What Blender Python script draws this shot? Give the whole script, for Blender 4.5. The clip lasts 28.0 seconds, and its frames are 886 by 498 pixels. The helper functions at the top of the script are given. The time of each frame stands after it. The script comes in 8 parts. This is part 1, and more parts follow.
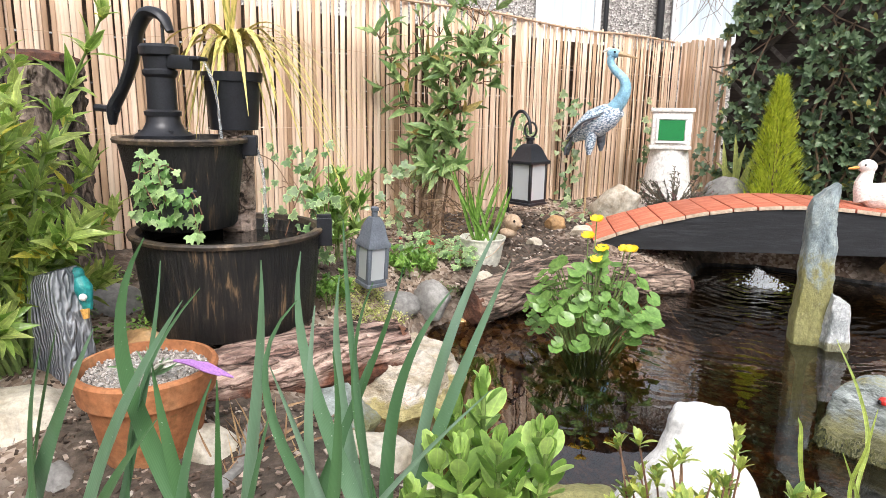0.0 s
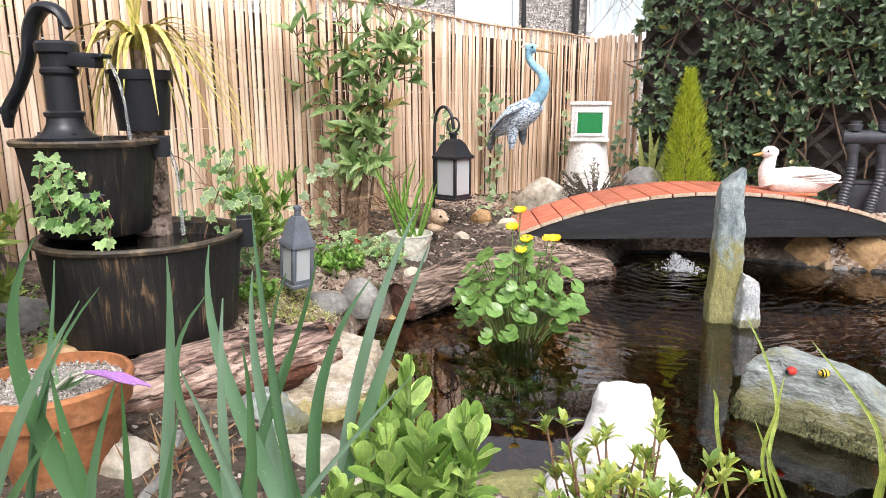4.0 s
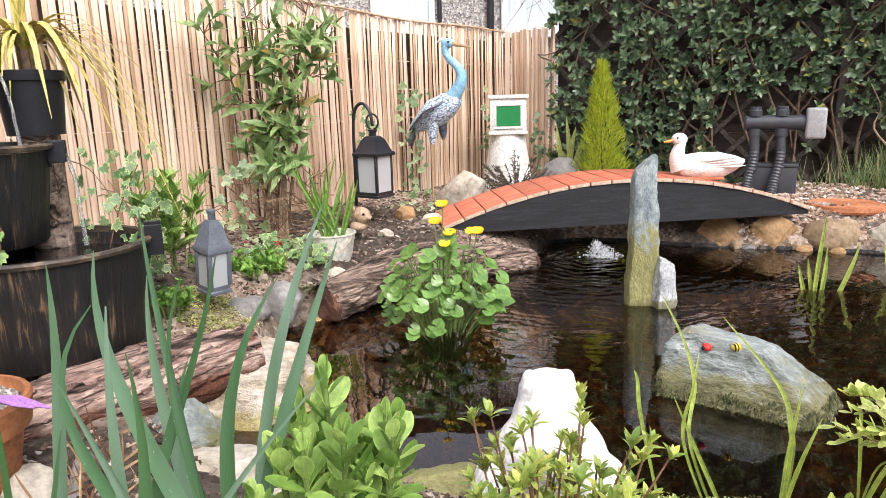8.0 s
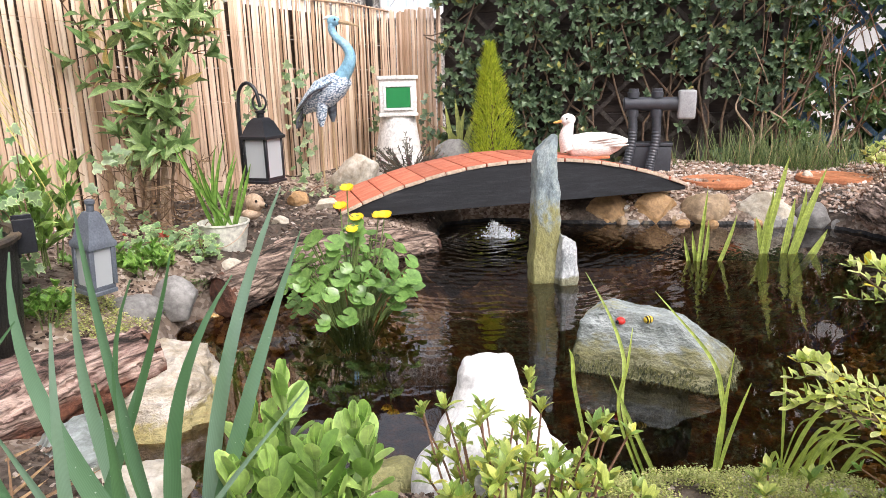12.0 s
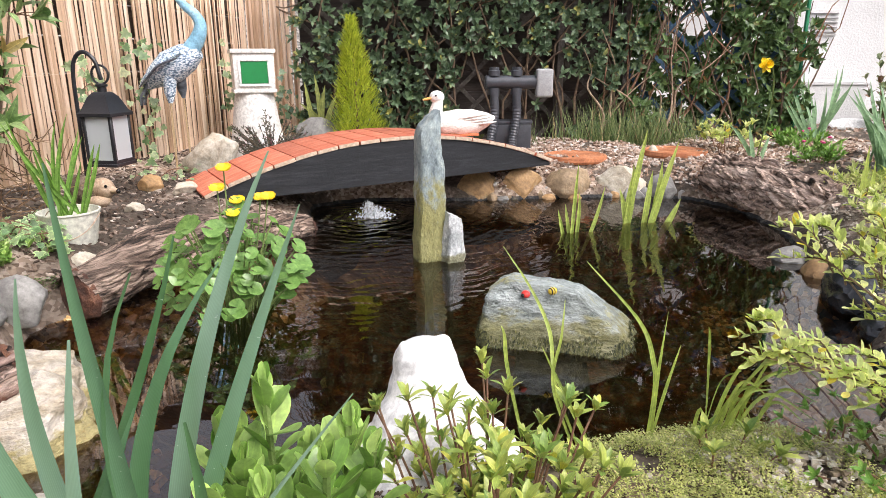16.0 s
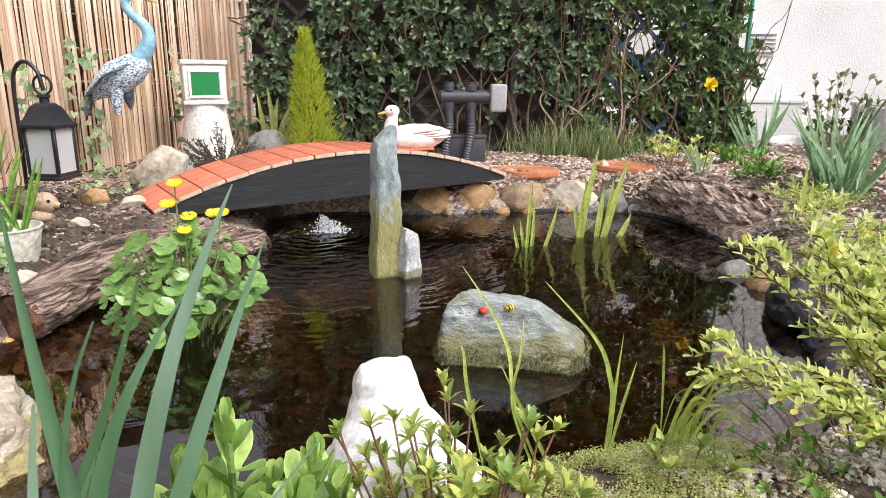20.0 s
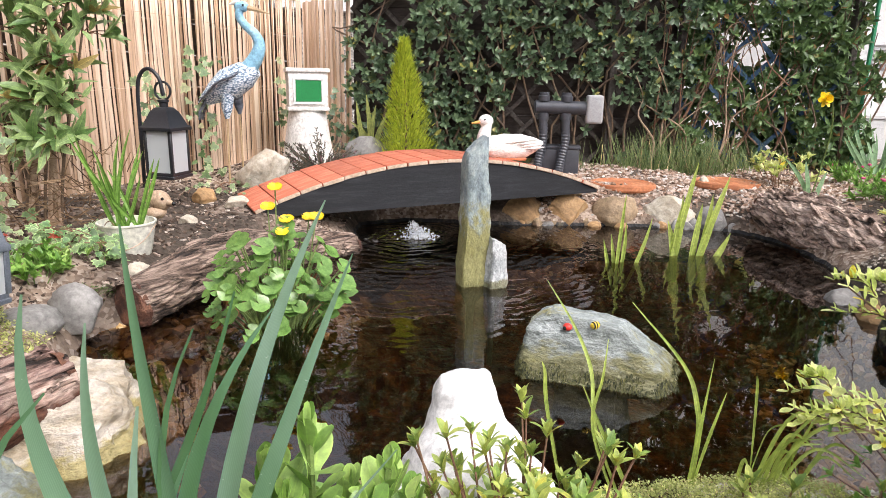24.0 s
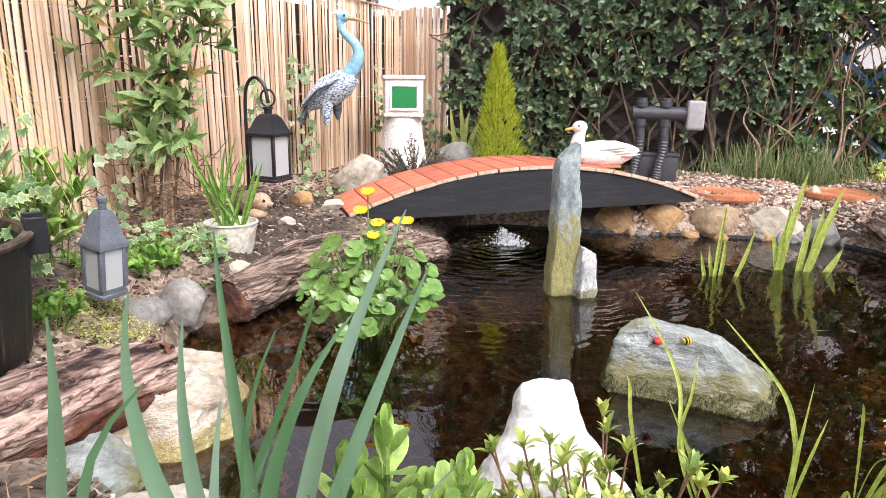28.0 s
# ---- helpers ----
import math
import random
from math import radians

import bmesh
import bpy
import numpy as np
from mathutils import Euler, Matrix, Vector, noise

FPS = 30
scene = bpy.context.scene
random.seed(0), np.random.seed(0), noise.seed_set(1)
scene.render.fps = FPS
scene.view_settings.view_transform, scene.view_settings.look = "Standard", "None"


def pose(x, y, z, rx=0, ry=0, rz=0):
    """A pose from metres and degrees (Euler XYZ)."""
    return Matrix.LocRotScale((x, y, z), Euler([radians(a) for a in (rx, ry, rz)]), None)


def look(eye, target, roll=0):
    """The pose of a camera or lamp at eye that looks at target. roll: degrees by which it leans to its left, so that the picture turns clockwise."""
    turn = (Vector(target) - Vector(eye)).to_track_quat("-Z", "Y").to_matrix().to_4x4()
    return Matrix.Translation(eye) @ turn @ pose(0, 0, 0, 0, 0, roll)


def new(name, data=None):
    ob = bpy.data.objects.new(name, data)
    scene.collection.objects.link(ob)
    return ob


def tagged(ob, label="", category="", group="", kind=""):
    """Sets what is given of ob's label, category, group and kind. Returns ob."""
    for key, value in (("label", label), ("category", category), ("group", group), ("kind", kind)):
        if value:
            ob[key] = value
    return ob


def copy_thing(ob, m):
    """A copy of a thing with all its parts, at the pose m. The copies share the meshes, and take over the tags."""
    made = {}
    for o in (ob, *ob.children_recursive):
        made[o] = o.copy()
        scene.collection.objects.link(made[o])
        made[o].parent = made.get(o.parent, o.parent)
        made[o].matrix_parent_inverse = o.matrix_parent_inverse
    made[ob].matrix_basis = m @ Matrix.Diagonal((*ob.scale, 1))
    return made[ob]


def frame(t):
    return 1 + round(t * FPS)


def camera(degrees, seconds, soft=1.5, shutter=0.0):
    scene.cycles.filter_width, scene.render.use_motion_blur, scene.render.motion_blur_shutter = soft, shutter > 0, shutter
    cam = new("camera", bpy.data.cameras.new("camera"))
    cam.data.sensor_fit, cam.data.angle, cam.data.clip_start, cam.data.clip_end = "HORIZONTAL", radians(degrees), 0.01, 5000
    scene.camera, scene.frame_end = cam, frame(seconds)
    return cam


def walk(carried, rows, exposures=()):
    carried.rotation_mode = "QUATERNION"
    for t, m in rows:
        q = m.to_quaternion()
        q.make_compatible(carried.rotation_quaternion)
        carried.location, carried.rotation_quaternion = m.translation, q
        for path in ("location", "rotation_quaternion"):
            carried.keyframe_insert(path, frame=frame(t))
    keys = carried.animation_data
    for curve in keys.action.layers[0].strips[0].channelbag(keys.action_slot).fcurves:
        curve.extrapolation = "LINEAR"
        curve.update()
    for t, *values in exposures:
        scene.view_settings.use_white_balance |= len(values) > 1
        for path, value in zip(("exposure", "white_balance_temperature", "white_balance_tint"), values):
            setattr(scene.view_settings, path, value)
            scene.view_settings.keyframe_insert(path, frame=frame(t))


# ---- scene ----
cam = camera(67.9, 28.0, soft=0.45)
PATH = [
    (0, (0.106, 0.011, 0.726), (-0.624, 1.824, 0.302), 1.0),
    (0.5, (0.106, 0.016, 0.721), (-0.602, 1.839, 0.305), 1.1),
    (1, (0.106, 0.018, 0.722), (-0.576, 1.853, 0.309), 1.4),
    (1.5, (0.111, 0.01, 0.727), (-0.544, 1.854, 0.316), 1.0),
    (2, (0.115, 0.005, 0.732), (-0.505, 1.861, 0.316), 0.9),
    (2.5, (0.118, 0.009, 0.729), (-0.483, 1.869, 0.306), 0.5),
    (3, (0.12, 0.007, 0.723), (-0.454, 1.873, 0.286), 0.5),
    (3.5, (0.117, 0.018, 0.713), (-0.432, 1.892, 0.283), 0.0),
    (5.5, (0.128, 0.016, 0.717), (-0.345, 1.915, 0.303), 0.5),
    (6, (0.131, 0.025, 0.707), (-0.309, 1.933, 0.3), -0.0),
    (6.5, (0.135, 0.023, 0.71), (-0.292, 1.932, 0.295), -0.4),
    (7, (0.135, 0.025, 0.711), (-0.276, 1.937, 0.291), -1.2),
    (7.5, (0.132, 0.031, 0.71), (-0.233, 1.95, 0.277), -1.2),
    (8, (0.131, 0.038, 0.704), (-0.191, 1.963, 0.27), -1.6),
    (8.5, (0.133, 0.036, 0.704), (-0.147, 1.967, 0.266), -1.8),
    (9, (0.138, 0.034, 0.701), (-0.117, 1.969, 0.263), -2.0),
    (9.5, (0.135, 0.039, 0.699), (-0.092, 1.976, 0.255), -1.5),
    (10, (0.134, 0.043, 0.699), (-0.053, 1.984, 0.255), -1.6),
    (10.5, (0.112, 0.048, 0.703), (-0.033, 1.991, 0.254), -1.2),
    (11, (0.081, 0.064, 0.706), (-0.038, 2.005, 0.238), -2.1),
    (11.5, (0.051, 0.071, 0.691), (0.014, 2.01, 0.205), -1.8),
    (12, (0.039, 0.087, 0.695), (0.08, 2.025, 0.204), -1.3),
    (12.5, (0.023, 0.104, 0.676), (0.131, 2.039, 0.179), -1.3),
    (14.5, (-0.059, 0.158, 0.677), (0.313, 2.056, 0.169), -0.8),
    (15, (-0.068, 0.167, 0.676), (0.366, 2.047, 0.15), -0.4),
    (15.5, (-0.079, 0.171, 0.67), (0.393, 2.036, 0.124), -0.1),
    (16, (-0.085, 0.173, 0.672), (0.411, 2.031, 0.122), -0.3),
    (16.5, (-0.089, 0.178, 0.673), (0.44, 2.027, 0.125), -0.3),
    (17, (-0.087, 0.178, 0.674), (0.474, 2.018, 0.126), -0.3),
    (17.5, (-0.089, 0.183, 0.671), (0.511, 2.01, 0.122), -0.4),
    (18, (-0.092, 0.181, 0.67), (0.544, 1.995, 0.119), -0.4),
    (18.5, (-0.095, 0.181, 0.673), (0.556, 1.991, 0.124), -0.4),
    (19, (-0.097, 0.17, 0.685), (0.556, 1.98, 0.139), -0.6),
    (19.5, (-0.095, 0.173, 0.69), (0.549, 1.99, 0.159), -0.6),
    (20, (-0.093, 0.18, 0.687), (0.54, 2.005, 0.169), 0.6),
    (20.5, (-0.097, 0.173, 0.696), (0.522, 2.005, 0.186), 0.7),
    (22.5, (-0.09, 0.169, 0.702), (0.445, 2.031, 0.205), 0.7),
    (23, (-0.089, 0.169, 0.699), (0.414, 2.04, 0.2), 1.0),
    (23.5, (-0.09, 0.173, 0.697), (0.362, 2.056, 0.198), 1.3),
    (24, (-0.09, 0.175, 0.698), (0.285, 2.074, 0.197), 1.3),
    (24.5, (-0.086, 0.178, 0.702), (0.235, 2.09, 0.209), 1.2),
    (25, (-0.084, 0.177, 0.699), (0.186, 2.097, 0.207), 2.3),
    (25.5, (-0.084, 0.172, 0.7), (0.158, 2.095, 0.208), 2.1),
    (26, (-0.083, 0.174, 0.696), (0.121, 2.102, 0.203), 1.7),
    (26.5, (-0.085, 0.173, 0.698), (0.074, 2.104, 0.199), 1.6),
    (27, (-0.082, 0.177, 0.695), (0.047, 2.111, 0.202), 1.1),
    (27.5, (-0.079, 0.171, 0.702), (0.035, 2.105, 0.207), 1.0),
    (28, (-0.081, 0.167, 0.704), (0.02, 2.103, 0.212), 0.9),
]
walk(cam, [(t, look(eye, target, roll)) for t, eye, target, roll in PATH], exposures=[(0, 0.33, 6500, 12), (6, 0.33, 6500, 15), (11, 0.33, 6500, 16), (20, 0.33, 6500, 14), (25, 0.38, 6500, 16), (27, 0.5, 6500, 18), (28, 0.5, 6500, 18)])


# ---- light ----
world = bpy.data.worlds.new("world")
scene.world = world
world.use_nodes = True
wn = world.node_tree
wn.nodes.clear()
sky = wn.nodes.new("ShaderNodeTexSky")
sky.sky_type, sky.sun_disc = "NISHITA", False
sky.sun_elevation, sky.sun_rotation = radians(48), radians(150)
sky.air_density, sky.dust_density, sky.ozone_density = 1.0, 5.0, 1.0
sky_grey = wn.nodes.new("ShaderNodeHueSaturation")
sky_grey.inputs["Saturation"].default_value = 0.3
bg = wn.nodes.new("ShaderNodeBackground")
bg.inputs["Strength"].default_value = 0.24
wo = wn.nodes.new("ShaderNodeOutputWorld")
wn.links.new(sky.outputs[0], sky_grey.inputs["Color"])
wn.links.new(sky_grey.outputs[0], bg.inputs["Color"])
wn.links.new(bg.outputs[0], wo.inputs["Surface"])
sun = new("sun", bpy.data.lights.new("sun", "SUN"))
sun.data.energy, sun.data.angle, sun.data.color = 1.15, radians(18), (1.0, 0.96, 0.9)
sun.matrix_world = look((1.2, -2.2, 3.6), (0, 0, 0))


# ---- materials ----
def nodes_of(name, rough=0.6, metal=0.0, spec=0.5):
    m = bpy.data.materials.new(name)
    m.use_nodes = True
    nt = m.node_tree
    b = nt.nodes["Principled BSDF"]
    b.inputs["Roughness"].default_value = rough
    b.inputs["Metallic"].default_value = metal
    b.inputs["Specular IOR Level"].default_value = spec
    return m, nt, b


def coords(nt, scale=(1, 1, 1), world_space=False):
    if world_space:
        c = nt.nodes.new("ShaderNodeNewGeometry").outputs["Position"]
    else:
        c = nt.nodes.new("ShaderNodeTexCoord").outputs["Object"]
    mp = nt.nodes.new("ShaderNodeMapping")
    mp.inputs["Scale"].default_value = scale
    nt.links.new(c, mp.inputs["Vector"])
    return mp.outputs[0]


def noise_tex(nt, vec, scale, detail=4.0, rough=0.6, distort=0.0):
    n = nt.nodes.new("ShaderNodeTexNoise")
    n.inputs["Scale"].default_value, n.inputs["Detail"].default_value = scale, detail
    n.inputs["Roughness"].default_value, n.inputs["Distortion"].default_value = rough, distort
    nt.links.new(vec, n.inputs["Vector"])
    return n.outputs["Fac"]


def ramp(nt, fac, stops):
    r = nt.nodes.new("ShaderNodeValToRGB")
    el = r.color_ramp.elements
    while len(el) < len(stops):
        el.new(0.5)
    for e, (p, c) in zip(el, stops):
        e.position, e.color = p, (*c, 1)
    nt.links.new(fac, r.inputs["Fac"])
    return r.outputs["Color"]


def mixed(nt, fac, a, b, how="MIX"):
    m = nt.nodes.new("ShaderNodeMix")
    m.data_type, m.blend_type = "RGBA", how
    for sock, v in ((m.inputs["Factor"], fac), (m.inputs["A"], a), (m.inputs["B"], b)):
        if isinstance(v, (int, float)):
            sock.default_value = v
        elif isinstance(v, tuple):
            sock.default_value = (*v, 1)
        else:
            nt.links.new(v, sock)
    return m.outputs["Result"]


def bumped(nt, b, height, strength=0.5, distance=0.01):
    n = nt.nodes.new("ShaderNodeBump")
    n.inputs["Strength"].default_value, n.inputs["Distance"].default_value = strength, distance
    nt.links.new(height, n.inputs["Height"])
    nt.links.new(n.outputs[0], b.inputs["Normal"])


def per_island(nt):
    return nt.nodes.new("ShaderNodeNewGeometry").outputs["Random Per Island"]


def per_object(nt):
    return nt.nodes.new("ShaderNodeObjectInfo").outputs["Random"]


def mottled(name, colours, scale=8.0, fine=60.0, rough=0.7, bump=0.5, depth=0.008, stretch=(1, 1, 1), metal=0.0, spot=None, vary=0.0, spec=0.5, tide=None):
    """Large stains over three or so colours, fine grain over them, bump from both."""
    m, nt, b = nodes_of(name, rough, metal, spec)
    v = coords(nt, stretch)
    big, small = noise_tex(nt, v, scale, 6, 0.65, 0.4), noise_tex(nt, v, fine, 4, 0.7)
    n = len(colours)
    col = ramp(nt, big, [(0.3 + 0.4 * i / max(1, n - 1), c) for i, c in enumerate(colours)])
    grain = ramp(nt, small, [(0.3, (0.62, 0.62, 0.62)), (0.7, (1.25, 1.25, 1.25))])
    col = mixed(nt, 1.0, col, grain, "MULTIPLY")
    if spot:
        mask = ramp(nt, noise_tex(nt, v, spot[1], 5, 0.7, 0.3), [(spot[2], (0, 0, 0)), (spot[2] + 0.09, (1, 1, 1))])
        col = mixed(nt, mask, col, spot[0])
    if tide:
        height = nt.nodes.new("ShaderNodeSeparateXYZ")
        nt.links.new(coords(nt), height.inputs[0])
        up = nt.nodes.new("ShaderNodeMapRange")
        up.inputs["From Min"].default_value, up.inputs["From Max"].default_value = tide[1] * 0.1, tide[1]
        up.inputs["To Min"].default_value, up.inputs["To Max"].default_value = 0.75, 0.1
        nt.links.new(height.outputs["Z"], up.inputs["Value"])
        grow = nt.nodes.new("ShaderNodeMath")
        grow.operation = "ADD"
        nt.links.new(up.outputs[0], grow.inputs[0])
        nt.links.new(noise_tex(nt, v, 14, 5, 0.7), grow.inputs[1])
        col = mixed(nt, ramp(nt, grow.outputs[0], [(0.85, (0, 0, 0)), (1.0, (0.85, 0.85, 0.85))]), col, ramp(nt, small, [(0.3, tuple(c * 0.5 for c in tide[0])), (0.7, tide[0])]))
    if vary:
        tone = ramp(nt, per_object(nt), [(0, (1 - vary,) * 3), (1, (1 + vary,) * 3)])
        col = mixed(nt, 1.0, col, tone, "MULTIPLY")
    nt.links.new(col, b.inputs["Base Color"])
    add = nt.nodes.new("ShaderNodeMath")
    add.operation = "MULTIPLY_ADD"
    add.inputs[1].default_value = 0.35
    nt.links.new(small, add.inputs[0])
    nt.links.new(big, add.inputs[2])
    bumped(nt, b, add.outputs[0], bump, depth)
    return m


def leafy(name, dark, light, old=None, rough=0.34, back=0.2, rib=1.5, edge=1.25, veins=0.35):
    """Leaves: each island its own tone, a few old ones, a paler midrib and margin, light passing through."""
    m, nt, b = nodes_of(name, rough, 0, 0.5)
    rnd = per_island(nt)
    stops = [(0.0, dark), (0.85, light)]
    if old:
        stops += [(0.93, light), (0.97, old)]
    col = ramp(nt, rnd, stops)
    v = coords(nt)
    col = mixed(nt, 1.0, col, ramp(nt, noise_tex(nt, v, 55, 5, 0.7), [(0.3, (0.55, 0.6, 0.55)), (0.5, (0.95, 0.95, 0.95)), (0.72, (1.4, 1.35, 1.25))]), "MULTIPLY")
    uv = nt.nodes.new("ShaderNodeUVMap")
    sep = nt.nodes.new("ShaderNodeSeparateXYZ")
    nt.links.new(uv.outputs[0], sep.inputs[0])
    across = ramp(nt, sep.outputs["X"], [(0.0, (edge, edge, edge * 0.9)), (0.12, (1, 1, 1)), (0.44, (0.92, 0.92, 0.92)), (0.5, (rib, rib, rib * 0.9)), (0.56, (0.92, 0.92, 0.92)), (0.88, (1, 1, 1)), (1.0, (edge, edge, edge * 0.9))])
    col = mixed(nt, 1.0, col, across, "MULTIPLY")
    nt.links.new(col, b.inputs["Base Color"])
    t = nt.nodes.new("ShaderNodeBsdfTranslucent")
    nt.links.new(col, t.inputs["Color"])
    mx = nt.nodes.new("ShaderNodeMixShader")
    mx.inputs[0].default_value = back
    out = nt.nodes["Material Output"]
    nt.links.new(b.outputs[0], mx.inputs[1])
    nt.links.new(t.outputs[0], mx.inputs[2])
    nt.links.new(mx.outputs[0], out.inputs["Surface"])
    wave = nt.nodes.new("ShaderNodeTexWave")
    wave.inputs["Scale"].default_value, wave.inputs["Distortion"].default_value = 3.0, 1.0
    wave.bands_direction = "Y"
    nt.links.new(uv.outputs[0], wave.inputs["Vector"])
    bumped(nt, b, mixed(nt, 0.6, wave.outputs["Color"], noise_tex(nt, v, 160, 3)), veins, 0.002)
    return m


def plain(name, colour, rough=0.5, metal=0.0, wear=0.15, scale=25.0, bump=0.15):
    """Paint, plastic or metal with slight dirt and unevenness."""
    lo = tuple(c * (1 - wear) for c in colour)
    hi = tuple(min(1, c * (1 + wear)) for c in colour)
    return mottled(name, [lo, colour, hi], scale, scale * 9, rough, bump, 0.001, metal=metal)


# ---- mesh helpers ----
def mesh_object(name, bm, material, smooth=True):
    me = bpy.data.meshes.new(name)
    bm.to_mesh(me)
    bm.free()
    if smooth:
        me.shade_smooth()
        me.set_sharp_from_angle(angle=radians(38))
    for m in material if isinstance(material, (list, tuple)) else [material]:
        me.materials.append(m)
    return new(name, me)


def part(name, bm, material, parent, label="", smooth=True):
    ob = mesh_object(name, bm, material, smooth)
    ob.parent = parent
    return tagged(ob, label)


def thing(name, m, label, category, group="", kind=""):
    e = new(name)
    e.empty_display_size = 0.05
    e.matrix_world = m
    return tagged(e, label, category, group, kind)


def solid(name, bm, material, m, label, category, group="", kind="", smooth=True):
    ob = mesh_object(name, bm, material, smooth)
    ob.matrix_world = m
    return tagged(ob, label, category, group, kind)


def box(size, at=(0, 0, 0), rot=(0, 0, 0), bevel=0.0, bm=None, seg=1):
    bm = bm or bmesh.new()
    m = pose(*at, *rot) @ Matrix.Diagonal((*size, 1))
    made = bmesh.ops.create_cube(bm, size=1, matrix=m)
    if bevel:
        edges = list({e for v in made["verts"] for e in v.link_edges})
        bmesh.ops.bevel(bm, geom=edges, offset=bevel, segments=seg, affect="EDGES", profile=0.6)
    return bm


def lathe(profile, seg=32, at=(0, 0, 0), bm=None, wobble=None):
    """Turns (radius, height) pairs round z; ends with radius 0 close to a point."""
    bm = bm or bmesh.new()
    rings = []
    for r, z in profile:
        if r <= 1e-6:
            rings.append([bm.verts.new((at[0], at[1], at[2] + z))])
            continue
        ring = []
        for i in range(seg):
            a = 2 * math.pi * i / seg
            k = r * (1 + (wobble(a, z) if wobble else 0))
            ring.append(bm.verts.new((at[0] + k * math.cos(a), at[1] + k * math.sin(a), at[2] + z)))
        rings.append(ring)
    for a, b in zip(rings, rings[1:]):
        if len(a) == 1 and len(b) == 1:
            continue
        for i in range(seg):
            j = (i + 1) % seg
            if len(a) == 1:
                bm.faces.new((a[0], b[j], b[i]))
            elif len(b) == 1:
                bm.faces.new((a[i], a[j], b[0]))
            else:
                bm.faces.new((a[i], a[j], b[j], b[i]))
    bmesh.ops.recalc_face_normals(bm, faces=bm.faces)
    return bm


def smooth_line(points, steps=6):
    """Catmull-Rom through the points."""
    p = [Vector(q) for q in points]
    if len(p) < 3:
        return p
    p = [2 * p[0] - p[1], *p, 2 * p[-1] - p[-2]]
    out = []
    for a, b, c, d in zip(p, p[1:], p[2:], p[3:]):
        for i in range(steps):
            t = i / steps
            out.append(0.5 * (2 * b + (c - a) * t + (2 * a - 5 * b + 4 * c - d) * t * t + (3 * b - a - 3 * c + d) * t**3))
    return out + [p[-2]]


def tube(points, radii, seg=8, bm=None, cap=True, squash=1.0, rough=None):
    """A round bar along the points; radii one number or one for each point."""
    bm = bm or bmesh.new()
    p = [Vector(q) for q in points]
    if isinstance(radii, (int, float)):
        radii = [radii] * len(p)
    elif len(radii) != len(p):
        radii = [float(r) for r in np.interp(np.linspace(0, 1, len(p)), np.linspace(0, 1, len(radii)), radii)]
    rings, side = [], None
    for i, q in enumerate(p):
        d = (p[min(i + 1, len(p) - 1)] - p[max(i - 1, 0)]).normalized()
        if side is None:
            side = d.cross(Vector((0, 0, 1)) if abs(d.z) < 0.9 else Vector((1, 0, 0))).normalized()
        side = (side - d * side.dot(d)).normalized()
        up = d.cross(side)
        ring = []
        for k in range(seg):
            a = 2 * math.pi * k / seg
            r = radii[i] * (1 + (rough(i / max(1, len(p) - 1), a) if rough else 0))
            ring.append(bm.verts.new(q + r * (math.cos(a) * side + squash * math.sin(a) * up)))
        rings.append(ring)
    for a, b in zip(rings, rings[1:]):
        for k in range(seg):
            bm.faces.new((a[k], a[(k + 1) % seg], b[(k + 1) % seg], b[k]))
    if cap:
        bm.faces.new(rings[0][::-1])
        bm.faces.new(rings[-1])
    return bm


def stone(seed, size, cuts=6, detail=4, bumps=0.12, flat=0.0):
    """A stone: a ball cut by planes and roughened; flat: how much of the bottom is cut off."""
    rng = random.Random(seed)
    bm = bmesh.new()
    bmesh.ops.create_icosphere(bm, subdivisions=detail, radius=1)
    planes = []
    for _ in range(cuts):
        n = Vector((rng.uniform(-1, 1), rng.uniform(-1, 1), rng.uniform(-0.6, 1))).normalized()
        planes.append((n, rng.uniform(0.62, 0.88)))
    off = Vector((seed * 3.7, seed * 1.3, seed * 7.1))
    for v in bm.verts:
        p = v.co.copy()
        for n, d in planes:
            over = p.dot(n) - d
            if over > 0:
                p -= n * over * 0.92
        k = noise.fractal(p * 1.6 + off, 0.6, 2.1, 4) * bumps + noise.fractal(p * 7 + off, 0.7, 2.0, 3) * bumps * 0.28
        p *= 1 + k
        if p.z < -1 + flat:
            p.z = -1 + flat
        v.co = (p.x * size[0], p.y * size[1], (p.z + 1 - flat) * size[2])
    return bm


def uv_from(me, spans):
    """Gives each corner of a mesh the UV of its vertex."""
    layer = me.uv_layers.new(name="UVMap")
    index = np.empty(len(me.loops), dtype=np.int32)
    me.loops.foreach_get("vertex_index", index)
    layer.data.foreach_set("uv", np.array(spans, dtype=np.float32)[index].ravel())


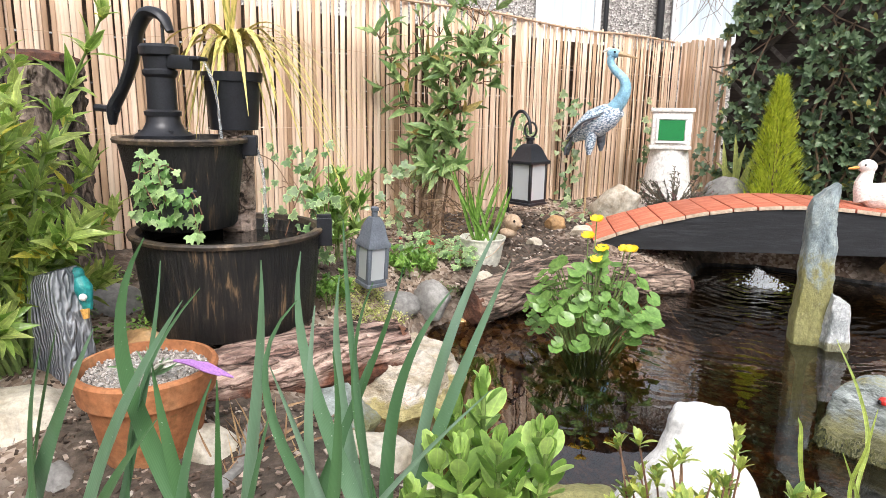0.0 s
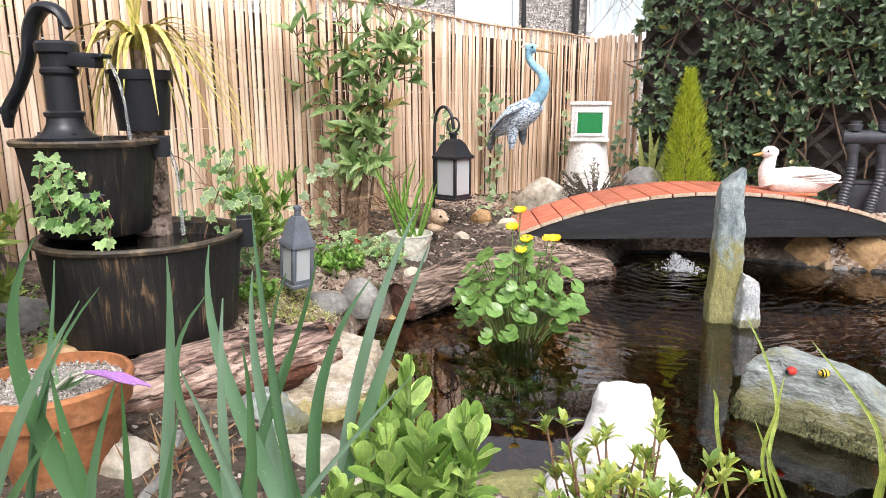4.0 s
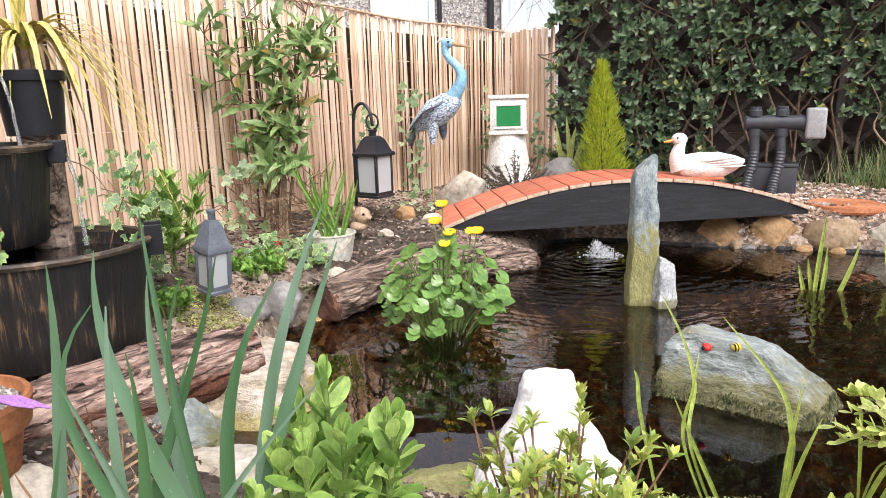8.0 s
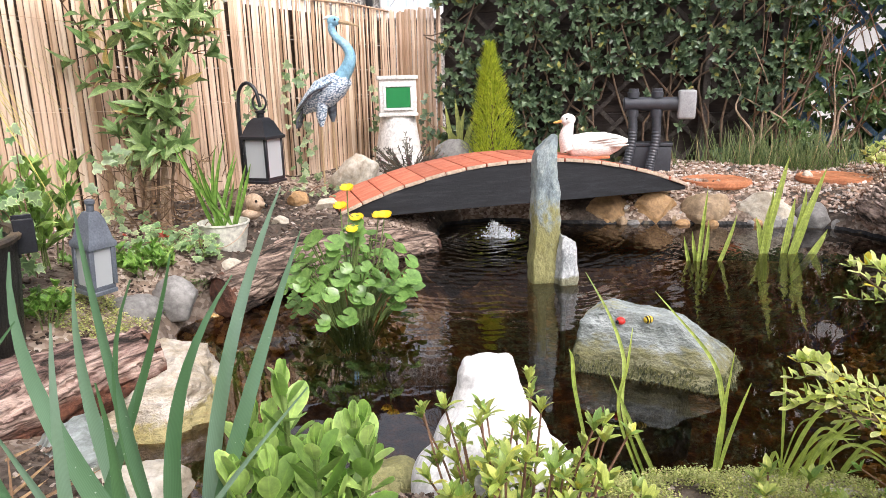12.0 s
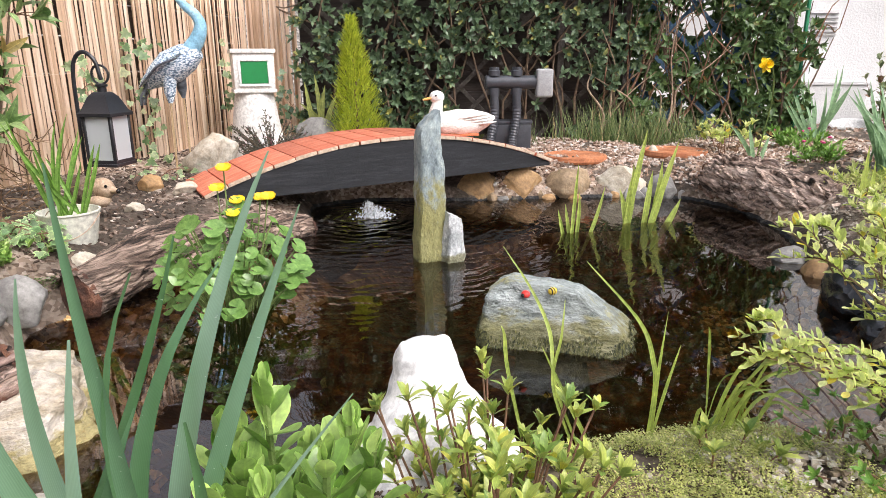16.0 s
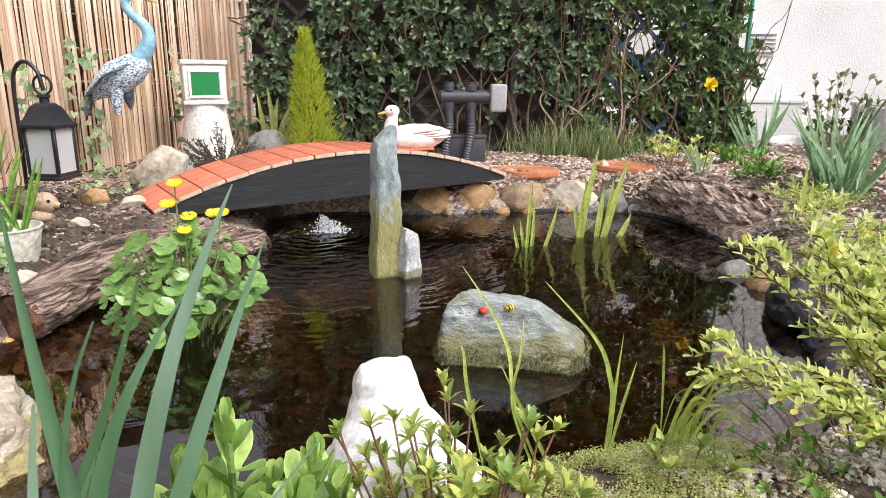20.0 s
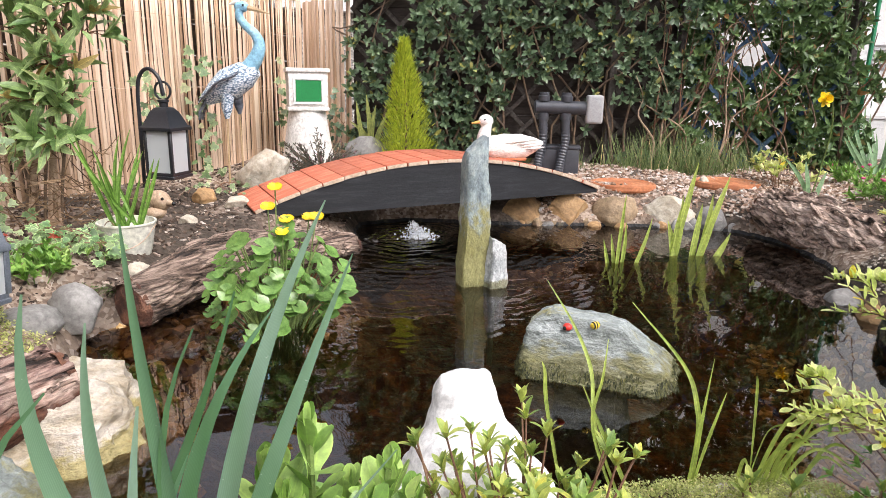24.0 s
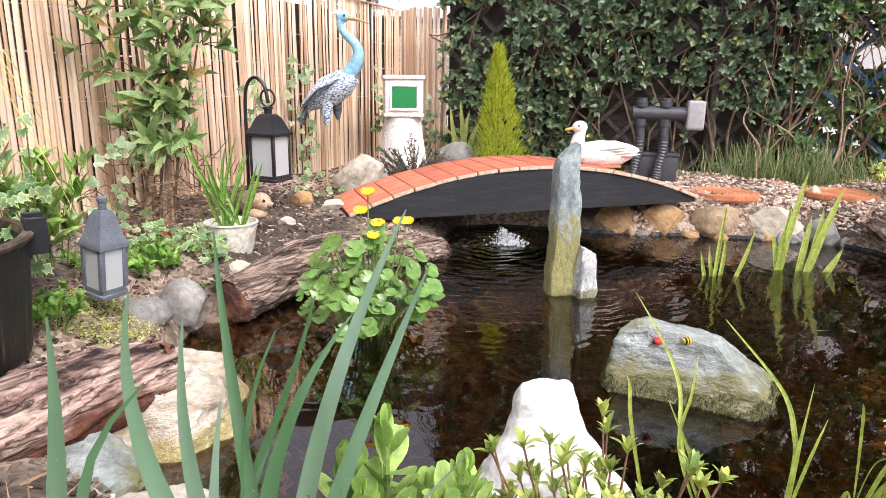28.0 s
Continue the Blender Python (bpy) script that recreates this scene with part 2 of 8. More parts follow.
def blades(name, material, m, items, label="", category="", group="", kind="", parent=None):
    """Leaves as ribbons: items of (base, direction, up, length, width, bend, profile); one mesh, each leaf an island."""
    verts, faces, spans = [], [], []
    for base, d, up, length, width, bend, prof in items:
        d, base = Vector(d).normalized(), Vector(base)
        side = d.cross(Vector(up))
        if side.length < 1e-4:
            side = d.cross(Vector((1, 0.3, 0)))
        side.normalize()
        n = len(prof)
        start = len(verts)
        p, cur, step = base.copy(), d.copy(), length / (n - 1)
        turn = Matrix.Rotation(bend / (n - 1), 3, side)
        for i, w in enumerate(prof):
            nrm = side.cross(cur)
            half = side * (w * width * 0.5)
            fold = nrm * (abs(w) * width * 0.16)
            verts += [p - half + fold, p, p + half + fold]
            spans += [(0.0, i / (n - 1)), (0.5, i / (n - 1)), (1.0, i / (n - 1))]
            p = p + cur * step
            cur = turn @ cur
        for i in range(n - 1):
            a = start + 3 * i
            faces += [(a, a + 1, a + 4, a + 3), (a + 1, a + 2, a + 5, a + 4)]
    me = bpy.data.meshes.new(name)
    me.from_pydata([tuple(v) for v in verts], [], faces)
    me.shade_smooth()
    uv_from(me, spans)
    me.materials.append(material)
    ob = new(name, me)
    if parent:
        ob.parent = parent
    else:
        ob.matrix_world = m
    return tagged(ob, label, category, group, kind)


OVAL = (0.14, 0.62, 0.93, 1.0, 0.9, 0.58, 0.1)
LANCE = (0.15, 0.8, 1.0, 0.75, 0.4, 0.03)
ROUND = (0.25, 0.9, 1.0, 0.85, 0.3)
GRASS = (0.8, 1.0, 0.8, 0.5, 0.05)


def merge(*bms):
    """Joins several meshes into the first."""
    out = bms[0]
    for b in bms[1:]:
        me = bpy.data.meshes.new("tmp")
        b.to_mesh(me)
        b.free()
        out.from_mesh(me)
        bpy.data.meshes.remove(me)
    return out


M_SOIL = mottled("soil and bark chippings", [(0.03, 0.022, 0.016), (0.07, 0.05, 0.036), (0.14, 0.11, 0.085)], 9, 70, 0.9, 0.9, 0.02)
M_RED = mottled("red stained planks", [(0.4, 0.095, 0.05), (0.55, 0.16, 0.09), (0.62, 0.24, 0.15)], 6, 50, 0.72, 0.5, 0.003, (1, 8, 8), vary=0.16)
M_BLACKWOOD = mottled("black painted timber", [(0.005, 0.006, 0.008), (0.01, 0.0115, 0.015), (0.026, 0.028, 0.034)], 7, 60, 0.55, 0.5, 0.004, (1, 6, 8))
M_BAREWOOD = mottled("weathered plank ends", [(0.3, 0.19, 0.12), (0.5, 0.38, 0.28), (0.6, 0.5, 0.4)], 20, 90, 0.8)
M_WHITE = mottled("white painted statue", [(0.72, 0.72, 0.7), (0.84, 0.84, 0.83), (0.88, 0.88, 0.87)], 10, 70, 0.6, 0.5, 0.004)
M_SLATE = mottled("blue-grey slate", [(0.08, 0.1, 0.11), (0.24, 0.3, 0.32), (0.36, 0.42, 0.42), (0.68, 0.69, 0.66)], 9, 60, 0.6, 1.0, 0.014, (1.6, 1.6, 0.9), spot=((0.3, 0.29, 0.14), 9, 0.6), tide=((0.36, 0.33, 0.09), 0.44))
M_PALE = mottled("pale quartz stone", [(0.3, 0.24, 0.16), (0.5, 0.46, 0.38), (0.68, 0.65, 0.6)], 6, 45, 0.75, 0.8, 0.012, spot=((0.36, 0.29, 0.1), 7, 0.58), vary=0.15)
M_BROWNSTONE = mottled("brown garden stone", [(0.13, 0.09, 0.055), (0.28, 0.2, 0.12), (0.42, 0.36, 0.27)], 7, 55, 0.75, 0.8, 0.01, spot=((0.1, 0.12, 0.04), 9, 0.6), vary=0.2)
M_GREYSTONE = mottled("grey beach stone", [(0.13, 0.125, 0.12), (0.22, 0.215, 0.205), (0.33, 0.32, 0.3)], 5, 70, 0.7, 0.4, 0.005, vary=0.15)


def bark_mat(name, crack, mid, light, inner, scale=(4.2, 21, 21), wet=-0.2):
    """Ridged bark with long slanting fissures, the log's length along x; its flank has lost bark down to the red inner
    layer, which on the rugged log is painted shade.
    """
    m, nt, b = nodes_of(name, 0.88)
    raw = coords(nt, (1, 1, 1))
    v = coords(nt, scale)
    ridge = noise_tex(nt, v, 1.0, 7, 0.62, 1.3)
    fine = noise_tex(nt, v, 3.4, 6, 0.7, 0.8)
    flake = ramp(nt, ridge, [(0.38, crack), (0.45, mid), (0.52, tuple((x + y) / 2 for x, y in zip(mid, light))), (0.6, light), (0.72, tuple(min(1, c * 1.2) for c in light))])
    flake = mixed(nt, 1.0, flake, ramp(nt, fine, [(0.34, (0.3, 0.28, 0.26)), (0.48, (0.9, 0.9, 0.9)), (0.66, (1.35, 1.32, 1.28))]), "MULTIPLY")
    cells = nt.nodes.new("ShaderNodeTexVoronoi")
    cells.feature = "DISTANCE_TO_EDGE"
    warp = nt.nodes.new("ShaderNodeVectorMath")
    warp.operation = "MULTIPLY_ADD"
    warp.inputs[1].default_value = (1.6, 1.6, 1.6)
    wob = nt.nodes.new("ShaderNodeTexNoise")
    wob.inputs["Scale"].default_value, wob.inputs["Detail"].default_value = 1.2, 4.0
    nt.links.new(v, wob.inputs["Vector"])
    nt.links.new(wob.outputs["Color"], warp.inputs[0])
    nt.links.new(v, warp.inputs[2])
    nt.links.new(warp.outputs[0], cells.inputs["Vector"])
    cells.inputs["Scale"].default_value = 0.8
    gap = ramp(nt, cells.outputs["Distance"], [(0.0, (0.3, 0.28, 0.26)), (0.07, (1, 1, 1))])
    flake = mixed(nt, 1.0, flake, gap, "MULTIPLY")
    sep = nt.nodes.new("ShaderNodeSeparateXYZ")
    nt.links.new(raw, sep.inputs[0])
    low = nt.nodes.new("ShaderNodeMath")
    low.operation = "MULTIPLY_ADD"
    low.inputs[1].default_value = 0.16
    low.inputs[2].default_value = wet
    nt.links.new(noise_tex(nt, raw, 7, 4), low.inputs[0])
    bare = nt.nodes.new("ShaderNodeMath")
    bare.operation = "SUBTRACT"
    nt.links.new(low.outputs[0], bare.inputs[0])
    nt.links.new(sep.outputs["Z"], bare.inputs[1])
    bare_shade_mask = ramp(nt, bare.outputs[0], [(0.0, (0, 0, 0)), (0.03, (1, 1, 1))])
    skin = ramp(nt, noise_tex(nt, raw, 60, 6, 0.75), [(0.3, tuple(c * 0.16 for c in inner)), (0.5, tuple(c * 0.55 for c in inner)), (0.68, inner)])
    nt.links.new(mixed(nt, bare_shade_mask, flake, skin), b.inputs["Base Color"])
    bumped(nt, b, mixed(nt, 0.4, mixed(nt, 0.5, ridge, gap), fine), 1.0, 0.02)
    return m


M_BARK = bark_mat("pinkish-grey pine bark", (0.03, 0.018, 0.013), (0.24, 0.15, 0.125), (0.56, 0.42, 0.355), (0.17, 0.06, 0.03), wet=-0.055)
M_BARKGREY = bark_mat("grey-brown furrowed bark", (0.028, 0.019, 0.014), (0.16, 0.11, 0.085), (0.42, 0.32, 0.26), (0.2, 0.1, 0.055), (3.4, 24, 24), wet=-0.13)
# wet here paints the shade on the rugged log's lower half in red-brown
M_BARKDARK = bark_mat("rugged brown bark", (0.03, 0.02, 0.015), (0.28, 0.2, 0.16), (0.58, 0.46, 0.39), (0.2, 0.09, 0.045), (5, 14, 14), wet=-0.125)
M_ENDGRAIN = mottled("wet red-brown log end", [(0.02, 0.012, 0.01), (0.09, 0.035, 0.02), (0.22, 0.1, 0.055)], 14, 60, 0.8, 1.0, 0.02)
M_TUB, nt, b = nodes_of("black tub with brushed tan wood grain", 0.5)
v = coords(nt, (34, 34, 1.6))
fibre = noise_tex(nt, v, 1.6, 5, 0.7, 0.6)
worn = noise_tex(nt, coords(nt, (1, 1, 0.7)), 5, 3)
both = nt.nodes.new("ShaderNodeMath")
both.operation = "MULTIPLY"
nt.links.new(fibre, both.inputs[0])
nt.links.new(worn, both.inputs[1])
nt.links.new(ramp(nt, both.outputs[0], [(0.25, (0.01, 0.01, 0.011)), (0.34, (0.022, 0.02, 0.018)), (0.4, (0.16, 0.105, 0.06)), (0.52, (0.3, 0.21, 0.12))]), b.inputs["Base Color"])
bumped(nt, b, fibre, 0.9, 0.008)
M_IRON = plain("black cast iron", (0.022, 0.024, 0.03), 0.38, 0.2)
M_TERRA = mottled("terracotta", [(0.24, 0.085, 0.03), (0.4, 0.16, 0.065), (0.5, 0.25, 0.12)], 6, 60, 0.8, 0.4, 0.003, spot=((0.16, 0.12, 0.04), 8, 0.62))
M_PLASTIC = plain("dark grey plastic", (0.055, 0.06, 0.072), 0.45)
M_GREYPAINT = plain("grey painted metal", (0.12, 0.14, 0.17), 0.5)
M_CREAM = mottled("cream painted bucket", [(0.5, 0.5, 0.42), (0.66, 0.66, 0.58), (0.72, 0.72, 0.66)], 9, 60, 0.5, 0.2, 0.002)
L_HEDGE = leafy("laurel hedge leaves", (0.045, 0.085, 0.048), (0.17, 0.25, 0.14), (0.32, 0.31, 0.09), 0.28)
L_IRIS = leafy("blue-green sword leaves", (0.14, 0.28, 0.13), (0.28, 0.44, 0.25), None, 0.42, 0.3, 0.94, 1.12)
L_FRESH = leafy("fresh green leaves", (0.1, 0.24, 0.035), (0.26, 0.46, 0.1), None, 0.4, 0.3)
L_SEDUM = leafy("fleshy pale green leaves", (0.12, 0.26, 0.04), (0.42, 0.6, 0.18), None, 0.32, 0.22, 1.12, 1.4, 0.06)
L_LIME = leafy("lime conifer sprays", (0.32, 0.43, 0.035), (0.68, 0.74, 0.1), None, 0.6, 0.35)
L_SHRUB = leafy("grey-green shrub leaves", (0.12, 0.23, 0.07), (0.33, 0.45, 0.19), (0.4, 0.3, 0.1), 0.4, 0.3)


# ---- ground and pond ----
SHORE = [(0.1, 3.32), (0.35, 3.4), (0.6, 3.34), (0.82, 3.28), (1.05, 3.25), (1.28, 3.2), (1.5, 3.16), (1.88, 3.04), (2.0, 2.72), (1.9, 2.29),
         (1.7, 1.96), (1.54, 1.65), (1.42, 1.45), (1.12, 1.1), (0.9, 0.98), (0.66, 1.04), (0.45, 1.06), (0.1, 1.02), (-0.15, 1.08), (-0.4, 1.04),
         (-0.62, 1.2), (-0.66, 1.5), (-0.7, 1.75), (-0.72, 1.98), (-0.6, 2.14), (-0.4, 2.4), (-0.1, 2.75), (0.04, 3.0)]
shore_line = np.array([(p.x, p.y) for p in smooth_line([(x, y, 0) for x, y in SHORE + SHORE[:1]], 4)])


def shore_distance(px, py):
    """Metres to the shore, positive on land."""
    a, b = shore_line[:-1], shore_line[1:]
    P = np.stack([px, py], -1)[:, None]
    ab = b - a
    t = (((P - a) * ab).sum(-1) / (ab**2).sum(-1)).clip(0, 1)
    d = np.sqrt((((a + t[..., None] * ab) - P) ** 2).sum(-1).min(-1))
    crosses = ((a[:, 1] > P[..., 1]) != (b[:, 1] > P[..., 1])) & (P[..., 0] < a[:, 0] + (P[..., 1] - a[:, 1]) / np.where(ab[:, 1] == 0, 1e-9, ab[:, 1]) * ab[:, 0])
    return np.where(crosses.sum(-1) % 2 == 1, -d, d)


def land(d, x, y):
    """Height of the ground at signed distance d from the shore."""
    up = 0.03 + 0.12 * np.clip(d / 0.2, 0, 1) ** 0.7 + 0.05 * np.clip((d - 0.3) / 0.6, 0, 1)
    near = np.clip((1.1 - y) / 0.5, 0, 1)
    up = up * (1 - 0.45 * near) + 0.05 * np.exp(-((x + 0.84) ** 2 + (y - 1.7) ** 2) / 0.03)
    rim = np.clip(-d / 0.12, 0, 1)
    steep = np.clip((x - 0.9) / 0.4, 0, 1)
    deep = -(0.07 + 0.08 * steep) * rim - (0.27 - 0.08 * steep) * np.clip((-d - 0.1 + 0.08 * steep) / (0.45 - 0.27 * steep), 0, 1)
    return np.where(d > 0, up, np.where(d > -0.02, 0.01, deep))


far = [20.0, 60.0, 200.0, 900.0]
gx = np.concatenate([[-v for v in far[::-1]], np.arange(-8, -2.2, 0.5), np.arange(-2.2, 2.7, 0.03), np.arange(2.7, 8.1, 0.25), far])
gy = np.concatenate([[-v for v in far[::-1]], np.arange(-8, 0.3, 0.5), np.arange(0.4, 4.2, 0.03), np.arange(4.2, 9.1, 0.3), far])
GX, GY = [a.ravel() for a in np.meshgrid(gx, gy)]
GD = shore_distance(GX, GY)
GZ = land(GD, GX, GY)
close = (np.abs(GX) < 8) & (np.abs(GY) < 8)
for i in np.nonzero(close)[0]:
    v = Vector((GX[i], GY[i], 0))
    amount = 1.0 if GD[i] > 0 else 0.7
    GZ[i] += amount * (0.03 * noise.fractal(v * 3, 0.6, 2.0, 3) * min(1, abs(GD[i]) * 8) + 0.008 * noise.noise(v * 30))
nx, ny = len(gx), len(gy)
quads = [(j * nx + i, j * nx + i + 1, (j + 1) * nx + i + 1, (j + 1) * nx + i) for j in range(ny - 1) for i in range(nx - 1)]
ground_mesh = bpy.data.meshes.new("ground")
ground_mesh.from_pydata(np.stack([GX, GY, GZ], -1).tolist(), [], quads)
ground_mesh.shade_smooth()

M_GROUND, nt, b = nodes_of("soil, chippings and pond gravel", 0.9)
pos = coords(nt, (1, 1, 1), True)
soil = ramp(nt, noise_tex(nt, pos, 28, 6, 0.7), [(0.3, (0.02, 0.015, 0.011)), (0.5, (0.06, 0.045, 0.033)), (0.7, (0.13, 0.1, 0.08))])
chips = nt.nodes.new("ShaderNodeTexVoronoi")
chips.inputs["Scale"].default_value = 70
nt.links.new(pos, chips.inputs["Vector"])
chip_col = ramp(nt, chips.outputs["Color"], [(0.1, (0.1, 0.065, 0.045)), (0.5, (0.26, 0.19, 0.14)), (0.9, (0.45, 0.38, 0.32))])
patch = ramp(nt, noise_tex(nt, pos, 1.7, 3), [(0.47, (0, 0, 0)), (0.58, (1, 1, 1))])
land_col = mixed(nt, patch, soil, chip_col)
peb = nt.nodes.new("ShaderNodeTexVoronoi")
peb.inputs["Scale"].default_value = 42
nt.links.new(pos, peb.inputs["Vector"])
bed = ramp(nt, peb.outputs["Color"], [(0.1, (0.06, 0.036, 0.016)), (0.45, (0.26, 0.165, 0.06)), (0.75, (0.5, 0.35, 0.15)), (0.95, (0.68, 0.56, 0.34))])
bed = mixed(nt, ramp(nt, noise_tex(nt, pos, 3.5, 5), [(0.46, (0, 0, 0)), (0.6, (1, 1, 1))]), bed, (0.07, 0.042, 0.02))
sep = nt.nodes.new("ShaderNodeSeparateXYZ")
nt.links.new(pos, sep.inputs[0])
under = nt.nodes.new("ShaderNodeMath")
under.operation = "LESS_THAN"
under.inputs[1].default_value = 0.0
nt.links.new(sep.outputs["Z"], under.inputs[0])
# light lost in deep water is put into the bed's colour here
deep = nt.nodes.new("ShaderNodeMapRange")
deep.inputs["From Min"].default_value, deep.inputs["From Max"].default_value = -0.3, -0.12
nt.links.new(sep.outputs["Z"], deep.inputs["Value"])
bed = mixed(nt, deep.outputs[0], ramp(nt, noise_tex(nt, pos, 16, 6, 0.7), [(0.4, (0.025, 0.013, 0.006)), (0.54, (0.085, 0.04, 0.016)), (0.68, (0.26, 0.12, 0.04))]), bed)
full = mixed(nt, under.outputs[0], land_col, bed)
# black liner along the far and the right-hand waterline
far = nt.nodes.new("ShaderNodeMath")
far.operation = "MULTIPLY_ADD"
far.inputs[1].default_value = 0.9
nt.links.new(sep.outputs["X"], far.inputs[0])
nt.links.new(sep.outputs["Y"], far.inputs[2])
over = nt.nodes.new("ShaderNodeMath")
over.operation = "GREATER_THAN"
over.inputs[1].default_value = 2.75
nt.links.new(far.outputs[0], over.inputs[0])
lowest = nt.nodes.new("ShaderNodeMath")
lowest.operation = "LESS_THAN"
lowest.inputs[1].default_value = 0.015
nt.links.new(sep.outputs["Z"], lowest.inputs[0])
strip = nt.nodes.new("ShaderNodeMath")
strip.operation = "MULTIPLY"
nt.links.new(over.outputs[0], strip.inputs[0])
nt.links.new(lowest.outputs[0], strip.inputs[1])
shallow = nt.nodes.new("ShaderNodeMath")
shallow.operation = "GREATER_THAN"
shallow.inputs[1].default_value = -0.16
nt.links.new(sep.outputs["Z"], shallow.inputs[0])
strip2 = nt.nodes.new("ShaderNodeMath")
strip2.operation = "MULTIPLY"
nt.links.new(strip.outputs[0], strip2.inputs[0])
nt.links.new(shallow.outputs[0], strip2.inputs[1])
liner_col = ramp(nt, noise_tex(nt, pos, 25, 5), [(0.35, (0.01, 0.01, 0.011)), (0.55, (0.03, 0.03, 0.03)), (0.7, (0.1, 0.085, 0.06))])
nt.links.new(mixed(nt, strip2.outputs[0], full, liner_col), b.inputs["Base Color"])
hgt = mixed(nt, 0.5, chips.outputs["Distance"], noise_tex(nt, pos, 60, 5))
bumped(nt, b, hgt, 0.8, 0.012)
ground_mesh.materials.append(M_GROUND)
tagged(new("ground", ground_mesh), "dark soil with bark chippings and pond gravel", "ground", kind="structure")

# water: clear brown, rippled by the small fountain under the bridge
M_WATER = bpy.data.materials.new("brown pond water")
M_WATER.use_nodes = True
nt = M_WATER.node_tree
nt.nodes.clear()
out = nt.nodes.new("ShaderNodeOutputMaterial")
clear = nt.nodes.new("ShaderNodeBsdfTransparent")
clear.inputs["Color"].default_value = (0.8, 0.58, 0.33, 1)
shine = nt.nodes.new("ShaderNodeBsdfGlossy")
shine.inputs["Roughness"].default_value = 0.015
fres = nt.nodes.new("ShaderNodeFresnel")
fres.inputs["IOR"].default_value = 2.05
mx = nt.nodes.new("ShaderNodeMixShader")
pos = coords(nt, (1, 1, 1), True)
rings = nt.nodes.new("ShaderNodeTexWave")
rings.wave_type, rings.rings_direction = "RINGS", "SPHERICAL"
rings.inputs["Scale"].default_value, rings.inputs["Distortion"].default_value = 5.5, 9.0
rings.inputs["Detail"].default_value, rings.inputs["Detail Scale"].default_value = 2.0, 1.2
shift = nt.nodes.new("ShaderNodeMapping")
shift.inputs["Location"].default_value = (-0.32, -3.05, 0)
nt.links.new(pos, shift.inputs["Vector"])
nt.links.new(shift.outputs[0], rings.inputs["Vector"])
away = nt.nodes.new("ShaderNodeVectorMath")
away.operation = "LENGTH"
nt.links.new(shift.outputs[0], away.inputs[0])
fade = nt.nodes.new("ShaderNodeMapRange")
fade.inputs["From Min"].default_value, fade.inputs["From Max"].default_value = 0.15, 1.5
fade.inputs["To Min"].default_value, fade.inputs["To Max"].default_value = 1.0, 0.02
nt.links.new(away.outputs["Value"], fade.inputs["Value"])
wave = nt.nodes.new("ShaderNodeMath")
wave.operation = "MULTIPLY"
nt.links.new(rings.outputs["Fac"], wave.inputs[0])
nt.links.new(fade.outputs[0], wave.inputs[1])
swell = nt.nodes.new("ShaderNodeMath")
swell.operation = "MULTIPLY_ADD"
swell.inputs[1].default_value = 0.25
nt.links.new(noise_tex(nt, pos, 7, 2, 0.5), swell.inputs[0])
nt.links.new(wave.outputs[0], swell.inputs[2])
bn = nt.nodes.new("ShaderNodeBump")
bn.inputs["Strength"].default_value, bn.inputs["Distance"].default_value = 0.3, 0.006
nt.links.new(swell.outputs[0], bn.inputs["Height"])
nt.links.new(bn.outputs[0], shine.inputs["Normal"])
nt.links.new(bn.outputs[0], fres.inputs["Normal"])
nt.links.new(fres.outputs[0], mx.inputs[0])
nt.links.new(clear.outputs[0], mx.inputs[1])
nt.links.new(shine.outputs[0], mx.inputs[2])
nt.links.new(mx.outputs[0], out.inputs["Surface"])
bm = bmesh.new()
centre = shore_line.mean(0)
edge = [bm.verts.new((*(p + (p - centre) / np.linalg.norm(p - centre) * 0.02), 0)) for p in shore_line[:-1]]
bm.faces.new(edge)
bmesh.ops.triangulate(bm, faces=bm.faces)
if sum(f.normal.z for f in bm.faces) < 0 or bm.faces[:][0].normal.z < 0:
    bmesh.ops.reverse_faces(bm, faces=bm.faces)
solid("water", bm, M_WATER, Matrix(), "clear brown pond water with small ripples", "water", kind="structure", smooth=False)

# ---- reed screen fence ----
FENCE_A, FENCE_U = Vector((-1.75, 1.9, 0)), Vector((0.486, 0.874, 0)).normalized()
FENCE_C, FENCE_D = Vector((-0.14, 4.8, 0)), Vector((0.14, 4.52, 0))
M_CANE, nt, b = nodes_of("dry reed canes", 0.6)
v = coords(nt, (60, 60, 3))
streak = ramp(nt, noise_tex(nt, v, 1.0, 4), [(0.3, (0.7, 0.68, 0.64)), (0.7, (1.12, 1.1, 1.08))])
tone = ramp(nt, per_object(nt), [(0, (0.33, 0.21, 0.13)), (0.08, (0.5, 0.34, 0.22)), (0.35, (0.64, 0.46, 0.335)), (0.75, (0.75, 0.575, 0.445)), (1, (0.8, 0.67, 0.54))])
nt.links.new(mixed(nt, 1.0, tone, streak, "MULTIPLY"), b.inputs["Base Color"])
bumped(nt, b, noise_tex(nt, v, 2, 3), 0.3, 0.002)
M_DARKBOARD = mottled("dark stained boards", [(0.016, 0.011, 0.009), (0.035, 0.025, 0.02), (0.06, 0.045, 0.036)], 5, 40, 0.8, 0.5, 0.004, (1, 6, 6))

M_BROWNBOARD = mottled("brown weathered boards", [(0.045, 0.028, 0.018), (0.09, 0.058, 0.038), (0.15, 0.1, 0.07)], 5, 40, 0.8, 0.5, 0.004, (1, 6, 6))


def fence_top(s):
    """Height of the screen's top along the fence, s metres from A; it sags towards the corner."""
    return 1.168 + 0.012 * max(0.0, 3.0 - s) ** 1.6 + 0.008 * math.sin(s * 5)


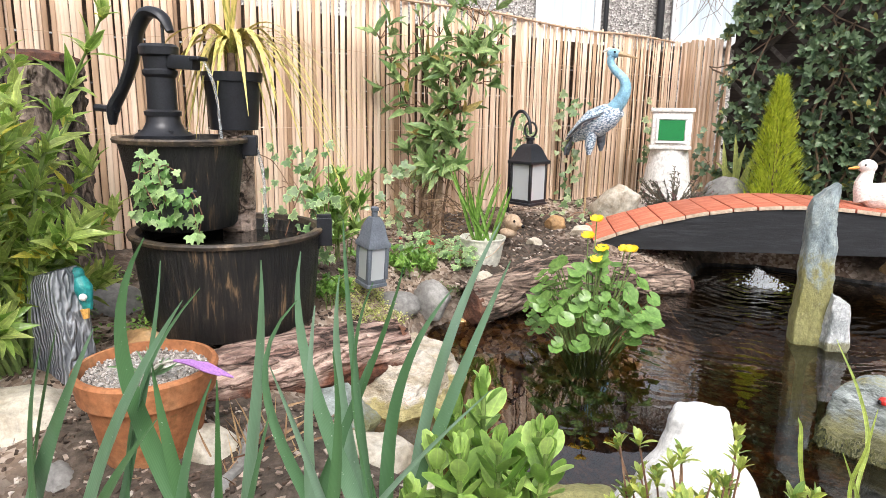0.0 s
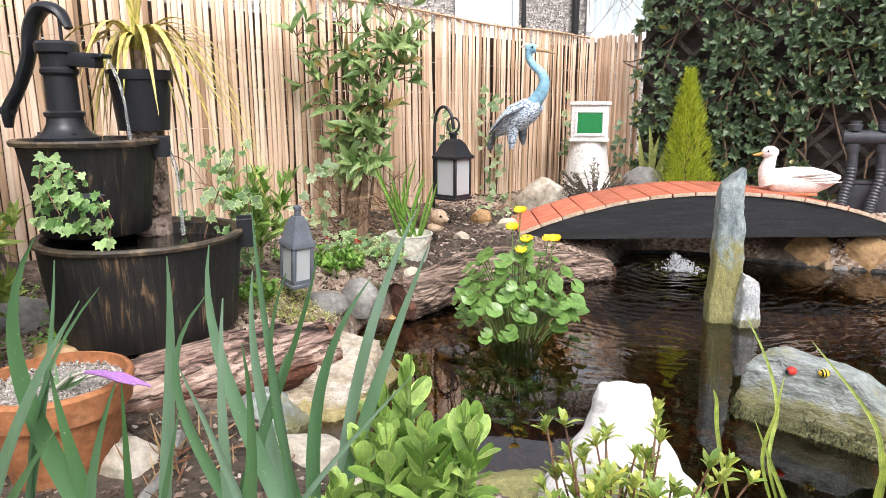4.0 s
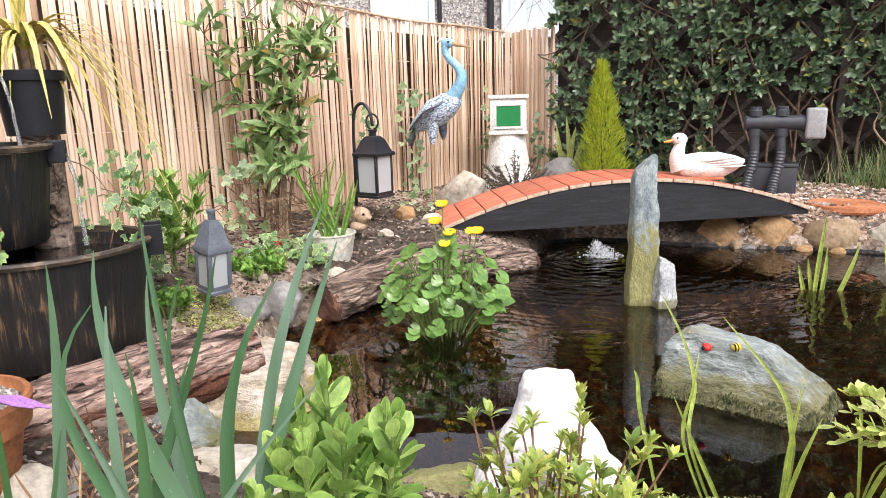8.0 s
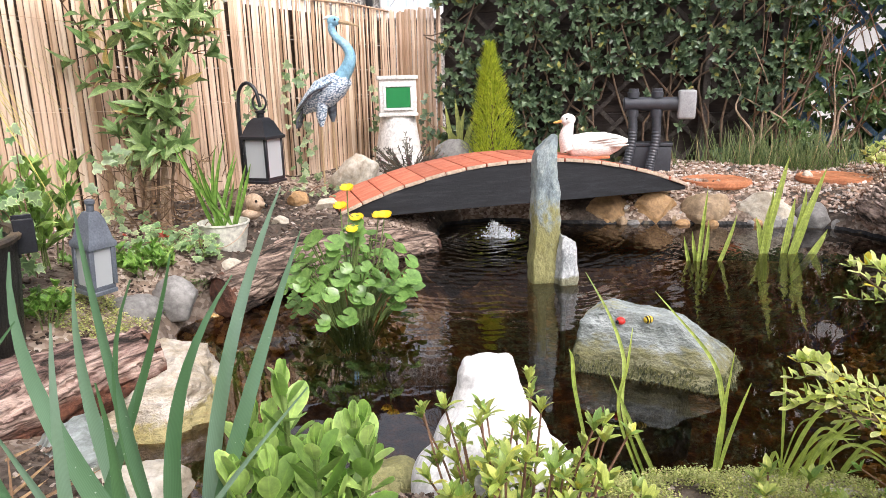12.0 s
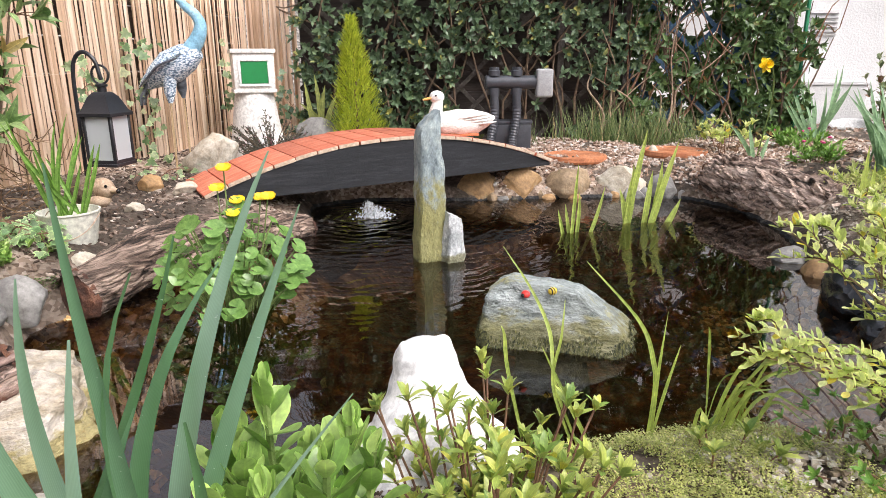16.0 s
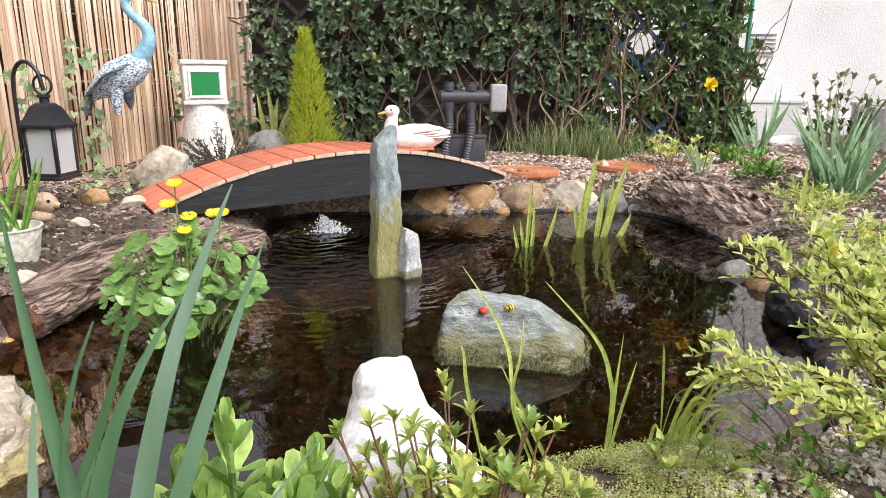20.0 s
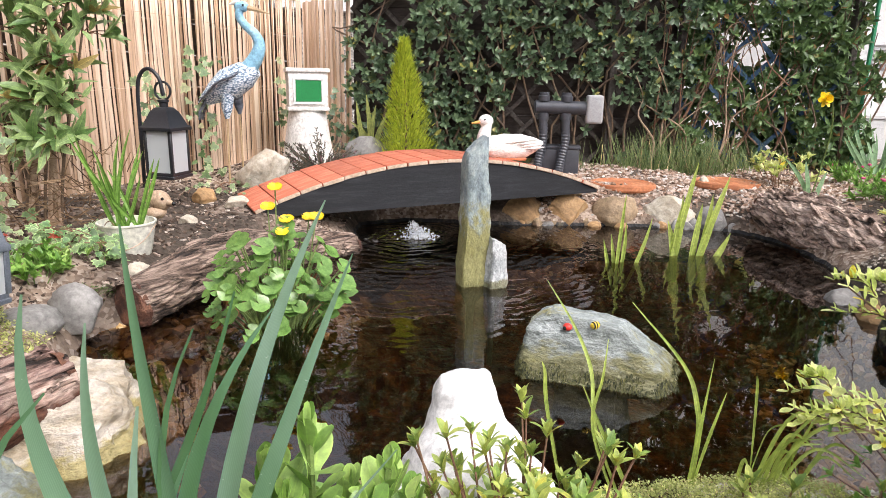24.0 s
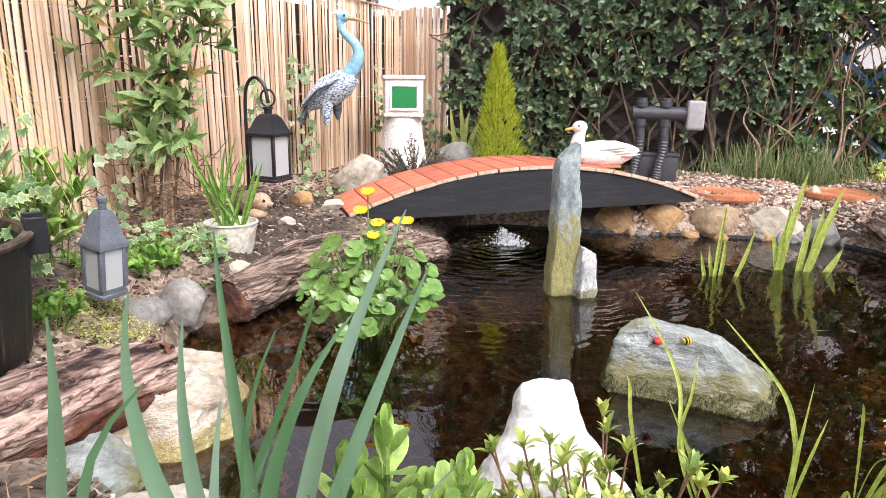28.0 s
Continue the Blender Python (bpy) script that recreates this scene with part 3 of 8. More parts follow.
rng = random.Random(5)
cane_meshes = []
for k in range(10):
    w = 0.0074 + 0.0006 * k
    p = [(rng.uniform(-0.003, 0.003), rng.uniform(-0.002, 0.002), 1.3 * i / 5) for i in range(6)]
    bm = tube(p, [w, w * 1.04, w, w * 0.97, w * 0.95, w * 0.9], 8, squash=0.2)
    me = bpy.data.meshes.new("slat")
    bm.to_mesh(me)
    bm.free()
    me.shade_smooth()
    me.materials.append(M_CANE)
    cane_meshes.append((w, me))
fence = thing("reed_fence", Matrix.Translation(FENCE_A), "screen of upright dry reed canes tied with wire", "fence", kind="structure")
slat_turn = math.degrees(math.atan2(FENCE_U.y, FENCE_U.x)) + 90
CANES = []
for start, way, total, turn in ((FENCE_A - FENCE_U * 1.6, FENCE_U, (FENCE_C - FENCE_A).length + 1.6, slat_turn), (FENCE_C, (FENCE_D - FENCE_C).normalized(), (FENCE_D - FENCE_C).length, slat_turn - 90)):
    x = 0.0
    while x < total:
        k = rng.randrange(10)
        w = cane_meshes[k][0]
        x += w
        p = start + way * x
        along = (p - FENCE_A).dot(FENCE_U) if way is FENCE_U else 9.0
        top = (fence_top(along) if along < 9 else 1.168) + rng.uniform(-0.012, 0.008)
        m = Matrix.Translation(p - FENCE_A + Vector((rng.uniform(-0.003, 0.003), rng.uniform(-0.004, 0.004), top - 1.3))) @ pose(0, 0, 0, rng.gauss(0, 0.25), rng.gauss(0, 0.22), 0) @ pose(0, 0, 0, 0, 0, turn + (90 if abs(turn) > 400 else 0) + rng.uniform(-8, 8))
        CANES.append((along, m, len(CANES), k))
        x += w + rng.choice((-0.0026, -0.002, -0.0016, -0.001, -0.0005, 0.0012))
right = Vector((FENCE_U.y, -FENCE_U.x, 0))


def wall_panel(name, a, b_, z0, z1, thick, material, label, category="fence", gap=0.0, boards=0):
    """A panel between two points of the plan; with boards: separate lying boards as parts."""
    a, b_ = Vector(a), Vector(b_)
    d = b_ - a
    ang = math.degrees(math.atan2(d.y, d.x))
    mid = (a + b_) / 2
    t = thing(name, Matrix.Translation((mid.x, mid.y, z0)) @ pose(0, 0, 0, 0, 0, ang), label, category, kind="structure")
    if boards:
        h = (z1 - z0) / boards
        for i in range(boards):
            part("board", box((d.length, thick, h - gap), (0, 0.004 * (i % 2), h * (i + 0.5)), (2.0, 0, 0), 0.003), material, t)
    else:
        part("panel", box((d.length, thick, z1 - z0), (0, 0, (z1 - z0) / 2)), material, t)
    return t


back = -right * 0.06
wall_panel("wall_fence_backing", FENCE_A - FENCE_U * 1.7 + back, FENCE_C + back + FENCE_U * 0.05, 0.0, 1.1, 0.03, M_BROWNBOARD, "brown boarded fence behind the reed screen", boards=7, gap=0.006)
for h in (0.28, 0.62, 0.95):
    part("wire", tube([FENCE_U * x + right * 0.012 + Vector((0, 0, h + 0.01 * math.sin(x * 4))) for x in np.arange(-1.6, 3.3, 0.12)], 0.0007, 4), M_CANE, fence)

part("top_lath", tube([FENCE_U * x + right * 0.01 + Vector((0, 0, fence_top(x) - 0.012)) for x in np.arange(-1.6, 3.3, 0.1)], 0.006, 5), M_CANE, fence)

# ---- boards behind the hedge, its trellis ----
HEDGE_A, HEDGE_V = Vector((0.14, 4.5, 0)), Vector((0.956, -0.292, 0)).normalized()
HEDGE_N = Vector((-0.292, -0.956, 0)).normalized()
wall_panel("wall_hedge_boards", HEDGE_A - HEDGE_N * 0.12, HEDGE_A + HEDGE_V * 2.0 - HEDGE_N * 0.12, 0.1, 2.4, 0.03, M_DARKBOARD, "dark brown stained lap fence behind the hedge", boards=18, gap=0.0)


# ---- trellis ----
M_LATH = mottled("dark weathered laths", [(0.03, 0.024, 0.02), (0.06, 0.05, 0.043), (0.1, 0.09, 0.08)], 9, 60, 0.85, 0.5, 0.003, (4, 4, 4))
M_BLUE = mottled("faded blue painted laths", [(0.02, 0.06, 0.12), (0.04, 0.1, 0.18), (0.09, 0.16, 0.24)], 9, 60, 0.75, 0.5, 0.003)


def hedge_at(s, z, out=0.0):
    return HEDGE_A + HEDGE_V * s + HEDGE_N * out + Vector((0, 0, z))


def trellis(name, s0, s1, z0, z1, step, material, label, out):
    t = thing(name, Matrix(), label, "trellis", kind="structure")
    k = s0 - (z1 - z0)
    while k < s1:
        for sign in (1, -1):
            a, c = max(k, s0), min(k + (z1 - z0), s1)
            if c - a > 0.05:
                za, zc = z0 + (a - k), z0 + (c - k)
                if sign < 0:
                    za, zc = z1 - (a - k), z1 - (c - k)
                p, q = hedge_at(a, za, out + 0.004 * sign), hedge_at(c, zc, out + 0.004 * sign)
                d = q - p
                bm = box((d.length, 0.007, 0.026), (0, 0, 0), (0, 0, 0), 0.001)
                rot = Matrix((d.normalized(), (-HEDGE_N), d.normalized().cross(-HEDGE_N))).transposed().to_4x4()
                bm.transform(Matrix.Translation((p + q) / 2) @ rot)
                part("lath", bm, material, t)
        k += step
    return t


trellis("trellis_brown", 0.0, 1.98, 0.12, 1.5, 0.2, M_LATH, "dark diamond trellis on the boards", -0.06)
trellis("trellis_blue", 2.0, 3.0, 0.12, 1.6, 0.26, M_BLUE, "faded blue diamond trellis", -0.05)
for s in (1.62, 2.02, 2.98):
    solid("trellis_post", box((0.045, 0.045, 1.7), (0, 0, 0.85), (0, 0, 0), 0.004), M_LATH, Matrix.Translation(hedge_at(s, 0.1, -0.03)), "weathered grey trellis post", "post", "trellis posts")
M_NET = plain("green plastic netting pole", (0.02, 0.22, 0.1), 0.5)
solid("garden_cane", tube([(0, 0, 0), (0, 0, 1.5)], 0.012, 8), M_NET, Matrix.Translation(hedge_at(3.06, 0.1, 0.02)), "green plastic garden stake at the hedge's end", "stake")

# ---- rendered white house wall beyond the bed ----
M_RENDER, nt, b = nodes_of("white rough-cast render", 0.85)
pos = coords(nt, (1, 1, 1), True)
col = ramp(nt, noise_tex(nt, pos, 1.3, 5), [(0.3, (0.62, 0.62, 0.62)), (0.6, (0.76, 0.76, 0.76)), (0.8, (0.8, 0.8, 0.8))])
nt.links.new(col, b.inputs["Base Color"])
bumped(nt, b, noise_tex(nt, pos, 60, 4), 0.7, 0.009)
WALL_A, WALL_V = Vector((2.3, 5.45, 0)), Vector((0.94, -0.336, 0)).normalized()
ang = math.degrees(math.atan2(WALL_V.y, WALL_V.x))
hw = thing("wall_white_house", Matrix.Translation(WALL_A + WALL_V * 3.5) @ pose(0, 0, 0, 0, 0, ang), "white rough-cast house wall", "house wall", kind="structure")
part("wall", box((7.4, 0.25, 4.0), (0, 0.125, 2.0)), M_RENDER, hw)
part("plinth", box((7.4, 0.05, 0.32), (0, -0.02, 0.2), (0, 0, 0), 0.01), M_RENDER, hw)
M_VENT = plain("grey wall vent", (0.4, 0.4, 0.4), 0.6)
vent = thing("wall_vent", hw.matrix_world @ Matrix.Translation((-1.4, -0.012, 0.95)), "grey slatted vent on the house wall", "vent")
part("frame", box((0.24, 0.02, 0.2), (0, 0.004, 0), (0, 0, 0), 0.003), M_RENDER, vent)
for k in range(5):
    part("slat", box((0.21, 0.02, 0.012), (0, -0.01, -0.07 + 0.035 * k), (30, 0, 0), 0.001), M_VENT, vent)


def trough(m, w, d, h, label):
    t = thing("trough", m, label, "planter", "white planters")
    bm = bmesh.new()
    for sx, sy, cx, cy in ((w, 0.05, 0, -d / 2), (w, 0.05, 0, d / 2), (0.05, d - 0.05, -w / 2 + 0.025, 0), (0.05, d - 0.05, w / 2 - 0.025, 0)):
        box((sx, sy, h), (cx, cy, h / 2), (0, 0, 0), 0.008, bm)
    part("wall", bm, M_RENDER, t)
    part("rim", merge(box((w + 0.03, 0.07, 0.03), (0, -d / 2, h + 0.012), (0, 0, 0), 0.006), box((w + 0.03, 0.07, 0.03), (0, d / 2, h + 0.012), (0, 0, 0), 0.006)), M_RENDER, t)
    part("soil", box((w - 0.1, d - 0.05, 0.04), (0, 0, h - 0.05)), M_SOIL, t)
    return t


trough(Matrix.Translation((3.98, 4.35, 0.13)) @ pose(0, 0, 0, 0, 0, ang), 0.5, 0.3, 0.36, "white rendered trough by the house wall")
trough(Matrix.Translation((4.5, 3.5, 0.13)) @ pose(0, 0, 0, 0, 0, ang), 0.62, 0.4, 0.36, "white rendered planter with a clipped bush")

# ---- neighbour's house behind the reed fence ----
M_PEBBLE, nt, b = nodes_of("grey pebble-dash", 0.9)
pos = coords(nt, (1, 1, 1), True)
vo = nt.nodes.new("ShaderNodeTexVoronoi")
vo.inputs["Scale"].default_value = 55
nt.links.new(pos, vo.inputs["Vector"])
nt.links.new(ramp(nt, vo.outputs["Color"], [(0.1, (0.16, 0.15, 0.14)), (0.5, (0.36, 0.34, 0.32)), (0.9, (0.62, 0.6, 0.57))]), b.inputs["Base Color"])
bumped(nt, b, vo.outputs["Distance"], 0.9, 0.015)
M_UPVC = plain("white window frame", (0.75, 0.76, 0.77), 0.35, wear=0.05)
M_BLACKPIPE = plain("black gutter pipe", (0.012, 0.012, 0.014), 0.35)
M_GLASS, nt, b = nodes_of("window glass with a pale blind behind", 0.06)
col = ramp(nt, noise_tex(nt, coords(nt, (30, 30, 0.6)), 1.0, 3), [(0.3, (0.42, 0.5, 0.56)), (0.7, (0.66, 0.73, 0.78))])
nt.links.new(col, b.inputs["Base Color"])
NH = Matrix.Translation((-0.9, 7.6, 0)) @ pose(0, 0, 0, 0, 0, 14)
nb = thing("neighbour_house", NH, "neighbour's pebble-dashed house with white windows", "house", kind="structure")


def house_window(x0, x1):
    t = part("window", box((x1 - x0, 0.06, 1.2), ((x0 + x1) / 2, 0.03, 2.05)), M_BLACKPIPE, nb, "white framed window")
    for sx, sz, cx, cz in ((x1 - x0, 0.07, (x0 + x1) / 2, 1.47), (x1 - x0, 0.07, (x0 + x1) / 2, 2.62), (0.07, 1.22, x0 + 0.035, 2.05), (0.07, 1.22, x1 - 0.035, 2.05)):
        part("frame", box((sx, 0.05, sz), (cx, -0.02, cz), (0, 0, 0), 0.006), M_UPVC, t)
    part("pane", box((x1 - x0 - 0.14, 0.012, 1.08), ((x0 + x1) / 2, -0.004, 2.045)), M_GLASS, t)
    part("sill", box((x1 - x0 + 0.1, 0.14, 0.05), ((x0 + x1) / 2, -0.06, 1.4), (0, 0, 0), 0.008), M_UPVC, t)


for a, c, z0, z1 in ((-5, -0.95, 0, 3.1), (-0.25, 0.48, 0, 3.1), (1.55, 5, 0, 3.1), (-0.95, -0.25, 0, 1.4), (-0.95, -0.25, 2.7, 3.1), (0.48, 1.55, 0, 1.4), (0.48, 1.55, 2.7, 3.1)):
    part("wall", box((c - a, 0.25, z1 - z0), ((a + c) / 2, 0.14, (z0 + z1) / 2)), M_PEBBLE, nb)
house_window(-0.95, -0.25)
house_window(0.48, 1.55)
part("downpipe", tube([(0.36, -0.05, 0), (0.36, -0.05, 3.0)], 0.04, 12), M_BLACKPIPE, nb, "black downpipe")
part("downpipe", tube([(-0.2, -0.05, 0), (-0.2, -0.05, 3.0)], 0.025, 12), M_BLACKPIPE, nb, "black downpipe")
part("roof", box((10.6, 1.6, 0.12), (0, 0.5, 3.5), (24, 0, 0)), M_DARKBOARD, nb)

# ---- house and fence behind the camera ----
wall_panel("wall_behind", (-5, -3.2, 0), (6, -3.2, 0), 0.0, 2.4, 0.2, M_RENDER, "plain rendered wall behind the garden", "wall")
wall_panel("wall_left_return", (-3.4, 0.6, 0), (-2.56, 0.52, 0), 0.0, 1.7, 0.1, M_DARKBOARD, "plain dark garden fence", "fence")
wall_panel("wall_right", (6, -3.2, 0), (9.1, 2.9, 0), 0.0, 2.4, 0.2, M_RENDER, "plain rendered garden wall", "wall")
wall_panel("wall_left", (-3.4, -3.2, 0), (-3.4, 0.6, 0), 0.0, 1.7, 0.1, M_DARKBOARD, "plain dark garden fence", "fence")


# ---- bridge ----
BR_A, BR_U = Vector((-0.334, 2.83, 0)), Vector((0.969, 0.249, 0)).normalized()
BR_N = Vector((-BR_U.y, BR_U.x, 0))
BR_L, BR_W = 1.69, 0.41


def arch(s):
    """Height of the deck's underside along the bridge."""
    return 0.155 + 0.178 * (1 - ((s - 0.87) / 0.87) ** 2)


bridge = thing("garden_bridge", Matrix.LocRotScale((BR_A.x, BR_A.y, 0), Euler((0, 0, math.atan2(BR_U.y, BR_U.x))), None), "small arched wooden bridge with red deck and black sides", "bridge")
n = 18
rng = random.Random(2)
for i in range(n):
    s0, s1 = BR_L * i / n, BR_L * (i + 1) / n
    mid = (s0 + s1) / 2
    tilt = math.degrees(math.atan2(arch(s1) - arch(s0), s1 - s0))
    length = math.hypot(s1 - s0, arch(s1) - arch(s0)) - rng.uniform(0.002, 0.005)
    bm = box((length, BR_W + rng.uniform(-0.01, 0.012), 0.017), (0, 0, 0), (0, 0, 0), 0.003, seg=2)
    ob = part("plank", bm, [M_RED, M_BAREWOOD], bridge)
    for f in ob.data.polygons:
        if abs(f.normal.y) > 0.8:
            f.material_index = 1
    ob.matrix_local = pose(mid, BR_W / 2 + rng.uniform(-0.004, 0.004), arch(mid) + 0.012, 0, -tilt + rng.uniform(-0.8, 0.8), rng.uniform(-0.6, 0.6))
for y in (0.025, BR_W - 0.025):
    bm = bmesh.new()
    cols = []
    for i in range(25):
        s = BR_L * i / 24
        lo = 0.14 + 0.02 * s / BR_L
        hi = max(arch(s) + 0.002, lo + 0.005)
        cols.append([bm.verts.new((s, y + dy, z)) for dy in (-0.02, 0.02) for z in (lo, hi)])
    for a, c in zip(cols, cols[1:]):
        bm.faces.new((a[0], c[0], c[1], a[1]))
        bm.faces.new((a[2], a[3], c[3], c[2]))
        bm.faces.new((a[1], c[1], c[3], a[3]))
        bm.faces.new((a[0], a[2], c[2], c[0]))
    bm.faces.new(cols[0][:2] + cols[0][3:1:-1])
    bm.faces.new((cols[-1][0], cols[-1][2], cols[-1][3], cols[-1][1]))
    bmesh.ops.recalc_face_normals(bm, faces=bm.faces)
    part("side_beam", bm, M_BLACKWOOD, bridge, "black painted curved side beam")

# ---- tubs and pump ----
BANK = Matrix.Translation((0.016, 0.002, 0.109)) @ Matrix.Scale(0.85, 4)
TUB = Vector((-1.215, 1.57, 0.075))
grain = lambda a, z: 0.003 * math.sin(a * 40) + 0.006 * noise.noise(Vector((math.cos(a) * 9, math.sin(a) * 9, z * 2)))
M_STILL, nt, b = nodes_of("dark still water", 0.05)
b.inputs["Base Color"].default_value = (0.01, 0.01, 0.009, 1)
bumped(nt, b, noise_tex(nt, coords(nt), 30, 2), 0.3, 0.004)
M_RIM = mottled("worn dark rim", [(0.02, 0.018, 0.016), (0.06, 0.045, 0.033), (0.22, 0.16, 0.1)], 14, 60, 0.5)
low = thing("lower_tub", BANK @ Matrix.Translation(TUB), "large round black tub with brushed wood grain", "water feature")
part("wall", lathe([(0, 0), (0.235, 0), (0.244, 0.01), (0.25, 0.08), (0.262, 0.2), (0.268, 0.27), (0.25, 0.27), (0.235, 0.2), (0.215, 0.05), (0, 0.05)], 112, wobble=grain), M_TUB, low)
low_rim = part("rim", lathe([(0.266, 0.27), (0.276, 0.272), (0.279, 0.281), (0.274, 0.287), (0.256, 0.286), (0.252, 0.27), (0.266, 0.27)], 96, wobble=grain), M_RIM, low, "black rim worn tan on top")
part("water_surface", lathe([(0, 0.235), (0.24, 0.235)], 48), M_STILL, low, "dark still water")
LIP = math.radians(33)


def lip(parent, r, z, ang, w, h):
    """The square overflow lip on a tub's rim."""
    bm = box((0.03, w, 0.008), (0.012, 0, 0), (0, 6, 0), 0.002)
    for y in (-w / 2, w / 2):
        box((0.045, 0.008, h), (0.006, y, h / 2 - 0.02), (0, 0, 0), 0.002, bm)
    box((0.008, w, h), (-0.012, 0, h / 2 - 0.03), (0, 0, 0), 0.002, bm)
    bm.transform(pose(r * math.cos(ang), r * math.sin(ang), z, 0, 0, math.degrees(ang)))
    part("overflow_lip", bm, M_IRON, parent, "square black overflow lip")


lip(low_rim, 0.275, 0.25, LIP, 0.075, 0.085)
UP = Vector((-1.385, 1.585, 0.352))
up = thing("upper_tub", BANK @ Matrix.Translation(UP), "smaller black tub standing on the lower tub", "water feature")
part("wall", lathe([(0, 0), (0.14, 0), (0.147, 0.008), (0.155, 0.08), (0.172, 0.2), (0.18, 0.25), (0.165, 0.25), (0.155, 0.2), (0, 0.19)], 96, wobble=grain), M_TUB, up)
up_rim = part("rim", lathe([(0.18, 0.252), (0.194, 0.255), (0.197, 0.265), (0.192, 0.271), (0.174, 0.27), (0.168, 0.252), (0.18, 0.252)], 96, wobble=grain), M_RIM, up, "black rim worn tan on top")
part("water_surface", lathe([(0, 0.245), (0.17, 0.245)], 48), M_STILL, up, "dark still water")
lip(up_rim, 0.19, 0.235, LIP, 0.05, 0.06)

pump = thing("hand_pump", BANK @ Matrix.Translation((UP.x - 0.055, UP.y - 0.015, UP.z + 0.262)), "black cast iron hand pump on the upper tub", "pump")
part("foot", lathe([(0, 0), (0.085, 0), (0.086, 0.012), (0.06, 0.03), (0.05, 0.05), (0.047, 0.075), (0, 0.075)], 40), M_IRON, pump)
barrel = part("barrel", lathe([(0, 0.07), (0.052, 0.07), (0.054, 0.082), (0.043, 0.088), (0.042, 0.18), (0.05, 0.19), (0.05, 0.2), (0.044, 0.206), (0.046, 0.24), (0.056, 0.246), (0.057, 0.268), (0.05, 0.276), (0, 0.28)], 40), M_IRON, pump)
part("spout", merge(box((0.1, 0.042, 0.04), (0.075, 0.01, 0.225), (0, 4, 8), 0.006, seg=2), box((0.035, 0.05, 0.012), (0.13, 0.018, 0.235), (0, 0, 8), 0.003)), M_IRON, barrel)
for dx in (-0.03, 0.03):
    part("bolt", lathe([(0, 0), (0.007, 0), (0.007, 0.007), (0, 0.008)], 8, (dx * 2, -0.035, 0.02)), M_IRON, pump)
arm = smooth_line([(0.05, 0.0, 0.31), (0.02, 0.0, 0.355), (-0.035, 0, 0.365), (-0.075, -0.005, 0.315), (-0.095, -0.01, 0.23), (-0.13, -0.02, 0.15), (-0.165, -0.03, 0.09), (-0.175, -0.03, 0.04)], 5)
lever = part("handle", tube(arm, [0.014, 0.024, 0.03, 0.028, 0.024, 0.022, 0.025, 0.014], 10, squash=0.6), M_IRON, pump, "long curved lever handle")
part("crosspiece", tube([(-0.24, -0.03, 0.09), (-0.15, -0.03, 0.085)], 0.011, 8), M_IRON, lever)
part("rod", tube([(0.02, 0, 0.27), (0.02, 0, 0.345)], 0.005, 6), M_IRON, pump)

M_STREAM, nt, b = nodes_of("falling water", 0.05)
b.inputs["Base Color"].default_value = (0.9, 0.95, 0.97, 1)
b.inputs["Transmission Weight"].default_value = 0.85
b.inputs["IOR"].default_value = 1.33


def stream(points, r, label):
    rg = random.Random(len(points) * 7)
    solid("water_jet", tube(smooth_line(points, 8), r, 7, rough=lambda t, a: 0.5 * noise.noise(Vector((math.cos(a), math.sin(a), t * 14)))), M_STREAM, BANK, label, "water")


tip = Vector((UP.x + 0.09, UP.y + 0.008, UP.z + 0.49))
stream([tip, tip + Vector((0.022, 0.006, -0.05)), tip + Vector((0.035, 0.01, -0.13)), tip + Vector((0.042, 0.012, -0.25))], [0.003, 0.005, 0.004, 0.005], "thin jet of water falling from the pump spout")
tip = UP + Vector((0.215 * math.cos(LIP), 0.215 * math.sin(LIP), 0.235))
stream([tip, tip + Vector((0.014, 0.004, -0.05)), tip + Vector((0.018, 0.006, -0.12)), tip + Vector((0.02, 0.007, -0.26))], [0.005, 0.006, 0.005, 0.006], "water falling from the upper tub to the lower")

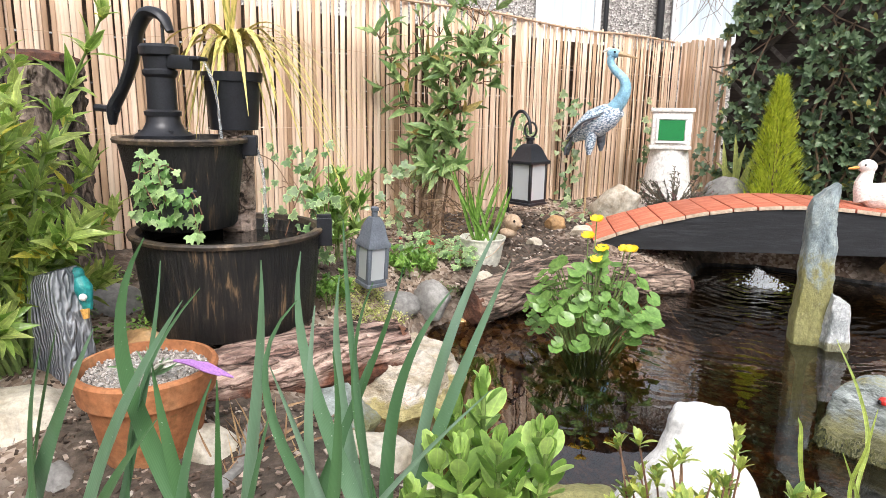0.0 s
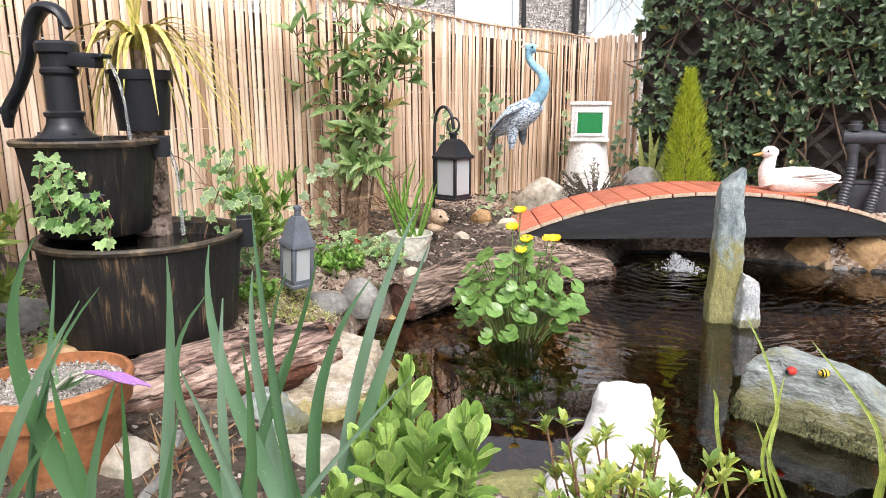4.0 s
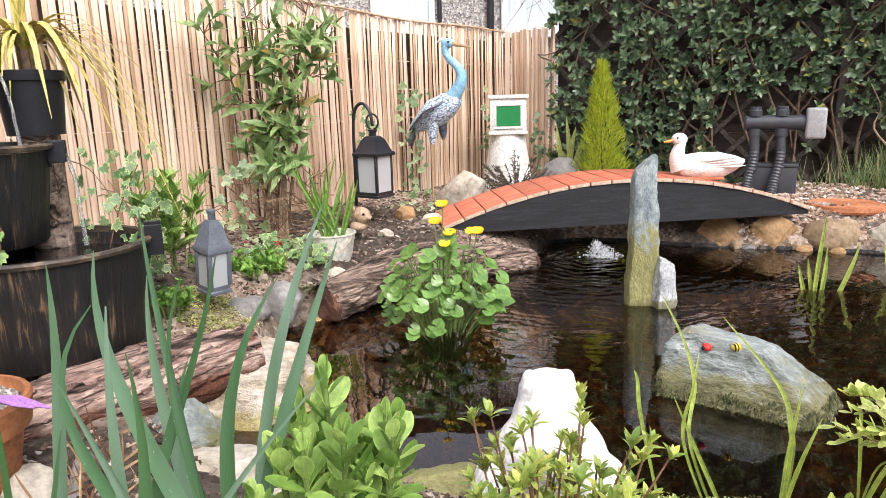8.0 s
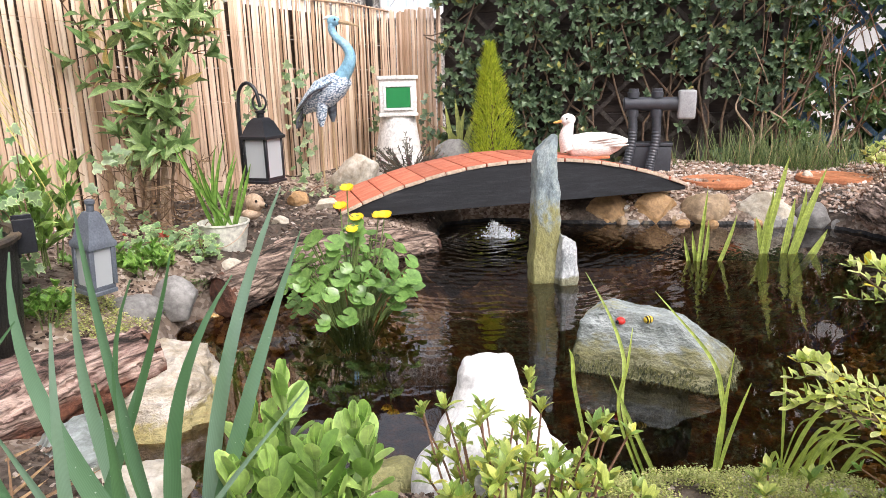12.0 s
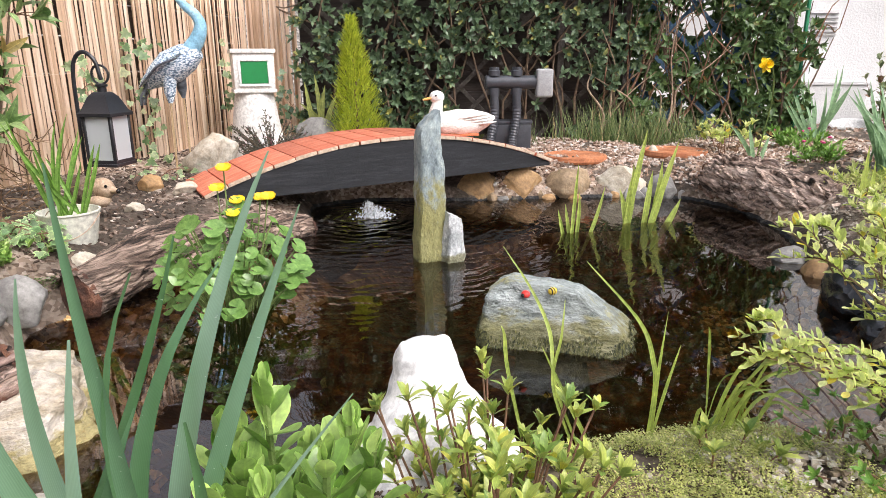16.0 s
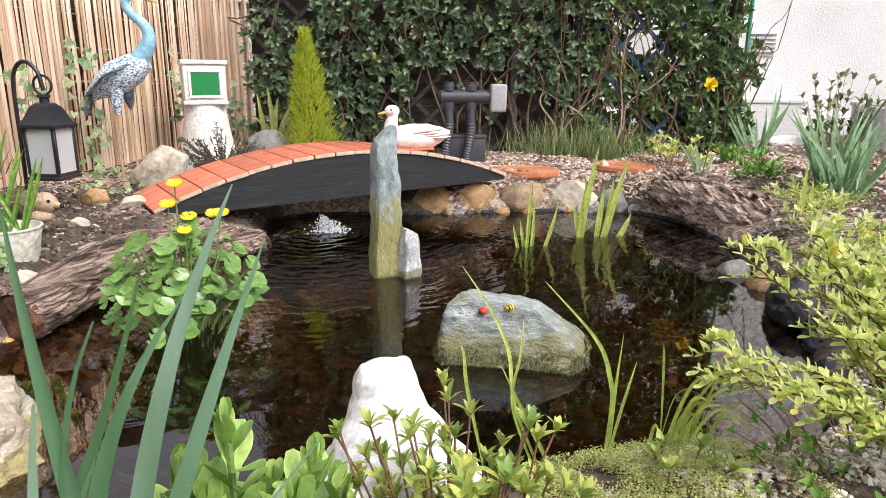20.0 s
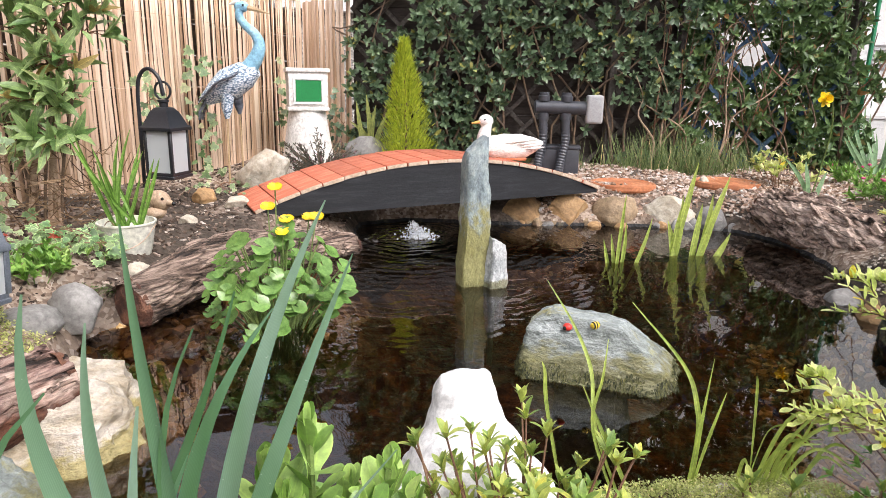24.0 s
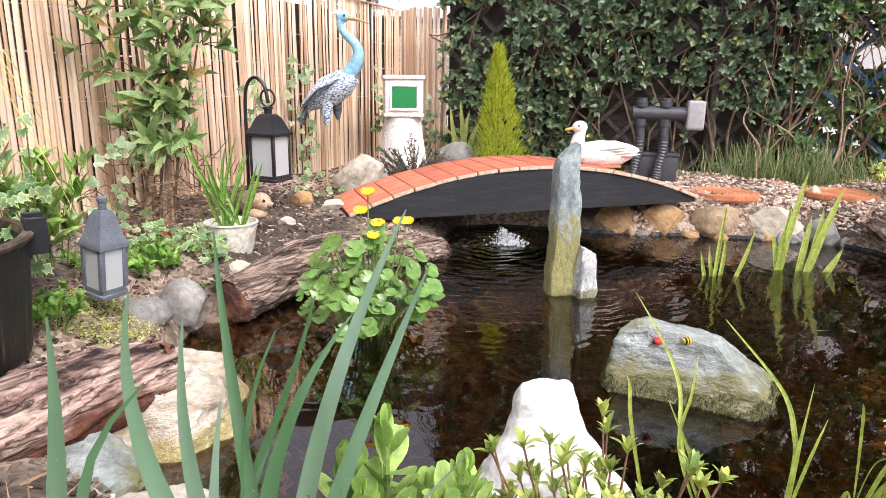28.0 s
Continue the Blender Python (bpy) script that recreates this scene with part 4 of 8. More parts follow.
# ---- stones in the pond ----
def slab_mesh(seed, w0, w1, d, h, slant=0.0, deep=0.3, n=(10, 6, 34)):
    """An upright slab of layered slate, w0 wide at the water and w1 at the top."""
    bm = bmesh.new()
    grid = {}
    nx_, ny_, nz_ = n
    for i in range(nx_ + 1):
        for j in range(ny_ + 1):
            for k in range(nz_ + 1):
                if i in (0, nx_) or j in (0, ny_) or k in (0, nz_):
                    x, y, z = 2 * i / nx_ - 1, 2 * j / ny_ - 1, k / nz_
                    zz = -deep + z * (h + deep)
                    u = max(0.0, zz / h)
                    w = w0 + (w1 - w0) * u
                    r = (abs(x) ** 5 + abs(y) ** 5) ** 0.2 if (x or y) else 1
                    r = r / max(abs(x), abs(y), 1e-6) if (x or y) else 1
                    top = max(0, (u - 0.94) / 0.06)
                    p = Vector((x * w / 2 / r * (1 - 0.12 * top * top), y * d / 2 / r * (1 - 0.18 * top), zz + slant * x * u))
                    step = noise.cell(Vector((x * 1.1 + seed, y * 0.9, zz * 9)))
                    p.x += 0.05 * w * noise.fractal(Vector((seed, y, zz * 8)), 0.7, 2, 3) + 0.055 * w * step * (1 if x > 0 else -1)
                    p += 0.005 * noise.noise_vector(Vector((p.x * 22 + seed, p.y * 22, p.z * 22))) + 0.003 * noise.noise_vector(Vector((p.x * 80, p.y * 80, p.z * 60)))
                    grid[i, j, k] = bm.verts.new(p)
    def quad(*c):
        bm.faces.new([grid[q] for q in c])
    for k in range(nz_):
        for i in range(nx_):
            quad((i, 0, k), (i + 1, 0, k), (i + 1, 0, k + 1), (i, 0, k + 1))
            quad((i, ny_, k), (i, ny_, k + 1), (i + 1, ny_, k + 1), (i + 1, ny_, k))
        for j in range(ny_):
            quad((0, j, k), (0, j, k + 1), (0, j + 1, k + 1), (0, j + 1, k))
            quad((nx_, j, k), (nx_, j + 1, k), (nx_, j + 1, k + 1), (nx_, j, k + 1))
    for i in range(nx_):
        for j in range(ny_):
            quad((i, j, nz_), (i + 1, j, nz_), (i + 1, j + 1, nz_), (i, j + 1, nz_))
    return bm


def pillar_mesh(seed, w, d, h, lean):
    bm = slab_mesh(seed, w * 2, w * 1.5, d * 2, h, 0.01)
    for v in bm.verts:
        v.co.x += lean * v.co.z
    return bm


def cut_stone(seed, size, planes, bumps=0.05, detail=5):
    """A boulder bounded by given planes (normal, distance), in units of its half size."""
    bm = bmesh.new()
    bmesh.ops.create_icosphere(bm, subdivisions=detail, radius=1.35)
    planes = [(Vector(n_).normalized(), d_) for n_, d_ in planes]
    for v in bm.verts:
        p = v.co.copy()
        for _ in range(2):
            for n_, d_ in planes:
                over = p.dot(n_) - d_
                if over > 0:
                    p -= n_ * over
        q = Vector((p.x * size[0], p.y * size[1], p.z * size[2]))
        q += (bumps * noise.fractal(q * 9 + Vector((seed, 0, 0)), 0.7, 2.1, 4) * 0.35 + 0.012 * noise.fractal(q * 40, 0.8, 2, 3) * 0.3) * Vector((p.x, p.y, p.z)).normalized()
        v.co = q
    return bm


M_ALGAE = mottled("grey-green slate with pale streaks", [(0.12, 0.14, 0.135), (0.22, 0.25, 0.235), (0.32, 0.36, 0.355), (0.56, 0.59, 0.59)], 8, 55, 0.6, 1.0, 0.012, (1.0, 2, 2), spot=((0.3, 0.29, 0.13), 6, 0.54), tide=((0.2, 0.19, 0.07), 0.13))
M_PALESLATE = mottled("pale flaking slate", [(0.2, 0.22, 0.22), (0.42, 0.45, 0.46), (0.62, 0.64, 0.64), (0.78, 0.78, 0.76)], 14, 70, 0.65, 1.0, 0.014, (1.4, 1.4, 1.0), spot=((0.3, 0.29, 0.14), 9, 0.62), tide=((0.24, 0.23, 0.1), 0.05))


def sunk(bm):
    """The stone narrows quickly below the waterline."""
    for v in bm.verts:
        if v.co.z < -0.004:
            k = max(0.25, 1 + (v.co.z + 0.004) * 10)
            v.co.x, v.co.y = v.co.x * k, 0.02 + (v.co.y - 0.02) * k
    return bm


solid("standing_stone", sunk(slab_mesh(3, 0.112, 0.07, 0.095, 0.49, 0.026)), M_SLATE, pose(0.445, 2.34, 0, 0, 0, 4), "tall upright blue-grey slate stone standing in the pond", "stone")
solid("slate_shard", sunk(slab_mesh(9, 0.075, 0.052, 0.07, 0.165, -0.012, n=(8, 6, 16))), M_PALESLATE, pose(0.515, 2.295, 0, 0, 0, 12), "short slate shard leaning against the standing stone", "stone")
BOULDER = pose(0.562, 1.6, 0, 0, 0, -28)


def faceted_stone(seed, size, planes, bevel=0.008, edge=0.009, bumps=0.006):
    """A rock split along planes (point, normal, in metres), with slightly rounded arrises and layered relief."""
    bm = box(size, (0, 0, 0))
    for co, no in planes:
        cut = bmesh.ops.bisect_plane(bm, geom=bm.verts[:] + bm.edges[:] + bm.faces[:], plane_co=co, plane_no=no, clear_outer=True)
        rim = [g for g in cut["geom_cut"] if isinstance(g, bmesh.types.BMEdge)]
        if len(rim) > 2:
            bmesh.ops.edgeloop_fill(bm, edges=rim)
    bmesh.ops.remove_doubles(bm, verts=bm.verts, dist=0.002)
    bmesh.ops.bevel(bm, geom=bm.edges[:], offset=bevel, segments=2, affect="EDGES", profile=0.6)
    for _ in range(6):
        bmesh.ops.triangulate(bm, faces=bm.faces)
        long = [e for e in bm.edges if e.calc_length() > edge]
        if not long:
            break
        bmesh.ops.subdivide_edges(bm, edges=long, cuts=1)
    bmesh.ops.triangulate(bm, faces=bm.faces)
    bm.normal_update()
    off = Vector((seed, seed * 2, 0))
    for v in bm.verts:
        q = v.co
        chip = noise.fractal(Vector((q.x * 9, q.y * 20, q.z * 24)) + off, 0.7, 2.1, 4)
        step = noise.cell(Vector((q.x * 12 + chip, q.y * 22, q.z * 18 + chip)) + off) - 0.5
        v.co = q + v.normal * (bumps * chip + bumps * 0.35 * step)
    return bm


planes = [((0, -0.1, 0), (0, -1, 0.38)), ((-0.17, 0, 0), (-1, -0.1, 0.2)), ((-0.145, -0.07, 0.125), (-0.45, 0.0, 0.9)), ((-0.08, -0.042, 0.155), (0.1, 0.03, 1)),
          ((0.095, -0.04, 0.125), (0.63, -0.05, 0.78)), ((0.216, -0.045, 0), (1, -0.1, 0.42)), ((0.171, -0.1, 0), (0.73, -0.69, 0.15)),
          ((-0.16, -0.08, 0), (-0.7, -0.7, 0.25)), ((0, 0.1, 0), (0.1, 1, 0.4)), ((-0.13, 0.05, 0), (-0.6, 0.7, 0.2)), ((0, 0, -0.25), (0, 0, -1))]
boulder = thing("pond_boulder", BOULDER, "large wedge-shaped slate boulder in the pond", "stone")
block = faceted_stone(4, (0.6, 0.5, 0.6), planes)
for v in block.verts:
    if v.co.z < 0.0:
        tuck = max(0.4, 1 + v.co.z * 10)
        v.co.x, v.co.y = v.co.x * tuck, 0.05 + (v.co.y - 0.05) * tuck
body = part("body", block, M_ALGAE, boulder, smooth=False)
rg = random.Random(2)
fringe = []
for v in body.data.vertices:
    if 0.0 < v.co.z < 0.034 + 0.008 * math.sin(v.co.x * 70) and v.normal.y < 0.3:
        q = v.co + Vector((rg.uniform(-0.004, 0.004), rg.uniform(-0.002, 0.0), rg.uniform(-0.004, 0.003)))
        fringe.append((q, v.normal * 0.4 + Vector((rg.uniform(-0.4, 0.4), 0, rg.uniform(-1.6, -0.7))), v.normal, rg.uniform(0.006, 0.013), 0.0045, 0.4, (0.6, 1, 0.2)))
tagged(blades("algae_fringe", leafy("dark algae", (0.02, 0.028, 0.01), (0.13, 0.13, 0.045), None, 0.6), Matrix(), fringe, "dark algae fringe at the waterline", parent=boulder), kind="stuff")
planes = [((-0.3, -0.8, 0.5), 0.75), ((0.2, -0.1, 0.95), 0.72), ((0.9, -0.2, 0.3), 0.8), ((-0.9, 0.1, 0.4), 0.85), ((0, 1, 0.3), 0.85), ((0.5, -0.8, 0.1), 0.85)]
M_QUARTZ = mottled("cream quartz with ochre stains", [(0.24, 0.18, 0.1), (0.43, 0.37, 0.28), (0.57, 0.52, 0.45), (0.68, 0.65, 0.6)], 10, 55, 0.7, 1.0, 0.018, (1, 1, 1.8), spot=((0.5, 0.27, 0.16), 11, 0.62), tide=((0.36, 0.3, 0.09), 0.075))
solid("quartz_boulder", cut_stone(12, (0.2, 0.155, 0.17), planes, 0.08), M_QUARTZ, pose(-0.595, 1.42, -0.01, 0, 0, 28), "pale quartz boulder at the water's edge", "stone")


def log_thing(name, points, radii, seed, bark, label, end=None, seg=110, skew=0.2, depth=0.1):
    """A log with furrowed bark, its own x axis along the trunk; points in metres of the plan."""
    a, b_ = Vector(points[0]), Vector(points[-1])
    x = (b_ - a).normalized()
    y = Vector((0, 0, 1)).cross(x).normalized()
    m = Matrix.Translation(a) @ Matrix((x, y, x.cross(y))).transposed().to_4x4()
    inv = m.inverted()
    total = (b_ - a).length
    line = smooth_line([inv @ Vector(p) for p in points], max(14, int(total / (0.005 * (len(points) - 1)))))
    girth = max(radii)

    def furrow(t, ang):
        c, s_ = math.cos(ang), math.sin(ang)
        w = Vector((t * total * 4, c * 1.6 + seed, s_ * 1.6))
        warp = 0.35 * noise.noise_vector(w * 1.7)
        turned = ang + skew * t * total / girth
        c2, s2 = math.cos(turned) * girth, math.sin(turned) * girth
        far_, _ = noise.voronoi(Vector((t * total * 9 + warp.x, c2 * 34 + warp.y + seed, s2 * 34 + warp.z)))
        plate = min(1.0, (far_[1] - far_[0]) * 2.6)
        layer_ = noise.cell(Vector((t * total * 7 + warp.x * 3, c2 * 26 + seed + warp.y * 3, s2 * 26)))
        flaky = noise.fractal(Vector((t * total * 26, c2 * 80 + seed, s2 * 80)), 0.8, 2, 3)
        return 0.06 * noise.fractal(w, 0.6, 2, 3) + depth * (plate - 0.6) + depth * 0.7 * (layer_ - 0.5) * plate + 0.02 * flaky

    t = thing(name, m, label, "log")
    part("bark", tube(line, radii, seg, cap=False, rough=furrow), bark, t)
    for q, r, s_ in ((line[0], radii[0], -1), (line[-1], radii[-1], 1)):
        bm = lathe([(0, 0.012), (r * 0.3, 0.008), (r * 0.6, 0.012), (r * 0.92, 0.0), (r * 1.0, -0.02)], 40, wobble=lambda ang, z: 0.08 * math.sin(3 * ang + seed) + 0.05 * math.sin(11 * ang))
        bm.transform(Matrix.Translation(q) @ pose(0, 0, 0, 0, 90 * s_, 0))
        part("end_face", bm, end or M_ENDGRAIN, t, "dark wet cut end")
    return t


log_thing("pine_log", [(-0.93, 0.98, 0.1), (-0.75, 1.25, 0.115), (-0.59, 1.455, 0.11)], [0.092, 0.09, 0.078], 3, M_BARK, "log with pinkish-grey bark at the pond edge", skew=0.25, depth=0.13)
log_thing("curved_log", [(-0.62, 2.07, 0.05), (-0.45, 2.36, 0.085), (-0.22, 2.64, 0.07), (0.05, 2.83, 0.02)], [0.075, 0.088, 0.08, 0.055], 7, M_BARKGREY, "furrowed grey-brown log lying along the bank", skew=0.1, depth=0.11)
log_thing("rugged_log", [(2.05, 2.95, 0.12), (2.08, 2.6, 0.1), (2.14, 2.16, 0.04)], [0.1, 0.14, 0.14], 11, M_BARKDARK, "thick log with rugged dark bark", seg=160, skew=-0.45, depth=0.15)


# ---- statues ----
M_DUCK = mottled("white glazed duck", [(0.62, 0.6, 0.56), (0.8, 0.79, 0.76), (0.86, 0.85, 0.83)], 10, 60, 0.5, 0.6, 0.004, (1, 3, 3))
M_ORANGE = plain("orange paint", (0.7, 0.38, 0.1), 0.5)
M_FOOT = plain("faded orange base", (0.55, 0.2, 0.09), 0.6)
M_EYE = plain("black eye", (0.01, 0.01, 0.01), 0.2)


def painted(bms):
    """Joins (mesh, slot) pairs into one mesh, each with its own material slot."""
    out = bmesh.new()
    for bm, slot in bms:
        for f in bm.faces:
            f.material_index = slot
        me = bpy.data.meshes.new("tmp")
        bm.to_mesh(me)
        bm.free()
        out.from_mesh(me)
        bpy.data.meshes.remove(me)
    return out


def ball(r, at, squash=(1, 1, 1), n=3):
    bm = bmesh.new()
    bmesh.ops.create_icosphere(bm, subdivisions=n, radius=r, matrix=Matrix.Translation(at) @ Matrix.Diagonal((*squash, 1)))
    return bm


feather = lambda t, a: 0.035 * math.sin(a * 7 + t * 30) * (1 if math.sin(a) > -0.3 else 0.2) * min(1, t * 2)
body = tube(smooth_line([(-0.13, 0, 0.05), (-0.1, 0, 0.058), (-0.02, 0, 0.06), (0.07, 0, 0.066), (0.14, 0, 0.078), (0.185, 0, 0.088)], 5), [0.02, 0.052, 0.066, 0.062, 0.036, 0.008], 28, rough=feather)
neck = tube(smooth_line([(-0.1, 0, 0.05), (-0.122, 0, 0.1), (-0.115, 0, 0.15), (-0.112, 0, 0.178)], 5), [0.052, 0.036, 0.026, 0.024], 20)
wings = []
for sgn in (-1, 1):
    for k in range(4):
        wings.append((tube(smooth_line([(-0.03 + 0.02 * k, sgn * 0.052, 0.085 - 0.008 * k), (0.06 + 0.02 * k, sgn * (0.06 - 0.004 * k), 0.1 - 0.012 * k), (0.15 + 0.012 * k, sgn * 0.022, 0.104 - 0.012 * k)], 4), [0.01, 0.017, 0.003], 8, squash=0.5), 0))
duck = painted([(body, 0), (neck, 0), (ball(0.032, (-0.118, 0, 0.185), (1.15, 0.9, 0.95)), 0),
                (tube([(-0.14, 0, 0.182), (-0.165, 0, 0.175), (-0.188, 0, 0.171)], [0.014, 0.013, 0.007], 12, squash=0.55), 1), (box((0.16, 0.09, 0.014), (0.01, 0, 0.008), (0, 0, 0), 0.006, seg=2), 2),
                (ball(0.005, (-0.132, 0.027, 0.192), n=1), 3), (ball(0.005, (-0.132, -0.027, 0.192), n=1), 3)] + wings)
solid("duck_statue", duck, [M_DUCK, M_ORANGE, M_FOOT, M_EYE], pose(0.84, 3.32, arch(1.26) + 0.02, 0, 1.5, 3), "white duck statue with orange beak resting on the bridge", "statue")

M_HERON, nt, b = nodes_of("blue and white painted feathers", 0.5)
v = coords(nt, (1, 1, 1.6))
cells = nt.nodes.new("ShaderNodeTexVoronoi")
cells.inputs["Scale"].default_value = 95
nt.links.new(v, cells.inputs["Vector"])
col = ramp(nt, cells.outputs["Distance"], [(0.2, (0.8, 0.83, 0.85)), (0.45, (0.5, 0.62, 0.72)), (0.62, (0.2, 0.3, 0.42)), (0.8, (0.07, 0.11, 0.17))])
nt.links.new(col, b.inputs["Base Color"])
bumped(nt, b, cells.outputs["Distance"], -0.6, 0.006)
M_HNECK = mottled("light blue painted neck", [(0.16, 0.36, 0.5), (0.25, 0.5, 0.66), (0.4, 0.62, 0.72)], 14, 90, 0.45)
M_HDARK = mottled("dark blue-grey wing tips", [(0.05, 0.06, 0.08), (0.1, 0.12, 0.15), (0.2, 0.23, 0.27)], 14, 60, 0.6, stretch=(1, 1, 3))
M_LEG = plain("tan metal legs", (0.45, 0.32, 0.18), 0.6)
H = (-0.47, 3.62)
ndl = smooth_line([(0.06, 0, 0.53), (0.115, 0, 0.6), (0.135, 0, 0.66), (0.115, 0, 0.71), (0.07, 0, 0.75), (0.045, 0, 0.79), (0.05, 0, 0.822)], 5)
hbody = tube(smooth_line([(0.12, 0, 0.545), (0.06, 0, 0.52), (-0.02, 0, 0.475), (-0.1, 0, 0.425), (-0.155, 0, 0.375)], 5), [0.03, 0.066, 0.078, 0.05, 0.014], 28)
wing = lambda y: tube(smooth_line([(0.05, y, 0.54), (-0.03, y * 1.25, 0.5), (-0.12, y * 0.9, 0.43), (-0.165, y * 0.6, 0.385)], 5), [0.02, 0.045, 0.03, 0.006], 14, squash=0.45)
stripe = lambda y: tube(smooth_line([(0.04, y, 0.515), (-0.04, y * 1.12, 0.485), (-0.09, y, 0.44), (-0.15, y * 0.7, 0.39)], 4), [0.006, 0.013, 0.012, 0.006], 8, squash=0.5)
tail = lambda y: tube([(-0.13, y, 0.4), (-0.165, y, 0.34), (-0.172, y, 0.3)], [0.016, 0.018, 0.01], 8, squash=0.5)
heron = painted([(tube(ndl, [0.042, 0.035, 0.028, 0.023, 0.02, 0.019, 0.02], 16), 1), (hbody, 0), (wing(-0.055), 0), (wing(0.055), 0), (stripe(-0.092), 2), (stripe(0.092), 2), (tail(-0.02), 2), (tail(0.02), 2),
                 (ball(0.027, (0.058, 0, 0.832), (1.3, 0.85, 0.95)), 1), (tube([(0.08, 0, 0.83), (0.13, 0, 0.82), (0.19, 0, 0.803)], [0.013, 0.009, 0.003], 8), 3),
                 (tube([(0.085, 0, 0.845), (0.03, 0, 0.852), (0.0, 0, 0.842)], [0.008, 0.012, 0.004], 8), 4), (ball(0.006, (0.072, -0.023, 0.837), n=1), 5),
                 (tube([(-0.02, -0.03, 0.45), (-0.028, -0.032, 0.36), (-0.03, -0.032, 0.31)], [0.035, 0.027, 0.01], 12), 0), (tube([(0.005, 0.03, 0.45), (0.01, 0.032, 0.37), (0.012, 0.032, 0.33)], [0.03, 0.022, 0.008], 12), 2),
                 (tube([(-0.03, -0.032, 0.33), (-0.035, -0.032, -0.06)], 0.005, 6), 3), (tube([(0.012, 0.032, 0.33), (0.016, 0.032, -0.06)], 0.005, 6), 3)])
solid("heron_statue", heron, [M_HERON, M_HNECK, M_HDARK, M_LEG, M_DUCK, M_EYE], pose(H[0], H[1], 0.175, 0, 0, -12), "tall heron statue with light blue neck and speckled body", "statue")

frog = ball(0.11, (0, 0, 0.1), (1.15, 0.95, 0.95))
frog = merge(frog, ball(0.09, (0, 0.02, 0.165), (0.9, 0.8, 0.9)), ball(0.062, (0, 0.03, 0.222), (1.05, 0.95, 0.62)), ball(0.017, (-0.04, 0.03, 0.247)), ball(0.017, (0.04, 0.03, 0.247)),
             ball(0.08, (-0.11, -0.02, 0.05), (0.8, 1.2, 0.9)), ball(0.08, (0.11, -0.02, 0.05), (0.8, 1.2, 0.9)), ball(0.035, (-0.085, 0.09, 0.05), (0.8, 0.9, 1.6)), ball(0.035, (0.085, 0.09, 0.05), (0.8, 0.9, 1.6)))
frog.transform(Matrix.Diagonal((0.8, 0.9, 1.0, 1.0)))
ob = solid("frog_statue", frog, M_WHITE, pose(0.133, 1.06, 0.0, 0, 0, 8), "white frog statue sitting at the water's edge", "statue")
rm = ob.modifiers.new("blend", "REMESH")
rm.mode, rm.voxel_size, rm.use_smooth_shade = "VOXEL", 0.006, True
sm = ob.modifiers.new("soft", "SMOOTH")
sm.iterations, sm.factor = 8, 0.5

M_DRIFT, nt, b = nodes_of("silvery stone carved with swirling grain", 0.55)
swirl = nt.nodes.new("ShaderNodeTexWave")
swirl.bands_direction = "X"
swirl.inputs["Scale"].default_value, swirl.inputs["Distortion"].default_value = 42.0, 16.0
swirl.inputs["Detail"].default_value, swirl.inputs["Detail Scale"].default_value = 3.0, 0.5
nt.links.new(coords(nt, (1, 1, 0.45)), swirl.inputs["Vector"])
worn = noise_tex(nt, coords(nt), 12, 4)
col = ramp(nt, swirl.outputs["Fac"], [(0.1, (0.19, 0.205, 0.225)), (0.5, (0.3, 0.32, 0.345)), (0.85, (0.44, 0.46, 0.49))])
nt.links.new(mixed(nt, 1.0, col, ramp(nt, worn, [(0.3, (0.6, 0.62, 0.66)), (0.7, (1.2, 1.2, 1.2))]), "MULTIPLY"), b.inputs["Base Color"])
bumped(nt, b, swirl.outputs["Fac"], 0.9, 0.008)
M_TEAL = mottled("teal glaze", [(0.01, 0.16, 0.17), (0.02, 0.28, 0.28), (0.05, 0.4, 0.38)], 30, 120, 0.35)
king = pillar_mesh(21, 0.062, 0.04, 0.3, 0.05)
solid("kingfisher_statue", painted([(king, 0), (tube(smooth_line([(0.05, 0.02, 0.29), (0.062, 0.022, 0.26), (0.068, 0.022, 0.215)], 4), [0.012, 0.019, 0.009], 12), 1), (ball(0.015, (0.052, 0.02, 0.292)), 1), (tube([(0.073, 0.01, 0.22), (0.076, 0.008, 0.2)], [0.009, 0.006], 8), 2), (ball(0.008, (0.073, 0.01, 0.245)), 3)]),
      [M_DRIFT, M_TEAL, M_ORANGE, M_DUCK], pose(-1.12, 0.93, 0.08, 0, -4, 0), "grey carved stone with a teal kingfisher on it", "statue")

M_SPINE = mottled("brown bristles", [(0.05, 0.03, 0.02), (0.13, 0.09, 0.06), (0.25, 0.2, 0.15)], 60, 200, 0.8, 1.0, 0.006)
M_SNOUT = mottled("tan painted face", [(0.3, 0.2, 0.13), (0.42, 0.3, 0.2), (0.5, 0.38, 0.28)], 30, 120, 0.6)
solid("hedgehog_statue", painted([(ball(0.055, (-0.03, 0, 0.05), (1.1, 0.9, 0.95)), 0), (ball(0.042, (0.03, 0, 0.06), (1.0, 0.8, 0.9)), 1), (tube([(0.05, 0, 0.06), (0.085, 0, 0.052)], [0.022, 0.008], 10), 1), (ball(0.008, (0.088, 0, 0.053), n=2), 2),
      (ball(0.006, (0.06, -0.022, 0.072), n=1), 2), (ball(0.012, (0.015, -0.03, 0.092), (0.6, 0.5, 1), 2), 1), (ball(0.03, (0.02, -0.01, 0.02), (1.2, 1.3, 0.8)), 1)]), [M_SPINE, M_SNOUT, M_EYE], pose(-0.66, 2.62, 0.2, 0, 0, -25), "small brown hedgehog figure on the bank", "statue")

